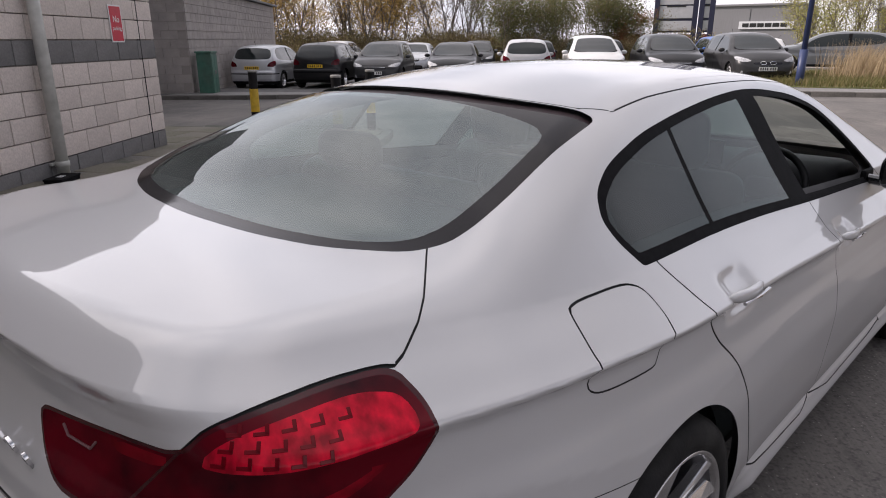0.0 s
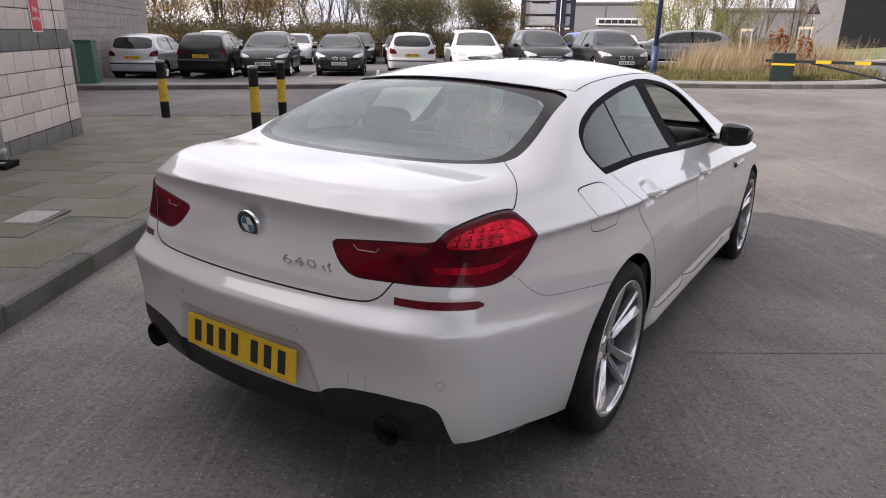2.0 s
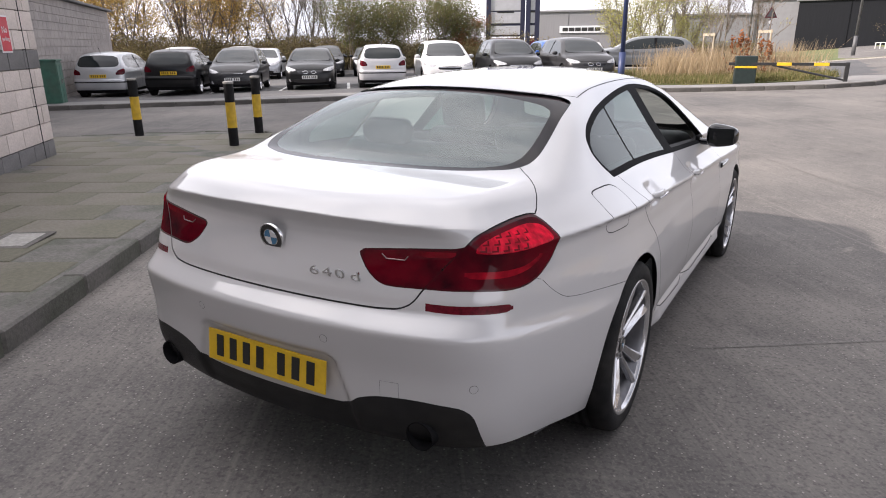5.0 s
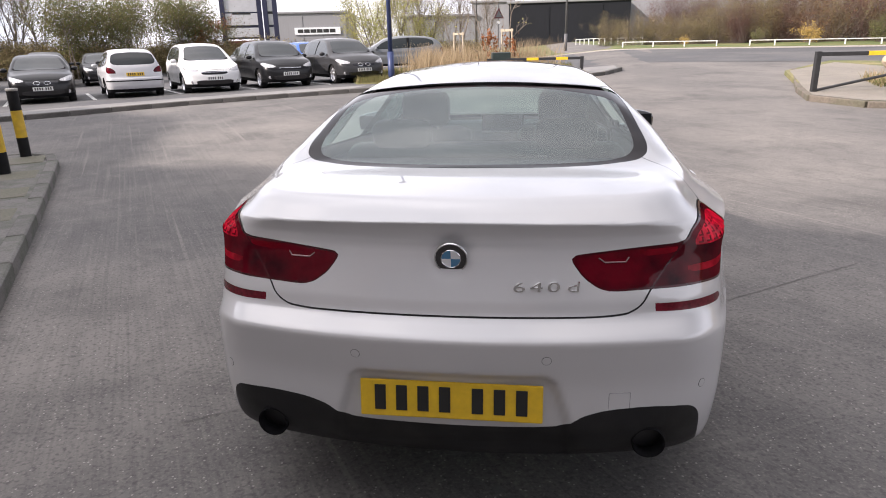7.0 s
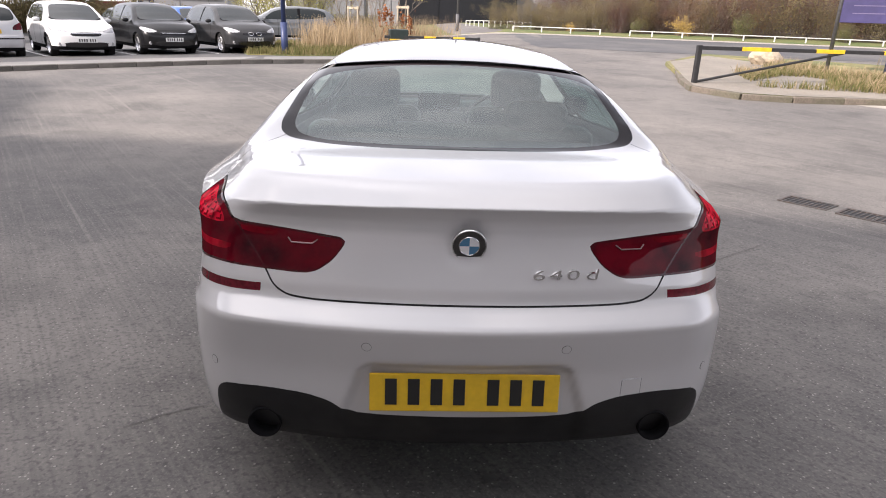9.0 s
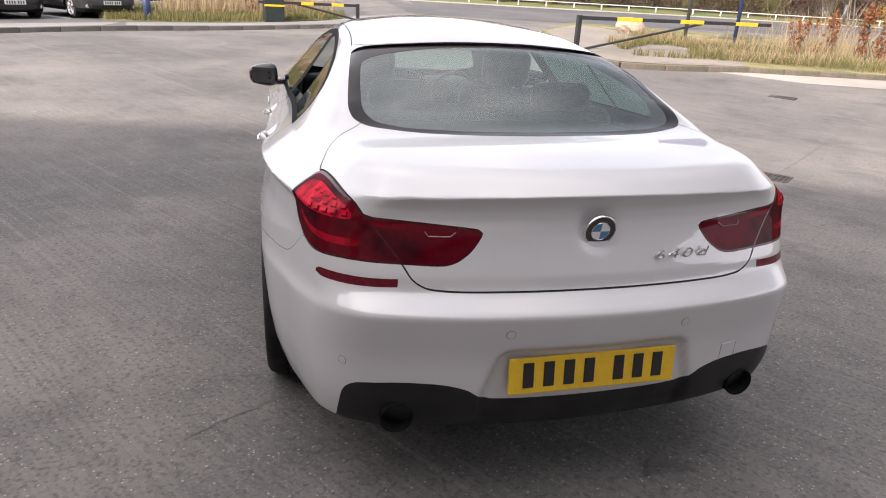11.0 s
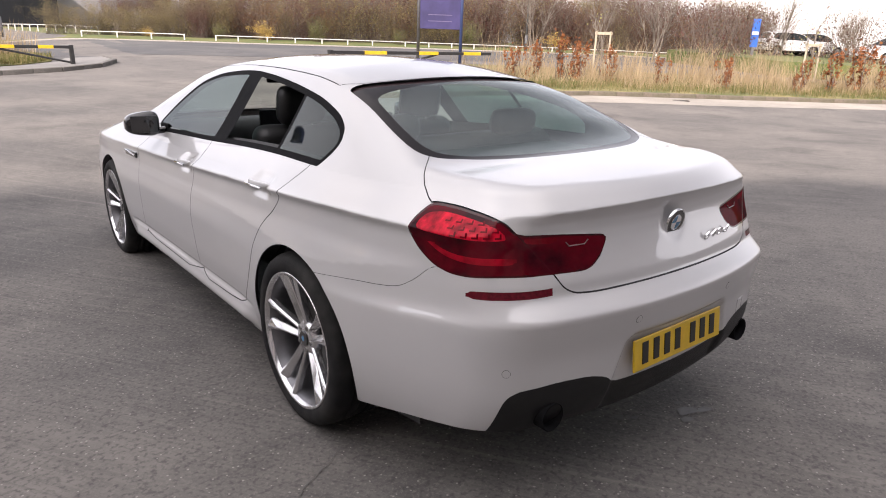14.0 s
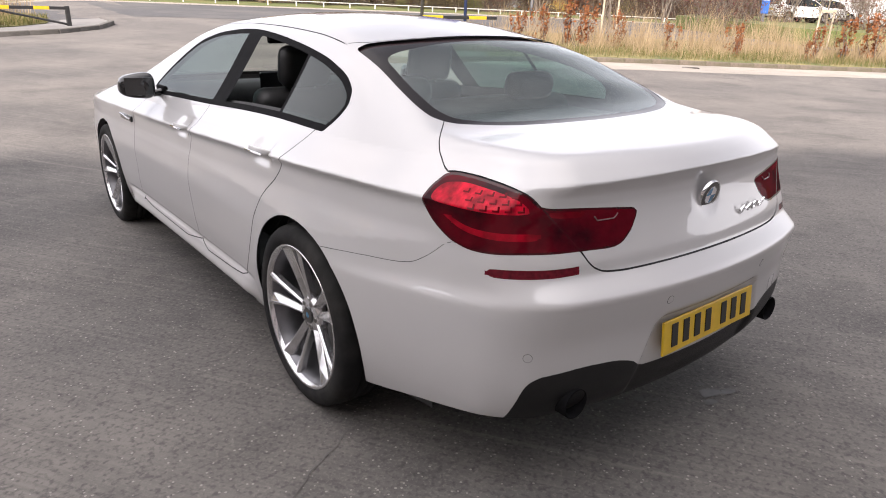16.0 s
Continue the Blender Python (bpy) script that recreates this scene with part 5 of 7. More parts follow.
for key, mat in (("pale", block_pale), ("grey", block_grey)):
    tagged(part("block_courses", rest[key], mat, wall_1), kind="stuff")
part("movement_joint", box((0.014, 0.056, WALL_HIGH), (0.40, 0.002, WALL_HIGH / 2)), shut_black, wall_1)
part("corner_return", box((0.05, 7.9, WALL_HIGH), (-0.026, -3.97, WALL_HIGH / 2), 0.004), block_pale, wall_1)
part("wall_coping", box((WALL_LONG + 0.3, 8.3, 0.10), (WALL_LONG / 2, -3.95, WALL_HIGH + 0.05), 0.02), block_grey, wall_1)
block_mid = material("block_mid", (0.17, 0.165, 0.16), 0.9, second=(0.14, 0.137, 0.135), second_scale=1.2, vary=0.12, scale=30, bump=0.4, bump_scale=60)
# unseen mass, its outline fitted backwards from the shadow edge across the yard
upper = prism([(-1.64, -5.5), (-2.1, -4.57), (-5.6, -2.97), (-6.92, -2.57), (-9.92, -0.67), (-11.4, -0.23), (-12.7, 0.0), (-20, -1.5), (-24, -10), (-2, -16)], -0.2, 7.0, bevel=0.05)
tagged(part("wall_2", upper, block_mid, None), "unseen tall block mass shaped to cast the yard's shadow", "building", kind="structure")
# unseen block added so that its shadow covers the bollards and left yard
wing = prism([(-13.5, -0.6), (-15.5, 5.2), (-19.5, 8.0), (-27, 5), (-24.5, -5)], -0.2, 6.6, bevel=0.05)
tagged(part("wall_5", wing, block_mid, None), "unseen block mass added to shade the bollards and pavement", "building", kind="structure")
# unseen block added for the right-hand shadow edge and dark reflections in the paint
yard_end = prism([(-1.7, -5.7), (15, -14.5), (44, -29.8), (40, -38), (-2, -16)], -0.2, 6.95, bevel=0.05)
tagged(part("wall_4", yard_end, block_mid, None), "unseen grey block mass added behind the yard for shadow and reflections", "building", kind="structure")

# downpipe, black box and sign on the wall
pipe_cream = material("pipe_cream", (0.50, 0.50, 0.47), 0.5, vary=0.1, scale=12, second=(0.40, 0.40, 0.37), second_scale=4)
pipe = thing("downpipe", "cream painted downpipe on the block wall", "pipe", at=wall_at @ pose(2.62, 0.12, 0))
part("pipe_tube", tube([(0, 0, -0.1), (0, 0, 1.5), (0, 0, 2.45)], 0.062, 20), pipe_cream, pipe, smooth=True)
for z in (0.22, 1.9):
    part("pipe_bracket", box((0.19, 0.03, 0.03), (0, -0.07, z), 0.006), pipe_cream, pipe)
    part("pipe_collar", lathe([(0.064, z - 0.03), (0.071, z - 0.025), (0.071, z + 0.025), (0.064, z + 0.03)], 20), pipe_cream, pipe, smooth=True)
bait = thing("black_box", "black plastic box lying at the foot of the wall", "box", at=wall_at @ pose(2.88, 0.26, 0.02, 0, 0, 4))
part("box_body", box((0.36, 0.19, 0.10), (0, 0, 0.05), 0.015), trim_black, bait)
part("box_lid", box((0.37, 0.20, 0.025), (0, 0, 0.105), 0.01), trim_black, bait)
part("box_label", box((0.09, 0.06, 0.002), (0.02, 0.0, 0.119)), badge_white, bait)
sign_red = material("sign_red", (0.50, 0.012, 0.035), 0.4, vary=0.08, scale=10)
sign_white = material("sign_white", (0.75, 0.73, 0.74), 0.45)
sign = thing("no_parking_sign", "red no parking sign with white edge on the wall", "sign", at=wall_at @ pose(0.96, 0.034, 1.66))
part("sign_plate", box((0.29, 0.008, 0.44), bevel=0.002), sign_white, sign)
part("sign_face", box((0.255, 0.006, 0.405), (0, 0.003, 0)), sign_red, sign)
for words, z, size in (("No", 0.05, 0.11), ("parking", -0.055, 0.068)):
    bm = text_mesh(words, size, 0.0008)
    part("sign_word", bm, sign_white, sign, matrix=pose(0, 0.0075, z, 90, 0, 180))

# bollards
bollard_yellow = material("bollard_yellow", (0.62, 0.40, 0.02), 0.5, vary=0.15, scale=12, second=(0.50, 0.33, 0.03), second_scale=5)
bollard_black = material("bollard_black", (0.012, 0.012, 0.013), 0.6, spec=0.15, vary=0.3, scale=12)
bollard = thing("bollard", "black and yellow banded steel bollard on the pavement", "bollard", "bollards", pose(-6.55, 5.85, gz(-6.55, 5.85) + 0.12))
part("lower_band", lathe([(0.074, -0.05), (0.074, 0.28)], 24), bollard_black, bollard, smooth=True)
part("yellow_band", lathe([(0.0745, 0.28), (0.0745, 0.67)], 24), bollard_yellow, bollard, "yellow band", smooth=True)
part("upper_band", lathe([(0.074, 0.67), (0.074, 0.945)], 24), bollard_black, bollard, smooth=True)
part("cap", lathe([(0.074, 0.945), (0.079, 0.95), (0.079, 0.975), (0.072, 0.982), (0.0, 0.984)], 24), cover_grey, bollard, smooth=True)
for x, y in ((-8.97, 5.9), (-7.22, 7.05)):
    copy_thing(bollard, pose(x, y, gz(x, y) + 0.12))


# ---- parked cars ----
far_glass = material("far_glass", (0.018, 0.022, 0.023), 0.03, spec=0.4, coat=0.15)
paints = {k: material("paint_" + k, c, 0.30, coat=0.22, metal=m, vary=0.06, scale=3, spec=0.25) for k, c, m in (
    ("silver", (0.50, 0.51, 0.53), 0.5), ("black", (0.009, 0.009, 0.010), 0.0), ("graphite", (0.035, 0.035, 0.037), 0.0), ("white", (0.66, 0.66, 0.66), 0.0), ("pearl", (0.52, 0.52, 0.535), 0.2), ("blue", (0.03, 0.10, 0.36), 0.2), ("grey", (0.16, 0.17, 0.18), 0.4), ("red", (0.35, 0.02, 0.025), 0.0))}
KINDS = {
    "hatch": dict(long=4.2, half=0.885, roof=((-0.1, 0.80), (0.02, 0.95), (0.12, 1.04), (0.30, 1.28), (0.46, 1.43), (0.9, 1.49), (1.6, 1.51), (2.2, 1.485), (2.5, 1.42), (2.9, 1.21), (3.25, 1.01), (3.6, 0.95), (3.95, 0.86), (4.2, 0.70)),
                  windows=[(0.50, 1.02), (1.0, 0.975), (2.4, 0.93), (3.05, 0.93), (2.64, 1.27), (2.2, 1.39), (1.4, 1.42), (0.80, 1.385), (0.56, 1.28)], screen=[(0.0, 2.50), (0.50, 2.50), (0.565, 2.62), (0.675, 3.10), (0.46, 3.23), (0.0, 3.29)],
                  back=[(0.0, 1.02), (0.58, 1.03), (0.66, 1.12), (0.58, 1.37), (0.0, 1.41)], axles=(0.80, 3.38)),
    "saloon": dict(long=4.45, half=0.88, roof=((-0.1, 0.90), (0.05, 0.97), (0.3, 1.0), (0.75, 1.02), (0.95, 1.10), (1.35, 1.33), (1.7, 1.41), (2.1, 1.43), (2.5, 1.40), (2.75, 1.34), (3.15, 1.12), (3.4, 1.0), (3.8, 0.93), (4.2, 0.84), (4.45, 0.68)),
                   windows=[(0.98, 1.01), (1.6, 0.98), (2.9, 0.95), (3.12, 0.96), (2.78, 1.20), (2.4, 1.31), (1.9, 1.34), (1.5, 1.31), (1.18, 1.18)], screen=[(0.0, 2.72), (0.48, 2.70), (0.56, 2.80), (0.70, 3.26), (0.5, 3.38), (0.0, 3.44)],
                   back=[(0.0, 1.05), (0.52, 1.07), (0.58, 1.12), (0.46, 1.31), (0.0, 1.36)], axles=(0.98, 3.70)),
    "estate": dict(long=4.7, half=0.91, roof=((-0.1, 0.85), (0.02, 0.98), (0.12, 1.08), (0.35, 1.30), (0.62, 1.44), (1.1, 1.50), (1.9, 1.53), (2.4, 1.50), (2.8, 1.43), (3.2, 1.24), (3.6, 1.05), (4.0, 0.98), (4.4, 0.88), (4.7, 0.70)),
                   windows=[(0.55, 1.10), (1.2, 1.00), (2.6, 0.955), (3.35, 0.95), (2.95, 1.26), (2.4, 1.41), (1.6, 1.45), (0.95, 1.41), (0.62, 1.30)], screen=[(0.0, 2.78), (0.54, 2.77), (0.62, 2.92), (0.74, 3.42), (0.5, 3.58), (0.0, 3.64)],
                   back=[(0.0, 1.06), (0.56, 1.07), (0.63, 1.15), (0.53, 1.39), (0.0, 1.43)], axles=(0.92, 3.76))}


parked_section = line((0.15, 0.065), (0.25, 0.030), (0.45, 0.004), (0.60, 0.000), (0.72, 0.012), (0.84, 0.012), (0.90, 0.028), (0.96, 0.050), (1.10, 0.110), (1.30, 0.205), (1.42, 0.265), (1.55, 0.335))


def parked_shape(kind):
    k = KINDS[kind]
    roof, long, half = line(*k["roof"]), k["long"], k["half"]
    plan = line((-0.1, -0.16), (0.2, -0.07), (0.6, -0.02), (1.0, 0.0), (long - 1.0, 0.0), (long - 0.5, -0.03), (long - 0.1, -0.12), (long + 0.1, -0.2))
    tail = line((0.15, 0.15), (0.28, 0.04), (0.40, 0.0), (0.60, -0.005), (0.66, 0.03), (0.80, 0.05), (0.95, 0.08), (1.1, 0.12))
    nose = line((0.15, 0.14), (0.25, 0.04), (0.40, 0.0), (0.55, 0.01), (0.64, 0.04), (0.75, 0.13), (0.85, 0.26))

    def shape(x, y, z):
        side = x - half - plan(y) + parked_section(z)
        ends = smax(smax(side, tail(z) + 0.14 * x**2 - y, 0.12), y - long + nose(z) + 0.24 * x**2, 0.16)
        return smax(ends, z - roof(y) + 0.10 * x**2, 0.10)

    return shape


def nose_at(shape, x, z, long):
    """How far forward the nose of a parked car reaches at a height."""
    near, far = long - 1.2, long + 0.3
    for _ in range(24):
        y = (near + far) / 2
        out = float(shape(np.array([x]), np.array([y]), np.array([z]))[0]) > 0
        near, far = (near, y) if out else (y, far)
    return near


def parked_car(kind, paint, grille):
    """A parked car: body, glass, lamps, grille, plates and wheels; it looks along +y from its tail at the origin."""
    k = KINDS[kind]
    shape, long, roof_top = parked_shape(kind), k["long"], line(*k["roof"])
    car = thing("parked_car", "parked car", "car", "parked cars")
    p, quads = skin(shape, 1.3, long - 1.3, 34, 34, 34, 56, heart=0.58, low=-28)
    me = bpy.data.meshes.new("t")
    me.from_pydata(p.tolist(), [], quads.tolist())
    bm = bmesh.new()
    bm.from_mesh(me)
    bpy.data.meshes.remove(me)
    bmesh.ops.remove_doubles(bm, verts=bm.verts, dist=1e-5)
    ra, fa = k["axles"]
    arch = lambda q: np.where(q[:, 0] > 0.5, np.minimum(np.hypot(q[:, 1] - ra, q[:, 2] - 0.31), np.hypot(q[:, 1] - fa, q[:, 2] - 0.31)) - 0.345, 1.0)
    under = lambda q: q[:, 2] - 0.2
    tail_o, head_o = outline([(0.60, 0.78), (0.98, 0.78), (1.12, 0.94), (1.0, 0.99), (0.72, 0.92)], 1), outline([(0.60, 0.66), (0.95, 0.66), (1.36, 0.76), (1.30, 0.82), (1.0, 0.79), (0.62, 0.72)], 1)
    grille_o, intake_o = outline(mirrored([(0.0, 0.565), (0.36, 0.57), (0.44, 0.66), (0.0, 0.68)]), 1), outline(mirrored([(0.0, 0.27), (0.52, 0.28), (0.58, 0.40), (0.0, 0.42)]), 1)
    back_o, screen_o, side_o = outline(mirrored(k["back"]), 1), outline(mirrored(k["screen"]), 1), outline(k["windows"], 1)
    fields = dict(side=lambda q: side_o(q[:, 1], q[:, 2]), screen=lambda q: np.where(q[:, 2] > 0.9, screen_o(q[:, 0], q[:, 1]), 1.0), back=lambda q: np.where(q[:, 1] < 1.6, back_o(q[:, 0], q[:, 2]), 1.0),
                  tail=lambda q: np.where(q[:, 1] < 1.2, tail_o(q[:, 0] + q[:, 1], q[:, 2]), 1.0), head=lambda q: np.where(q[:, 1] > long - 1.2, head_o(q[:, 0] + long - q[:, 1], q[:, 2]), 1.0),
                  grille=lambda q: np.where(q[:, 1] > long - 0.8, grille_o(q[:, 0], q[:, 2]), 1.0), intake=lambda q: np.where(q[:, 1] > long - 0.8, intake_o(q[:, 0], q[:, 2]), 1.0))
    for f in (arch, under, *fields.values()):
        cut(bm, f)
    cut(bm, fields["screen"], 0.045)
    for seam in (1.78, 2.72):
        for d in (-0.009, 0.009):
            cut(bm, lambda q: q[:, 1] - seam - d)
    for level in (0.30, 0.527, 0.563):
        cut(bm, lambda q: q[:, 2] - level)
    bm.verts.index_update()
    verts = np.array([v.co[:] for v in bm.verts])
    verts[np.abs(verts[:, 0]) < 2e-4, 0] = 0
    faces = [[v.index for v in f.verts] for f in bm.faces]
    mids = np.array([f.calc_center_median()[:] for f in bm.faces])
    bm.free()
    kinds = np.full(len(faces), "body", dtype=object)
    for name, label in (("side", "side_window"), ("screen", "windscreen"), ("back", "rear_window"), ("tail", "tail_lamp"), ("head", "headlamp"), ("grille", "grille"), ("intake", "lower_grille")):
        kinds[fields[name](mids) < 0] = label
    for seam, gap_name in ((1.78, "rear_gap"), (2.72, "front_gap")):  # the doors' shut lines
        door_gap = (np.abs(mids[:, 1] - seam) < 0.009) & (mids[:, 0] > 0.6) & (mids[:, 2] < 1.0) & (mids[:, 2] > 0.27)
        kinds[door_gap & (kinds == "body")] = gap_name
    scuttle = (fields["screen"](mids) < 0.045) & (kinds == "body") & (mids[:, 1] > max(q[1] for q in k["screen"]) - 0.22)
    kinds[scuttle] = "scuttle"
    kinds[(mids[:, 2] < 0.30) & (kinds == "body")] = "sill"
    kinds[(np.abs(mids[:, 2] - 0.545) < 0.018) & (mids[:, 1] < 0.4) & (kinds == "body")] = "bumper_strip"
    post = (np.abs(mids[:, 1] - 1.75 - 0.1 * (mids[:, 2] - 1)) < 0.05) & (kinds == "side_window")
    kinds[post] = "window_post"
    kinds[(arch(mids) < 0) | (under(mids) < 0)] = "none"
    for kind_name, mat, sides in (("body", paint, ("both",)), ("side_window", far_glass, ("right", "left")), ("windscreen", far_glass, ("both",)), ("rear_window", far_glass, ("both",)), ("tail_lamp", lamp_red, ("right", "left")),
                                  ("headlamp", lamp_clear, ("right", "left")), ("grille", gloss_black, ("both",)), ("lower_grille", gloss_black, ("both",)), ("window_post", trim_black, ("right", "left")), ("rear_gap", shut_black, ("right", "left")), ("front_gap", shut_black, ("right", "left")), ("sill", trim_black, ("both",)), ("scuttle", trim_black, ("both",)), ("bumper_strip", trim_black, ("both",))):
        for s in sides:
            panel(kind_name, shape, verts, [f for f, q in zip(faces, kinds) if q == kind_name], mat, car, s)
    ends = lambda x, z: nose_at(shape, x, z, long)
    if grille == "twin":
        for s in (1, -1):
            run = [(s * (0.05 + 0.17 * (0.5 + 0.5 * math.cos(a))), 0, 0.625 + 0.045 * math.sin(a)) for a in np.linspace(0, 2 * math.pi, 13)]
            part("grille_surround", tube([(x, ends(abs(x), z) + 0.004, z) for x, _, z in run], 0.009, 5), chrome, car, "chrome grille surround")
    else:
        for z in (0.605, 0.645):
            part("grille_bar", tube([(x, ends(abs(x), z) + 0.003, z) for x in np.linspace(-0.36, 0.36, 9)], 0.007, 5), chrome if z > 0.62 else trim_black, car)
    for s in (1, -1):
        fog = ends(0.66, 0.36)
        part("fog_lamp", lathe([(0.0, 0.012), (0.045, 0.010), (0.055, 0.0), (0.055, -0.06)], 14, "y"), lamp_clear, car, matrix=pose(s * 0.66, fog - 0.012, 0.36))
        for yy in (1.66, 2.62):
            part("door_handle", box((0.02, 0.17, 0.028), (s * (k["half"] - 0.012), yy - 0.05, 0.87), 0.008), paint, car)
    part("roof_aerial", tube([(0, 0.62, roof_top(0.62) - 0.01), (0, 0.50, roof_top(0.62) + 0.17)], 0.005, 5), trim_black, car)
    part("rear_wiper", tube([(0.02, 0.30, 1.10), (0.30, 0.33, 1.13)], 0.009, 5), trim_black, car) if kind == "hatch" else None
    part("bonnet_gap", tube([(x, ends(abs(x), 0.715) + 0.001, 0.715) for x in np.linspace(-0.5, 0.5, 9)], 0.005, 4), shut_black, car)
    part("underside", box((1.5, long - 0.5, 0.2), (0, long / 2, 0.30), 0.05), shut_black, car)
    number_plate(car, pose(0, 0.0 if kind == "saloon" else 0.035, 0.62 if kind == "saloon" else 0.74, -4), plate_yellow)
    number_plate(car, pose(0, long + 0.004, 0.46, 0, 0, 180), plate_white)
    tyre_me = rim_me = None
    for yy in (ra, fa):
        for s in (1, -1):
            wheel = new("wheel")
            wheel.parent, wheel.matrix_local = car, Matrix.Translation((s * 0.74, yy, 0.31)) @ (Matrix.Rotation(math.pi, 4, "Z") if s < 0 else Matrix())
            if tyre_me is None:
                tyre_me = part("tyre", lathe([(0.20, -0.1), (0.29, -0.1), (0.31, -0.08), (0.31, 0.08), (0.295, 0.10), (0.22, 0.105)], 28, "x"), tyre_rubber, wheel, smooth=True).data
                bm = lathe([(0.222, 0.10), (0.215, 0.085), (0.20, 0.03), (0.0, 0.03)], 28, "x")
                for i in range(5):
                    box((0.03, 0.05, 0.19), (0.07, 0, 0.105), 0.01, 1, bm, Matrix.Rotation(2 * math.pi * i / 5, 4, "X"))
                rim_me = part("rim", bm, alloy, wheel).data
            else:
                for nm, dat in (("tyre", tyre_me), ("rim", rim_me)):
                    ob = new(nm, dat)
                    ob.parent = wheel
    for s in (1, -1):
        bm = bmesh.new()
        bmesh.ops.create_uvsphere(bm, u_segments=12, v_segments=8, radius=1)
        bmesh.ops.scale(bm, vec=(0.10, 0.06, 0.065), verts=bm.verts)
        part("door_mirror", bm, paint, car, smooth=True, matrix=pose(s * 0.95, long - 1.42, 0.98))
    return car


def placed(base, base_paint, paint, label, near, way, front_near, scale=1.0, lift=0.10):
    """A copy of a parked car in another paint; near: the middle of the end towards the yard."""
    long = base["long"]
    ahead = -way if front_near else way
    tail = Vector((*near, 0)) + (way * long * scale if front_near else Vector())
    mid = tail + ahead * long * scale / 2
    ob = copy_thing(base, pose(tail.x, tail.y, gz(mid.x, mid.y) + lift, 0, 0, math.degrees(math.atan2(-ahead.x, ahead.y))) @ Matrix.Diagonal((scale, scale, scale, 1)))
    ob["label"] = label
    if paint is not base_paint:
        for child in ob.children_recursive:
            if child.type == "MESH" and child.data.materials[0] is base_paint:
                child.data = child.data.copy()
                child.data.materials[0] = paint
    return ob


bases = {}
for name, kind, grille in (("hatch", "hatch", "bar"), ("twin_hatch", "hatch", "twin"), ("saloon", "saloon", "twin"), ("estate", "estate", "bar")):
    bases[name] = parked_car(kind, paints["black"], grille)
    bases[name]["long"] = KINDS[kind]["long"]
W = bay_way
CARS = [("hatch", "silver", "silver hatchback parked tail out by the block wall", (-19.05, 11.70), False, 0.98), ("hatch", "black", "black hatchback with red tail lamps, parked tail out", (-17.45, 13.15), False, 1.0),
        ("hatch", "graphite", "dark grey hatchback parked nose out", (-16.25, 14.75), True, 1.0), ("saloon", "black", "black saloon parked nose out", (-14.1, 16.25), True, 1.0), ("hatch", "pearl", "silver-white hatchback parked tail out in a bay", (-11.95, 17.6), False, 0.98),
        ("hatch", "white", "white hatchback parked nose out in a bay", (-9.85, 18.6), True, 1.03), ("hatch", "black", "black hatchback parked nose out in a bay", (-7.8, 19.9), True, 1.03), ("twin_hatch", "graphite", "dark hatchback parked nose out beside the lamp post", (-5.55, 20.95), True, 1.02)]
for kind, colour, label, near, front, size in CARS:
    placed(bases[kind], paints["black"], paints[colour], label, near, W, front, size)
ROW2 = [("hatch", "white", (-27.0, 21.0), False), ("hatch", "white", (-25.0, 23.0), True), ("saloon", "silver", (-22.6, 22.4), True), ("hatch", "graphite", (-21.0, 25.4), True), ("saloon", "black", (-19.4, 27.0), True), ("hatch", "graphite", (-17.6, 26.0), False),
        ("hatch", "black", (-15.3, 28.4), False), ("saloon", "grey", (-12.6, 29.6), True), ("hatch", "blue", (-10.0, 30.2), True), ("saloon", "white", (-29.5, 27.0), True), ("hatch", "grey", (-24.0, 29.0), True)]
for kind, colour, near, front in ROW2:
    placed(bases[kind], paints["black"], paints[colour], colour + " car parked in the second row of the car park", near, W, front, 1.03)
placed(bases["estate"], paints["black"], paints["grey"], "large grey estate car parked side on behind the grass", (-9.1, 31.0), Vector((0.95, 0.3, 0)), True, 1.06)
placed(bases["hatch"], paints["black"], paints["white"], "white car parked side on across the car park", (-14.0, 36.0), Vector((0.95, 0.3, 0)), True, 1.0)
sheet("far_car_park", [(36, 24), (31.5, 14.5), (38, 9), (60, -8), (80, 10), (50, 30)], 0.75, verge_green, "raised grassy ground far beyond the bank", "verge", 4, 0.9)
for i, (x, y, colour) in enumerate(((42.0, 21.2, "white"), (39.5, 14.0, "white"), (42.5, 11.5, "silver"), (46, 9, "white"), (44, 20.5, "white"), (50, 16, "graphite"))):
    placed(bases["hatch"], paints["black"], paints[colour], colour + " car parked far beyond the grass", (x, y), Vector((0.85, -0.5, 0)), bool(i % 2), 1.0, 0.75)
for base in bases.values():
    for o in (*base.children_recursive, base):
        bpy.data.objects.remove(o)

# ---- second block building, cabinet ----
C2, D2, O2 = Vector((-17.6, 8.9, 0)), Vector((-0.736, 0.677, 0)), Vector((0.677, 0.736, 0))
wall_3 = thing("wall_3", "long low block building beside the car park", "building", at=Matrix.LocRotScale(C2 + Vector((0, 0, -0.2)), Euler((0, 0, math.atan2(D2.y, D2.x))), None), kind="structure")
part("wall_core", box((13.4, 9.0, 3.2), (6.7, 4.52, 1.6)), mortar, wall_3)
bm = bmesh.new()
for course in range(13):
    x = 0.0 if course % 2 else -LONG / 2
    while x < 13.4:
        a, b = max(x, 0), min(x + LONG, 13.4)
        box((b - a - 0.012, 0.04, COURSE - 0.012), ((a + b) / 2, 0, COURSE * (course + 0.5)), bm=bm)
        x += LONG
    for jj in range(7):
        box((0.04, LONG - 0.012, COURSE - 0.012), (0, LONG * (jj + 0.5 + 0.5 * (course % 2)), COURSE * (course + 0.5)), bm=bm)
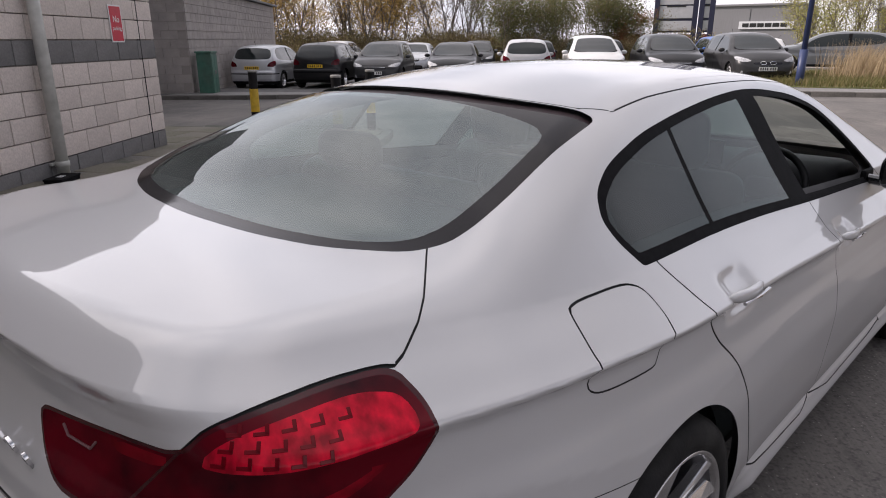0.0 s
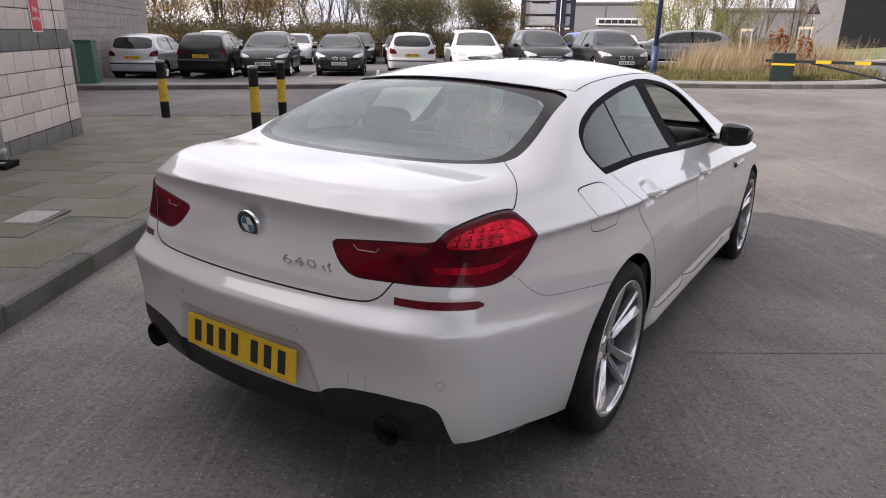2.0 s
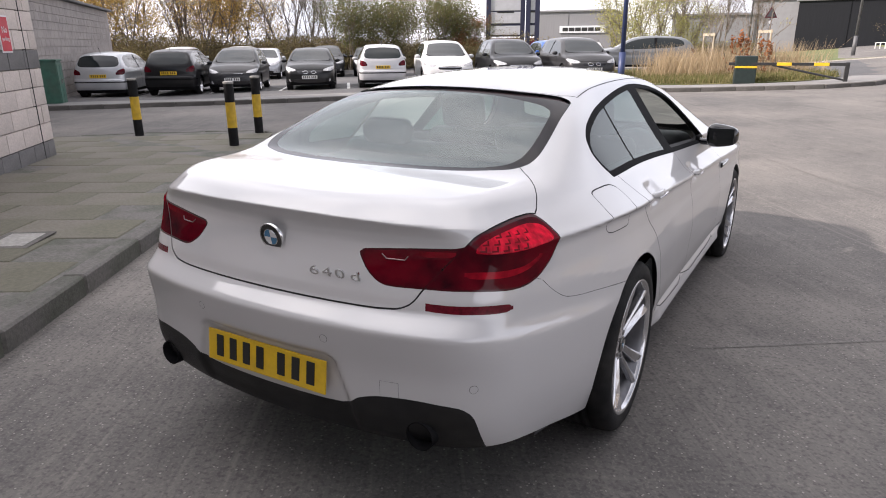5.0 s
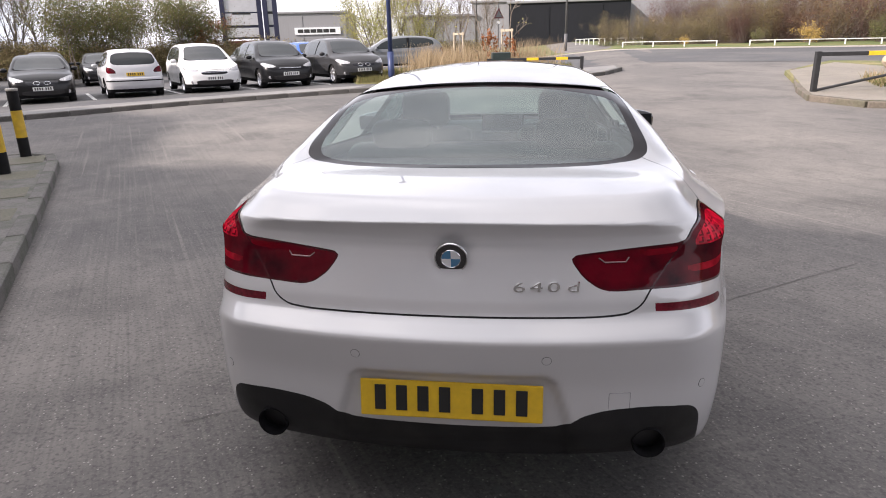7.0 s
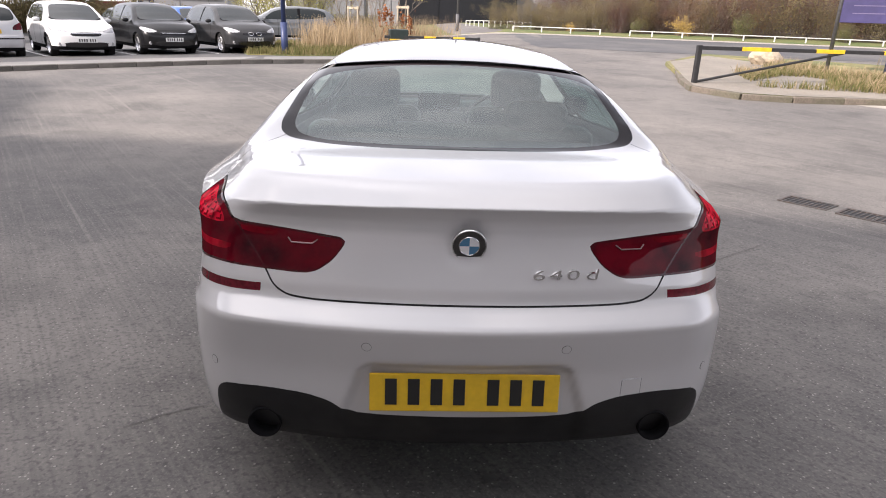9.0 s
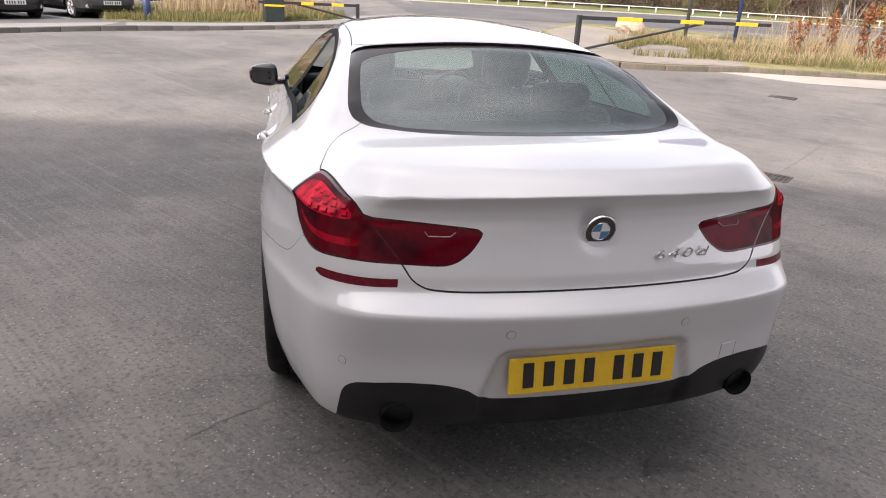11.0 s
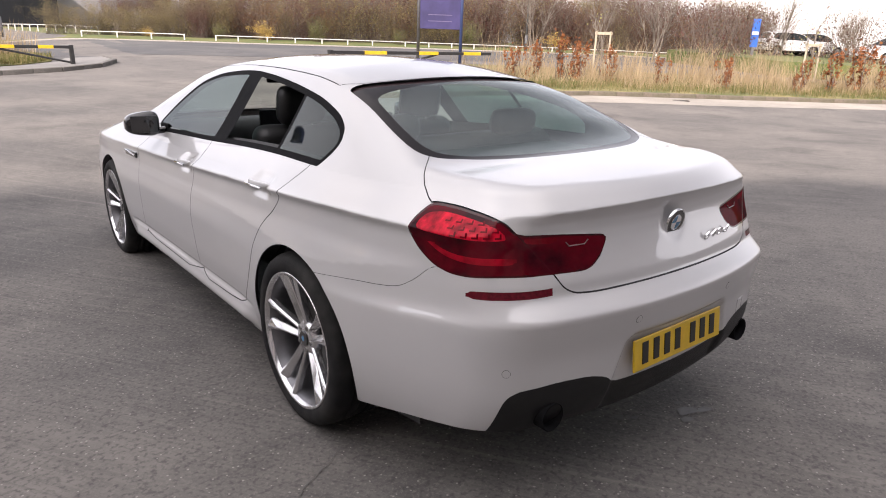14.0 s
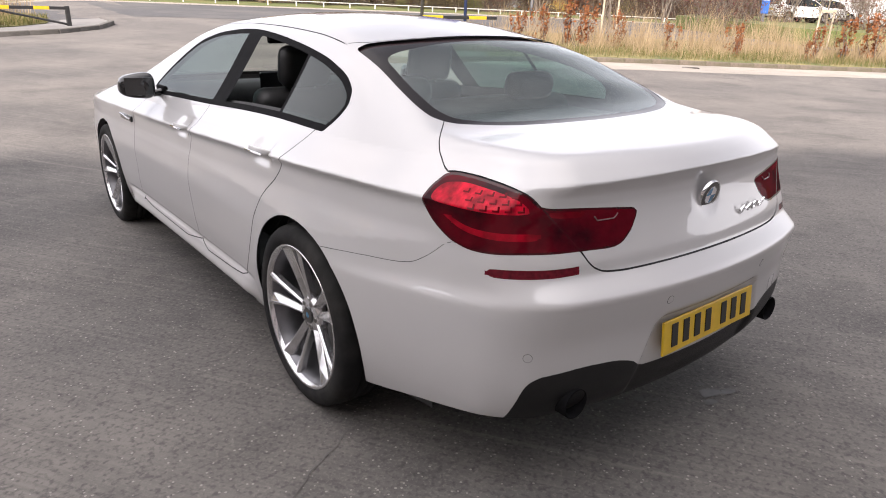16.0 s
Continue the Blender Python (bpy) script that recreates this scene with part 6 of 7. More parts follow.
tagged(part("block_courses", bm, block_dull, wall_3), kind="stuff")
part("wall_coping", box((13.8, 9.4, 0.09), (6.7, 4.5, 3.24), 0.02), block_grey, wall_3)
for i, z in enumerate((1.62, 1.42)):
    plate = thing("warning_plate", "small red warning plate on the block building", "sign", "warning plates", Matrix.Translation(C2 + Vector((-0.2, 0.1, z - 0.05)) - D2 * 0.03 - O2 * 0.55) @ Matrix.Rotation(math.atan2(D2.y, D2.x), 4, "Z"))
    part("plate_face", box((0.01, 0.24, 0.16), (0, 0, 0), 0.002), sign_red, plate)
    for zz in (0.03, -0.03):
        part("plate_line", box((0.003, 0.16, 0.025), (-0.006, 0, zz)), sign_white, plate)
green_paint = material("green_paint", (0.045, 0.13, 0.095), 0.5, vary=0.15, scale=8, second=(0.06, 0.12, 0.09), second_scale=3)
cab = thing("service_cabinet", "green steel service cabinet against the block wall", "cabinet", at=Matrix.LocRotScale(C2 + O2 * 0.42 + D2 * 0.22 + Vector((0, 0, -0.06)), Euler((0, 0, math.atan2(D2.y, D2.x))), None))
part("cabinet_body", box((0.60, 0.42, 1.2), (0, 0, 0.6), 0.01), green_paint, cab)
part("cabinet_top", box((0.66, 0.48, 0.05), (0, 0, 1.22), 0.012), green_paint, cab)
for s in (-1, 1):
    door = part("cabinet_door", box((0.28, 0.02, 1.08), (s * 0.145, -0.216, 0.60), 0.006), green_paint, cab)
    part("door_handle", box((0.02, 0.02, 0.12), (s * 0.05, -0.235, 0.65), 0.005), steel, door)

# ---- gates, posts and signs ----
gate_black = material("gate_black", (0.02, 0.02, 0.021), 0.5, vary=0.3, scale=10)
gate_yellow = material("gate_yellow", (0.70, 0.45, 0.015), 0.5, vary=0.12, scale=10)


def swing_gate(post, end, bands, high, label):
    """A post with a banded swing arm and a slanting stay."""
    a, b = Vector((*post, gz(*post) + 0.05)), Vector((*end, gz(*end) + 0.05))
    turn = math.degrees(math.atan2(b.y - a.y, b.x - a.x))
    gate = thing("swing_gate", label, "gate", "swing gates", pose(a.x, a.y, a.z, 0, 0, turn))
    long, arm = (b - a).to_2d().length, high - 0.06
    part("gate_post", box((0.11, 0.11, high + 0.1), (0, 0, high / 2 - 0.05), 0.012), gate_black, gate)
    part("gate_arm", box((long, 0.07, 0.085), (long / 2, 0, arm), 0.008), gate_black, gate)
    for f in bands:
        part("yellow_band", box((long * 0.125, 0.076, 0.090), (long * f, 0, arm), 0.004), gate_yellow, gate)
    part("gate_stay", tube([(0.03, 0, 0.10), (long * 0.62, 0, arm - 0.03)], 0.03, 8), gate_black, gate)
    return gate


swing_gate((6.28, 13.9), (12.1, 14.4), (0.24, 0.56, 0.86), 0.92, "black and yellow swing gate at the yard entrance")
swing_gate((1.8, 21.4), (-1.35, 21.03), (0.21, 0.52), 0.60, "black and yellow swing gate beside the grass island")
gb = thing("gate_box", "dark green box with yellow stripe holding the gate", "box", at=pose(-0.9, 21.25, gz(-0.9, 21.25) + 0.1, 0, 0, 10))
part("box_body", box((0.62, 0.42, 0.86), (0, 0, 0.40), 0.03), material("dark_green", (0.012, 0.022, 0.020), 0.5, vary=0.2, scale=10), gb)
part("box_stripe", box((0.63, 0.02, 0.06), (0, -0.21, 0.50)), gate_yellow, gb)
post_blue = material("post_blue", (0.03, 0.045, 0.12), 0.45, vary=0.1, scale=6)
pole_grey = material("pole_grey", (0.10, 0.10, 0.105), 0.5, vary=0.2, scale=6)


def lamp_post(x, y, high, mat, label, radius=0.075):
    z = gz(x, y)
    post = thing("lamp_post", label, "lamp post", at=pose(x, y, z))
    part("column", tube([(0, 0, -0.1), (0, 0, 1.1)], radius * 1.45, 14), mat, post, smooth=True)
    part("shaft", tube([(0, 0, 1.0), (0, 0, high)], radius, 14, taper=0.65), mat, post, smooth=True)
    part("lantern", box((0.25, 0.6, 0.12), (0, -0.25, high), 0.04), mat, post)


lamp_post(-4.55, 20.6, 8, post_blue, "dark blue lamp post beside the parked cars")
lamp_post(2.3, 45.0, 9, pole_grey, "grey street lamp post beyond the road")
lamp_post(32.5, 33.2, 9, pole_grey, "grey street lamp post among the bushes")
lamp_post(-5.0, 60.0, 10, pole_grey, "tall grey lamp post in the distance")

sign_purple = material("sign_purple", (0.024, 0.019, 0.082), 0.5, vary=0.1, scale=4, second=(0.038, 0.030, 0.115), second_scale=1.5)
sign_text = material("sign_text", (0.12, 0.10, 0.19), 0.6)
ps = thing("entrance_sign", "purple entrance sign on two blue posts", "sign", at=pose(12.2, 17.1, gz(12.2, 17.1) + 0.1, 0, 0, -34))
for s in (-1, 1):
    part("sign_post", tube([(s * 0.72, 0, -0.1), (s * 0.72, 0, 4.6)], 0.055, 12), post_blue if s > 0 else alloy_dark, ps, smooth=True)
part("sign_panel", box((1.36, 0.05, 3.0), (0, 0, 2.9), 0.01), sign_purple, ps)
for z in (1.85, 1.65):
    part("sign_line", box((0.8, 0.006, 0.022), (0, -0.028, z)), sign_text, ps)
rock = thing("boulder", "pale sandstone boulder in the grass", "boulder", at=pose(10.8, 19.5, gz(10.8, 19.5) + 0.1))
bm = bmesh.new()
bmesh.ops.create_icosphere(bm, subdivisions=3, radius=0.5)
for v in bm.verts:
    v.co *= 1 + 0.28 * noise.noise(v.co * 2.1) + 0.08 * noise.noise(v.co * 7)
    v.co.z = v.co.z * 0.62 + 0.22
part("stone", bm, material("sandstone", (0.42, 0.34, 0.24), 0.9, vary=0.2, scale=10, second=(0.30, 0.25, 0.19), second_scale=3, bump=0.5, bump_scale=25), rock)

white_rail = material("white_rail", (0.66, 0.66, 0.63), 0.7, vary=0.15, scale=10, second=(0.5, 0.5, 0.46), second_scale=4)
fence = thing("knee_rail", "low white timber knee rail along the verge", "fence", kind="")
def road_off(d, off):
    """A place d metres along the road's middle line, off metres beyond it."""
    pts = [Vector(p) for p in road_mid]
    for a, b in zip(pts, pts[1:]):
        if d <= (b - a).length or b is pts[-1]:
            u = (b - a).normalized()
            q = a + u * d + Vector((-u.y, u.x)) * off
            return q, u
        d -= (b - a).length


rail_line = [road_off(d, 6.6)[0] for d in np.arange(64.6, 118, 1.7)]
side_line = [Vector((8.3 - 0.36 * k + 0.004 * k * k, 39.6 + 1.65 * k)) for k in range(3, 15)]
for run, gap, tall in ((rail_line, 3, 0.30), (side_line, 99, 0.46)):
    for i, q in enumerate(run):
        q2 = run[min(i + 1, len(run) - 1)]
        za, zb = gz(*q) + 0.03, gz(*q2) + 0.03
        part("rail_post", box((0.07, 0.07, tall + 0.10), (0, 0, tall / 2 - 0.05), 0.01), white_rail, fence, matrix=pose(q.x, q.y, za, 0, 0, -15))
        if i != gap and q2 is not q:
            part("rail", tube([(q.x, q.y, za + tall - 0.02), (q2.x, q2.y, zb + tall - 0.02)], 0.026, 6), white_rail, fence)

# warning sign by the road
sign_dull = material("sign_dull", (0.10, 0.03, 0.035), 0.6, vary=0.2, scale=5)
ts = thing("triangle_sign", "dark triangular road warning sign on a grey post", "road sign", at=pose(-2.0, 41.0, gz(-2.0, 41.0), 0, 0, 30))
part("sign_post", tube([(0, 0.05, 0), (0, 0.05, 3.4)], 0.045, 10), pole_grey, ts)
for r, y, mat in ((0.42, 0.0, sign_dull), (0.27, -0.012, pole_grey)):
    bm = bmesh.new()
    bm.faces.new([bm.verts.new((r * math.sin(a), y, 2.75 + r * math.cos(a))) for a in (0, 2 * math.pi / 3, 4 * math.pi / 3)])
    got = bmesh.ops.extrude_face_region(bm, geom=bm.faces[:])
    bmesh.ops.translate(bm, vec=(0, 0.01, 0), verts=[v for v in got["geom"] if isinstance(v, bmesh.types.BMVert)])
    bmesh.ops.recalc_face_normals(bm, faces=bm.faces)
    part("sign_triangle", bm, mat, ts)
part("sign_ring", lathe([(0.0, -0.022), (0.10, -0.022), (0.10, -0.015)], 18, "y"), sign_white, ts, matrix=pose(0, 0, 2.32))

# tall name boards beyond the car park
post_dark = material("post_dark", (0.016, 0.018, 0.05), 0.5, vary=0.1, scale=6)
board_maroon = material("board_maroon", (0.14, 0.012, 0.03), 0.5, vary=0.1, scale=3)
# white panels greyed in their colour for the shade on them
board_shaded_white = material("board_shaded_white", (0.46, 0.46, 0.50), 0.5, vary=0.06, scale=3)
for x, y, wide, rz in ((-27.6, 61.0, 3.4, 24), (-24.9, 61.5, 0.9, 24)):
    tb = thing("name_board", "tall white tenant name board between blue posts", "sign", at=pose(x, y, gz(x, y), 0, 0, rz))
    for s in (-1, 1):
        part("board_post", box((0.46, 0.36, 9.0), (s * wide / 2, 0, 4.5), 0.03), post_dark, tb)
    for i in range(5):
        part("board_panel", box((wide - 0.4, 0.12, 1.08 if i else 0.86), (0, 0, 2.9 + 1.2 * i), 0.02), board_shaded_white, tb)
    part("board_back", box((wide - 0.4, 0.06, 6.6), (0, 0.06, 5.6)), post_dark, tb)
    part("board_foot", box((wide - 0.4, 0.14, 0.8), (0, 0, 1.75), 0.02), board_maroon, tb)
    part("board_line", box((wide * 0.5, 0.01, 0.14), (0, -0.07, 4.6)), bar_black, tb)

# ---- far buildings ----
clad_grey = material("clad_grey", (0.20, 0.20, 0.21), 0.6, vary=0.06, scale=2, bump=0.3, bump_scale=8, stretch=(6, 6, 0.2))
clad_black = material("clad_black", (0.011, 0.012, 0.015), 0.6, spec=0.2, vary=0.15, scale=2, bump=0.3, bump_scale=8, stretch=(6, 6, 0.2))
clad_pale = material("clad_pale", (0.22, 0.22, 0.23), 0.6, vary=0.06, scale=2)
clad_white = material("clad_white", (0.62, 0.63, 0.65), 0.6, vary=0.06, scale=2)


def shed(name, label, x, y, rz, wide, deep, high, mat, roof=0.6):
    b = thing(name, label, "building", at=pose(x, y, 0, 0, 0, rz))
    part("wall", box((wide, deep, high), (0, deep / 2, high / 2)), mat, b)
    part("roof", prism([(-wide / 2 - 0.3, -0.3), (wide / 2 + 0.3, -0.3), (wide / 2 + 0.3, deep + 0.3), (-wide / 2 - 0.3, deep + 0.3)], high, high + 0.35, bevel=0.1), clad_grey, b)
    for i in range(int(wide // 7)):
        xx = -wide / 2 + 3.5 + 7 * i
        if i % 2 and name != "black_warehouse":
            d = part("shutter_door", box((3.4, 0.12, 3.6), (xx, -0.05, 1.8), 0.02), clad_white, b)
            for q in range(5):
                part("shutter_rib", box((3.3, 0.04, 0.06), (xx, -0.13, 0.5 + 0.65 * q)), clad_grey, d)
        part("wall_rib", box((0.12, 0.10, high), (xx + 1.9, -0.03, high / 2)), mat, b)
    return b


g1 = shed("warehouse", "pale grey clad warehouse with a white sign band", -36.8, 107, 10, 12.5, 20, 6.2, clad_grey)
part("sign_band", box((7.5, 0.2, 1.1), (1.6, -0.15, 3.5)), clad_white, g1)
for i in range(6):
    part("sign_bar", box((0.9, 0.05, 0.55), (-1.2 + 1.05 * i, -0.27, 3.5)), bar_black, g1)
shed("black_warehouse", "black clad warehouse beyond the road", 4.7, 92, -3, 16.0, 25, 6.0, clad_black)
shed("warehouse", "pale grey clad warehouse beside the black one", -5.7, 94, -2, 5.6, 20, 6.3, clad_pale)
shed("warehouse", "low dark-roofed warehouse behind the dry grass", -13, 93, 8, 10, 20, 4.6, clad_grey)
shed("warehouse", "white clad warehouse behind the hedge", 20.5, 98, -8, 14, 25, 6.8, clad_pale)
shed("warehouse", "white clad retail shed beyond the far car park", 88, 45, -58, 70, 25, 9, clad_white)
shed("warehouse", "grey clad warehouse behind the bushes", 60, 78, -36, 40, 25, 10, clad_grey)
totem = thing("blue_totem", "small blue totem sign beside the far car park", "sign", at=pose(37.8, 19.4, gz(37.8, 19.4) + 1.2, 0, 0, -60) @ Matrix.Diagonal((0.85, 0.85, 0.85, 1)))
part("totem_body", box((0.5, 0.15, 1.9), (0, 0, 0.95), 0.03), material("totem_blue", (0.02, 0.10, 0.40), 0.4, vary=0.1, scale=3), totem)
part("totem_foot", box((0.2, 0.1, 0.8), (0, 0, -0.3), 0.02), pole_grey, totem)
part("totem_bar", box((0.4, 0.02, 0.2), (0, -0.08, 0.95)), sign_white, totem)


# ---- plants ----
def leaf_material(name, colours, rough=0.75):
    """Leaves or blades whose colour varies from one to the next."""
    m = bpy.data.materials.new(name)
    m.use_nodes = True
    n, l = m.node_tree.nodes, m.node_tree.links
    b = n["Principled BSDF"]
    ramp = n.new("ShaderNodeValToRGB")
    ramp.color_ramp.interpolation = "LINEAR"
    while len(ramp.color_ramp.elements) < len(colours):
        ramp.color_ramp.elements.new(0.5)
    for i, c in enumerate(colours):
        e = ramp.color_ramp.elements[i]
        e.position, e.color = i / (len(colours) - 1), (*c, 1)
    l.new(n.new("ShaderNodeNewGeometry").outputs["Random Per Island"], ramp.inputs[0])
    l.new(ramp.outputs[0], b.inputs["Base Color"])
    b.inputs["Roughness"].default_value, b.inputs["Specular IOR Level"].default_value = rough, 0.25
    clear, mix = n.new("ShaderNodeBsdfTranslucent"), n.new("ShaderNodeMixShader")
    l.new(ramp.outputs[0], clear.inputs[0])
    mix.inputs[0].default_value = 0.3
    l.new(b.outputs[0], mix.inputs[1])
    l.new(clear.outputs[0], mix.inputs[2])
    l.new(mix.outputs[0], n["Material Output"].inputs[0])
    return m


bark = material("bark", (0.14, 0.115, 0.092), 0.9, vary=0.3, scale=6, second=(0.21, 0.18, 0.15), second_scale=2, bump=0.4, bump_scale=20)
brush_bark = material("brush_bark", (0.10, 0.078, 0.066), 0.9, vary=0.3, scale=6, second=(0.15, 0.12, 0.10), second_scale=2)
LEAVES = dict(yellow=leaf_material("leaf_yellow", [(0.38, 0.25, 0.08), (0.58, 0.38, 0.09), (0.50, 0.37, 0.12), (0.26, 0.20, 0.09)]), green=leaf_material("leaf_green", [(0.09, 0.105, 0.045), (0.14, 0.155, 0.06), (0.20, 0.185, 0.07), (0.16, 0.12, 0.065)]),
              rust=leaf_material("leaf_rust", [(0.24, 0.085, 0.035), (0.32, 0.13, 0.05), (0.18, 0.075, 0.04)]), brown=leaf_material("leaf_brown", [(0.065, 0.044, 0.036), (0.11, 0.066, 0.052), (0.16, 0.105, 0.072), (0.13, 0.05, 0.05), (0.12, 0.105, 0.05)]),
              olive=leaf_material("leaf_olive", [(0.15, 0.135, 0.06), (0.23, 0.195, 0.085), (0.29, 0.23, 0.11), (0.17, 0.12, 0.08)]), maroon=leaf_material("leaf_maroon", [(0.10, 0.04, 0.04), (0.15, 0.06, 0.05), (0.09, 0.055, 0.045)]),
              russet=leaf_material("leaf_russet", [(0.17, 0.09, 0.05), (0.24, 0.135, 0.065), (0.13, 0.07, 0.045), (0.20, 0.16, 0.08)]), pale=leaf_material("leaf_pale", [(0.42, 0.38, 0.12), (0.34, 0.34, 0.12), (0.28, 0.24, 0.10)]))
straw = leaf_material("straw", [(0.36, 0.27, 0.155), (0.47, 0.365, 0.23), (0.27, 0.20, 0.12), (0.42, 0.335, 0.225)])
blade_green = leaf_material("blade_green", [(0.08, 0.095, 0.03), (0.13, 0.135, 0.042), (0.21, 0.18, 0.08), (0.28, 0.225, 0.115)])


def leaf_mesh(name, centres, size, mat, rng, parent=None, kind="", flat=0.0):
    """Many small leaves, each a bent quad, at the given places."""
    c = np.asarray(centres, float)
    n = len(c)
    a = rng.normal(size=(n, 3))
    a /= np.linalg.norm(a, axis=1, keepdims=True)
    b = np.cross(a, rng.normal(size=(n, 3)))
    b /= np.linalg.norm(b, axis=1, keepdims=True)
    s = size * rng.uniform(0.6, 1.4, (n, 1))
    v = np.stack([c - a * s * 0.5, c - b * s * 0.32, c + a * s * 0.5, c + b * s * 0.32], 1).reshape(-1, 3)
    me = bpy.data.meshes.new(name)
    me.from_pydata(v.tolist(), [], np.arange(4 * n).reshape(-1, 4).tolist())
    me.materials.append(mat)
    ob = new(name, me)
    if parent:
        ob.parent = parent
    if kind:
        tagged(ob, kind=kind)
    return ob


def tree(name, label, seed, high, spread, leaf, count, size, at, limbs=9, upright=0.6, category="tree", stems=1, loose=0.045):
    """One or more tapered stems with forking limbs and fine twigs, and loose leaves round their ends."""
    rng = np.random.default_rng(seed)
    t = thing(name, label, category, "trees", at)
    bm = bmesh.new()
    ends = []

    def limb(start, way, long, radius, depth):
        pts, d = [start], way.copy()
        for _ in range(4):
            d = d + rng.normal(size=3) * (0.10 if depth == 0 else 0.2) + np.array([0, 0, 0.05])
            d /= np.linalg.norm(d)
            pts.append(pts[-1] + d * long / 4)
        tube(pts, radius, (6, 5, 3, 3)[depth], bm, 0.4)
        ends.extend(pts[2:] if depth else [])
        if depth < 3:
            for _ in range((limbs, 4, 3)[depth]):
                f = rng.uniform(0.3, 1.0) if depth else rng.uniform(0.15, 1.0)
                i = min(int(f * 4), 3)
                base = pts[i] + (pts[i + 1] - pts[i]) * (f * 4 - i)
                side = rng.normal(size=3)
                side[2] = 0
                side /= np.linalg.norm(side)
                up = np.clip(upright + rng.normal() * 0.12, 0.1, 0.9)
                nd = side * (1 - up) + d * up + np.array([0, 0, 0.15])
                limb(base, nd / np.linalg.norm(nd), long * rng.uniform(0.30, 0.62) * (spread if depth == 0 else 1), max(radius * 0.42, 0.008), depth + 1)

    for k in range(stems):
        a = 2 * math.pi * k / stems + rng.uniform(0, 1)
        lean = 0.0 if stems == 1 else rng.uniform(0.08, 0.30)
        w = np.array([lean * math.cos(a), lean * math.sin(a), 1.0])
        limb(np.array([0.25 * math.cos(a) * (stems > 1), 0.25 * math.sin(a) * (stems > 1), -0.2]), w / np.linalg.norm(w), high * rng.uniform(0.62, 0.80), high * 0.013 / stems**0.4, 0)
    part("trunk", bm, bark, t)
    e = np.array(ends)
    if count:
        c = e[rng.integers(len(e), size=count)] + rng.normal(size=(count, 3)) * high * loose
        c[:, 2] = np.maximum(c[:, 2], 0.1)
        leaf_mesh("crown", c, size, leaf, rng, t)
    return t


def at_ground(x, y, rz=0.0, s=1.0, dz=0.0):
    return pose(x, y, gz(x, y) + dz, 0, 0, rz) @ Matrix.Diagonal((s, s, s, 1))


def bearing(az, d):
    """The place at an azimuth from +y and a distance from the middle of the yard."""
    return 1.2 + d * math.sin(radians(az)), -1.0 + d * math.cos(radians(az))


protos = [tree("tree", "autumn tree with thin yellow leaves", 1, 8.5, 1.0, LEAVES["yellow"], 7000, 0.12, at_ground(*bearing(-57, 50)), limbs=9, upright=0.55, stems=3), tree("tree", "bare-branched grey tree with few brown leaves", 2, 9.0, 0.8, LEAVES["brown"], 1500, 0.08, at_ground(*bearing(-51.5, 52)), limbs=10, upright=0.66, stems=4),
          tree("tree", "dense olive green tree behind the car park", 3, 4.6, 1.2, LEAVES["green"], 8000, 0.10, at_ground(*bearing(-38, 46)), limbs=9, upright=0.45, stems=3, loose=0.07), tree("tree", "russet autumn tree behind the car park", 4, 4.2, 1.1, LEAVES["rust"], 5000, 0.10, at_ground(*bearing(-28.0, 50), 0, 0.75), limbs=8, stems=2, loose=0.06),
          tree("tree", "slim pale yellow-green tree beyond the grass", 5, 7.0, 0.7, LEAVES["pale"], 3600, 0.10, at_ground(*bearing(-14.5, 50)), limbs=9, upright=0.72, stems=3)]
rng = np.random.default_rng(7)
BELT = [(-60, 50, 0, 1), (-55.6, 48, 0, 0.9), (-54.3, 52, 0, 1), (-50.4, 50, 1, 1), (-49.4, 54, 0, 0.9), (-48.6, 50, 0, 0.95), (-47.2, 53, 0, 1.05), (-45.2, 52, 0, 0.8), (-43.2, 50, 1, 1),
        (-41, 51, 1, 0.9), (-39.2, 50, 1, 0.85), (-36.6, 47, 2, 0.95), (-35.2, 50, 2, 1), (-34, 48, 2, 0.85), (-33.2, 56, 1, 0.75), (-31.6, 58, 1, 0.7), (-30.2, 50, 2, 1), (-29, 52, 2, 1.05), (-28.2, 50, 2, 0.9),
        (-13.5, 54, 4, 1), (-12.7, 50, 4, 0.9), (-11.8, 55, 1, 0.8), (-11, 52, 4, 0.85), (-10.2, 56, 1, 0.85), (-9.3, 54, 4, 0.7), (-7.8, 50, 1, 0.75), (-5.4, 46, 1, 0.6), (-15.4, 58, 4, 0.8)]
for az, d, k, size in BELT:
    copy_thing(protos[k], at_ground(*bearing(az, d), rng.uniform(0, 360), size))


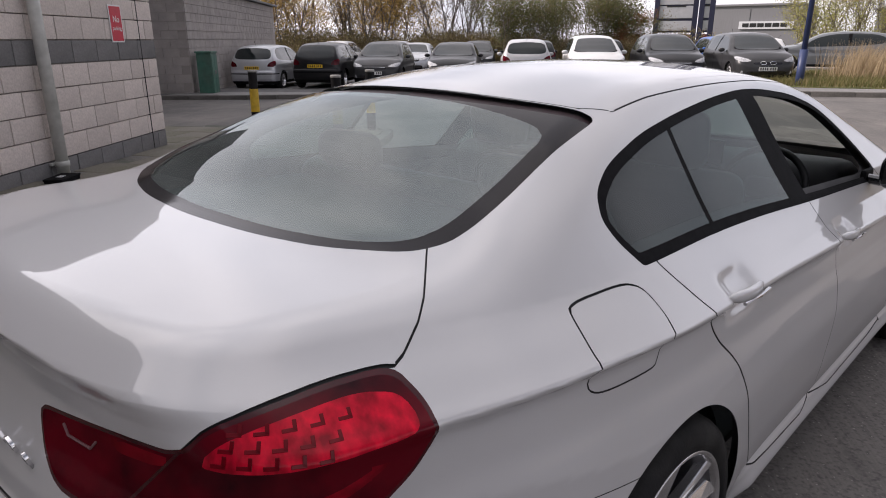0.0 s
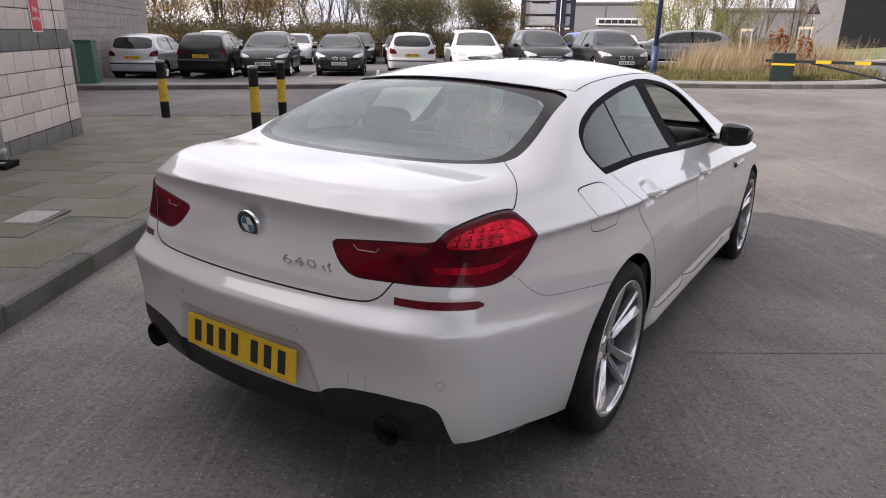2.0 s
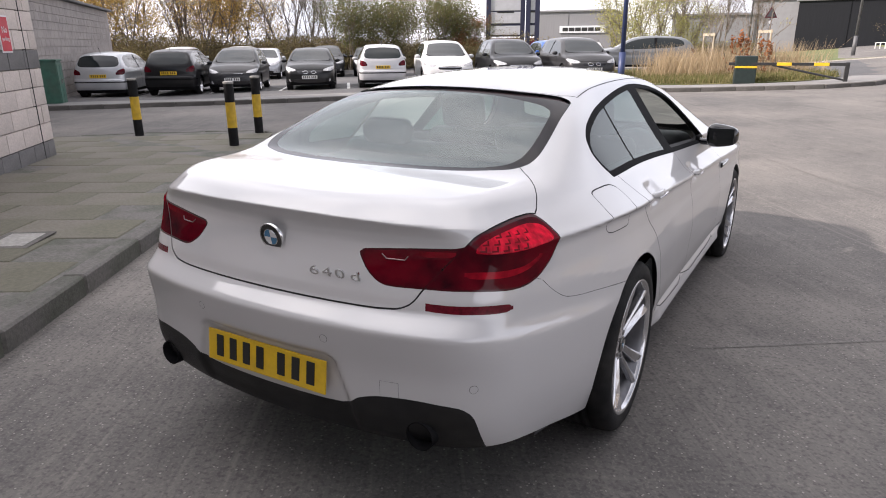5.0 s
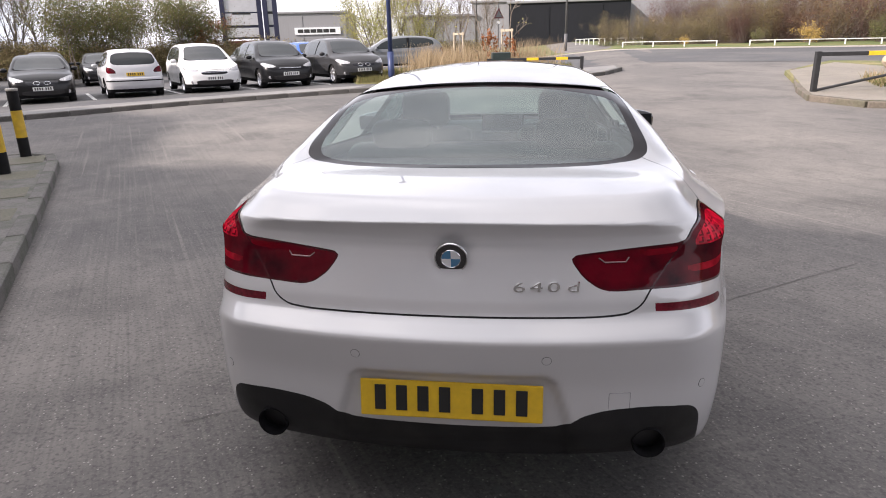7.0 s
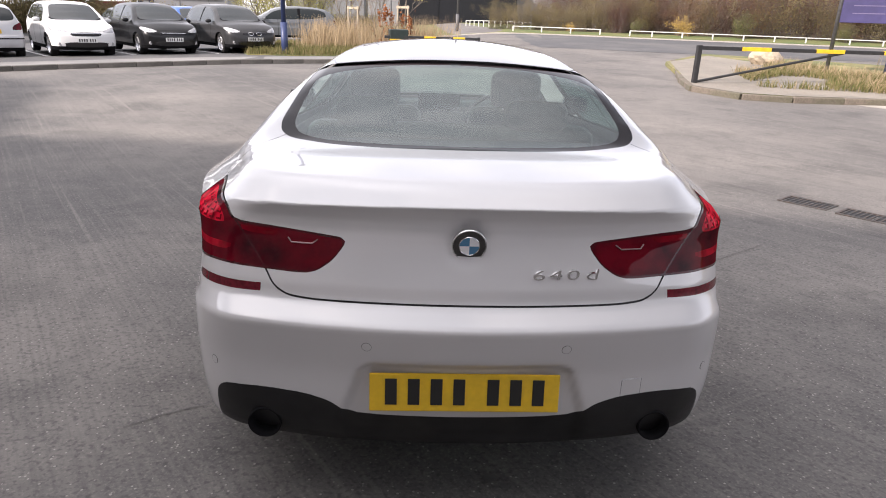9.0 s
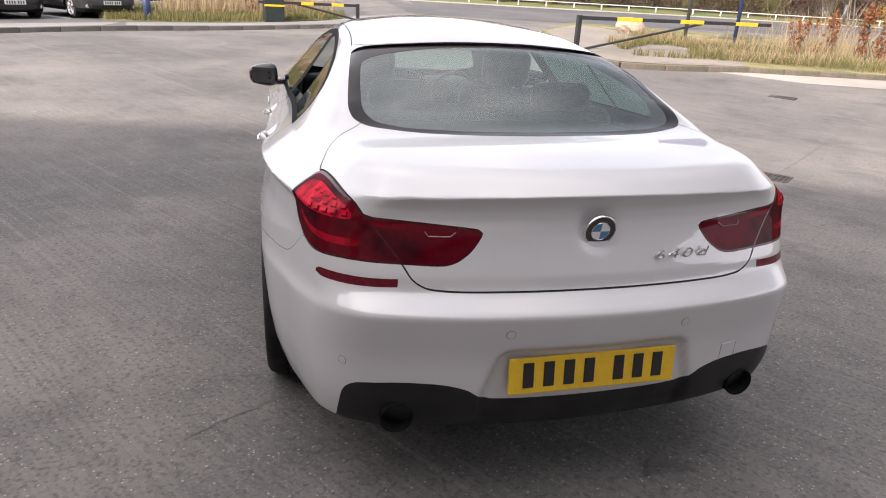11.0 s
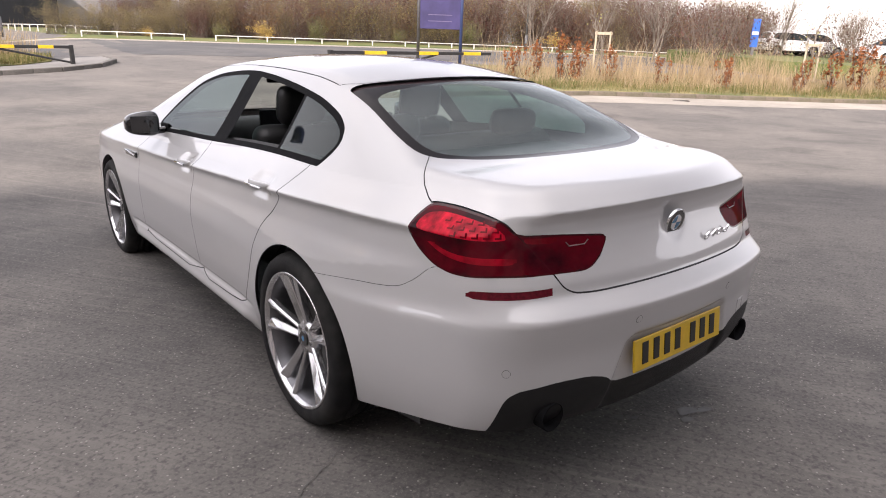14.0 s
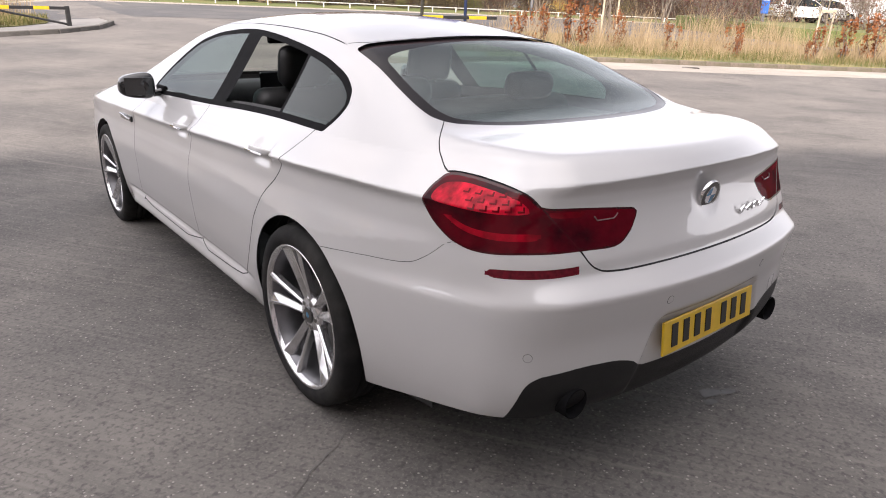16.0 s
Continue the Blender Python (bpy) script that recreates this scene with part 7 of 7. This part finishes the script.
def bush(name, label, seed, wide, high, leaf, count, size, at, twigs=50, group="bushes", spray=0.11):
    """A thicket: bare twigs fanning up from the ground, with leaves among them."""
    rng = np.random.default_rng(seed)
    t = thing(name, label, "bush", group, at)
    bm = bmesh.new()
    pts = []
    for _ in range(twigs):
        foot = np.array([rng.uniform(-0.7, 0.7) * wide, rng.uniform(-0.45, 0.45) * wide * 0.6, 0])
        top = foot + [rng.normal() * 0.28 * high, rng.normal() * 0.28 * high, high * rng.uniform(0.55, 1.05)]
        low_bend, high_bend = foot + (top - foot) * 0.36 + rng.normal(size=3) * 0.07 * high, foot + (top - foot) * 0.7 + rng.normal(size=3) * 0.09 * high
        tube([foot, low_bend, high_bend, top], 0.013, 3, bm, 0.4)
        pts += [foot + (top - foot) * f for f in rng.uniform(0.15, 1.0, 6)]
    tagged(part("brushwood", bm, brush_bark, t), kind="stuff")
    p = np.array(pts)
    weight = rng.exponential(size=len(p)) ** 1.8  # thick in some places, bare in others
    leaf_mesh("foliage", p[rng.choice(len(p), size=count, p=weight / weight.sum())] + rng.normal(size=(count, 3)) * [0.13 * wide, 0.11 * wide, 0.7 * spray * high], size, leaf, rng, t)
    return t


hedge = [bush("hedge_bush", "olive brown thicket in the roadside hedge", 10, 2.4, 4.5, LEAVES["olive"], 8000, 0.085, at_ground(212, 200), 130), bush("hedge_bush", "brown leafless thicket in the roadside hedge", 11, 2.6, 4.8, LEAVES["brown"], 9000, 0.085, at_ground(200, 200), 150), bush("hedge_bush", "maroon leaved thicket in the roadside hedge", 12, 2.4, 4.4, LEAVES["maroon"], 7000, 0.08, at_ground(203, 200), 140),
         bush("hedge_bush", "olive green bush in the roadside hedge", 13, 1.7, 2.6, LEAVES["green"], 5000, 0.085, at_ground(206, 200), 70), bush("hedge_bush", "golden yellow bush in the roadside hedge", 14, 1.0, 1.7, LEAVES["yellow"], 2500, 0.08, at_ground(209, 200), 50), bush("hedge_bush", "russet brown thicket in the roadside hedge", 15, 2.2, 4.2, LEAVES["russet"], 5500, 0.085, at_ground(215, 200), 110)]
for i in range(2, 50):
    d = 61.5 + 1.05 * i
    q, u = road_off(d, 11.5 + rng.uniform(-0.8, 1.0))
    copy_thing(hedge[0 if i < 9 else (0, 1, 2, 2, 1, 5)[int(rng.integers(6))]], at_ground(q.x, q.y, rng.uniform(0, 360), rng.uniform(0.75, 1.15) * (0.42 + 0.46 * min(i / 26, 1))))
    if i > 4:
        q, u = road_off(d, 14.5 + rng.uniform(-0.8, 1.2))
        copy_thing(hedge[int(rng.integers(3))], at_ground(q.x, q.y, rng.uniform(0, 360), rng.uniform(1.0, 1.3) * (0.46 + 0.46 * min(i / 26, 1))))
for d, k, size in ((68, 3, 0.35), (72, 2, 0.35), (75.5, 3, 0.7), (84, 2, 0.4), (79, 2, 0.6), (89.5, 2, 0.7), (95, 3, 0.8)):
    q, u = road_off(d, 9.6)
    copy_thing(hedge[k + 1], at_ground(q.x, q.y, 40 * k, size))
for k in range(9):
    q, u = road_off(112 + 3.2 * k, 12 + 4 * (k % 3))
    copy_thing(protos[1], at_ground(q.x, q.y, 70 * k, rng.uniform(0.45, 0.7)))
for o in hedge:
    for c in (*o.children_recursive, o):
        bpy.data.objects.remove(c)
for x, y, size in ((30, 30, 0.62), (33, 27, 0.55), (34.5, 24, 0.66), (37, 25.5, 0.6), (38.5, 22, 0.52), (41, 19.5, 0.6), (43, 16, 0.5), (47, 14, 0.62), (49, 10, 0.5), (53, 8, 0.6)):
    copy_thing(protos[1], at_ground(x, y, 47 * x, size))
# low thicket under the tree belt
low = bush("thicket", "olive brown undergrowth beneath the trees", 21, 3.0, 2.1, LEAVES["olive"], 7000, 0.09, at_ground(*bearing(-60, 47)), 70, "undergrowth")
for i in range(36):
    x, y = bearing(-59 + 0.98 * i, 47 + 5 * rng.uniform())
    copy_thing(low, at_ground(x, y, rng.uniform(0, 360), rng.uniform(0.75, 1.25)))
for az in (-14.6, -13, -11.5, -10, -8.6, -7.2, -5.8):
    copy_thing(low, at_ground(*bearing(az, 56), 50 * az, 0.7))


def inside(points, edge):
    return outline(edge, 0)(points[:, 0], points[:, 1]) < 0


def grass(name, label, edge, count, high, wide, mat, seed, keep=None, lean=0.25, rise=0.11, clump=0.0):
    """Loose blades of grass, bent over at the tip, over an area."""
    rng = np.random.default_rng(seed)
    lo, hi = np.min(edge, 0), np.max(edge, 0)
    p = rng.uniform(lo, hi, (count * 4, 2))
    ok = inside(p, edge)
    if keep is not None:
        ok &= keep(p, rng)
    p = p[ok][:count]
    n = len(p)
    foot = np.c_[p, ground_z(p[:, 0], p[:, 1]) + rise]
    h = high * rng.uniform(0.45, 1.1, (n, 1)) * (1 + clump * np.clip(noise_mask(p * 1.3) * 0.5, -0.7, 0.7))[:, None]
    a = rng.uniform(0, 2 * np.pi, n)
    d = np.c_[np.cos(a), np.sin(a), np.zeros(n)]
    b = rng.normal(size=(n, 3)) * lean + [0.10, 0.05, 0]
    b[:, 2] = 0
    up = np.array([0, 0, 1.0])
    w = wide * rng.uniform(0.6, 1.3, (n, 1))
    mid = foot + up * h * 0.55 + b * h * 0.35
    tip = foot + up * h + b * h
    v = np.stack([foot - d * w, foot + d * w, mid + d * w * 0.8, mid - d * w * 0.8, tip], 1).reshape(-1, 3)
    k = np.arange(n)[:, None] * 5
    me = bpy.data.meshes.new(name)
    me.from_pydata(v.tolist(), [], (k + [0, 1, 2, 3]).tolist() + (k + [3, 2, 4]).tolist())
    me.materials.append(mat)
    return tagged(new(name, me), label, "grass", kind="stuff")


bank = np.array(island_right)


def noise_mask(p):
    return np.sin(1.9 * p[:, 0] + 0.7 * np.sin(2.3 * p[:, 1])) + np.sin(2.1 * p[:, 1] + 1.3 * np.sin(1.1 * p[:, 0])) - 0.2


front = line((5.6, 13.4), (7.6, 12.2), (9.9, 12.15), (13.2, 11.35), (16.3, 9.85), (20, 8.15), (24, 6.15), (32, 2.0), (44, -6))


def behind(near, far, left=9.5):
    return lambda p, rng: (p[:, 1] - front(p[:, 0]) > near + rng.uniform(0, 0.5, len(p))) & (p[:, 1] - front(p[:, 0]) < far) & (p[:, 0] > left + rng.uniform(0, 1.0, len(p)))


grass("short_grass", "short green and yellow grass on the bank", bank, 46000, 0.26, 0.006, blade_green, 31, behind(0.02, 3.0, 11.2), clump=0.7)
grass("rough_grass", "rough yellow grass behind the kerb", bank, 36000, 0.52, 0.006, straw, 32, lambda p, rng: behind(0.9, 5.0, 11.2)(p, rng) & (noise_mask(p * 1.7) > rng.uniform(-1.6, 0.4, len(p))), 0.45, clump=0.6)
grass("tall_grass", "tall dry straw-coloured grass", bank, 32000, 1.20, 0.006, straw, 33, lambda p, rng: behind(2.2, 7.0, 13.2)(p, rng) & (noise_mask(p * 0.9 + 2) > rng.uniform(-1.4, 0.9, len(p))), 0.26, clump=0.75)
weeds = np.array([(7.6, 13.4), (9.9, 13.0), (12.5, 12.2), (13.2, 12.4), (13.2, 16.5), (11, 19), (8.6, 17.5)])
grass("weeds", "short green weeds on the paving by the gate", weeds, 7000, 0.22, 0.007, blade_green, 36, lambda p, rng: noise_mask(p) > -0.5, 0.35, 0.13)
grass("dry_tufts", "thin dry tufts on the paving by the gate", weeds, 1800, 0.34, 0.006, straw, 37, lambda p, rng: noise_mask(p) > 0.1, 0.4, 0.13)
bank2 = np.array(island_left)
grass("short_grass", "short green and brown grass on the island", bank2, 20000, 0.28, 0.008, blade_green, 34)
grass("tall_grass", "tall dry straw-coloured grass on the island", bank2, 3600, 1.2, 0.007, straw, 35, lambda p, rng: (p[:, 1] > 23.2 + 0.35 * p[:, 0] + rng.uniform(0, 2.5, len(p))) & (p[:, 0] > -4.6), 0.2)

# rust-leaved saplings, and stakes with young trees
sap = bush("sapling", "rust-leaved young hornbeam among the dry grass", 41, 0.35, 1.25, LEAVES["rust"], 320, 0.095, at_ground(13.9, 14.2), 9, "saplings")
for x, y, s in ((13.2, 14.6, 0.8), (14.7, 13.7, 1.15), (15.0, 13.4, 1.0), (16.4, 13.1, 0.9), (17.9, 12.2, 0.75), (19.9, 11.0, 0.8), (22.6, 9.6, 0.85), (23.4, 9.0, 1.1), (24.6, 8.6, 1.3), (25.6, 8.0, 1.2), (18.8, 10.3, 0.5), (21.3, 9.2, 0.5), (-1.4, 24.4, 1.2), (-0.6, 24.8, 1.0)):
    copy_thing(sap, at_ground(x, y, rng.uniform(0, 360), s, 0.1))
stake_wood = material("stake_wood", (0.42, 0.36, 0.27), 0.85, vary=0.2, scale=12, stretch=(1, 1, 0.2))
for x, y in ((17.2, 14.2), (24.2, 10.1), (-3.0, 27.3), (-0.9, 26.3)):
    st = thing("tree_stake", "wooden stake frame holding a young tree", "tree stake", "tree stakes", at_ground(x, y, -35, 1, 0.1))
    for s in (-1, 1):
        part("stake", tube([(s * 0.27, 0, -0.1), (s * 0.25, 0, 1.62)], 0.035, 7), stake_wood, st)
    part("cross_bar", box((0.62, 0.04, 0.09), (0, 0, 1.55), 0.005), stake_wood, st)
    yt = tree("young_tree", "thin bare young tree tied to a stake", 50 + int(abs(x)), 3.2, 0.7, LEAVES["pale"], 30, 0.07, at_ground(x, y, 20, 1, 0.1), limbs=6, upright=0.7)
yb = bush("far_thicket", "thin brown bushes beyond the far car park", 61, 2.5, 3.2, LEAVES["brown"], 900, 0.11, at_ground(40, 14), 70, "far bushes")
for x, y in ((43, 10), (47, 8), (52, 3), (36, 22), (56, 10), (40, 21), (45, 18), (34, 19), (50, 13), (41, 24)):
    copy_thing(yb, at_ground(x, y, rng.uniform(0, 360), rng.uniform(0.8, 1.2)))
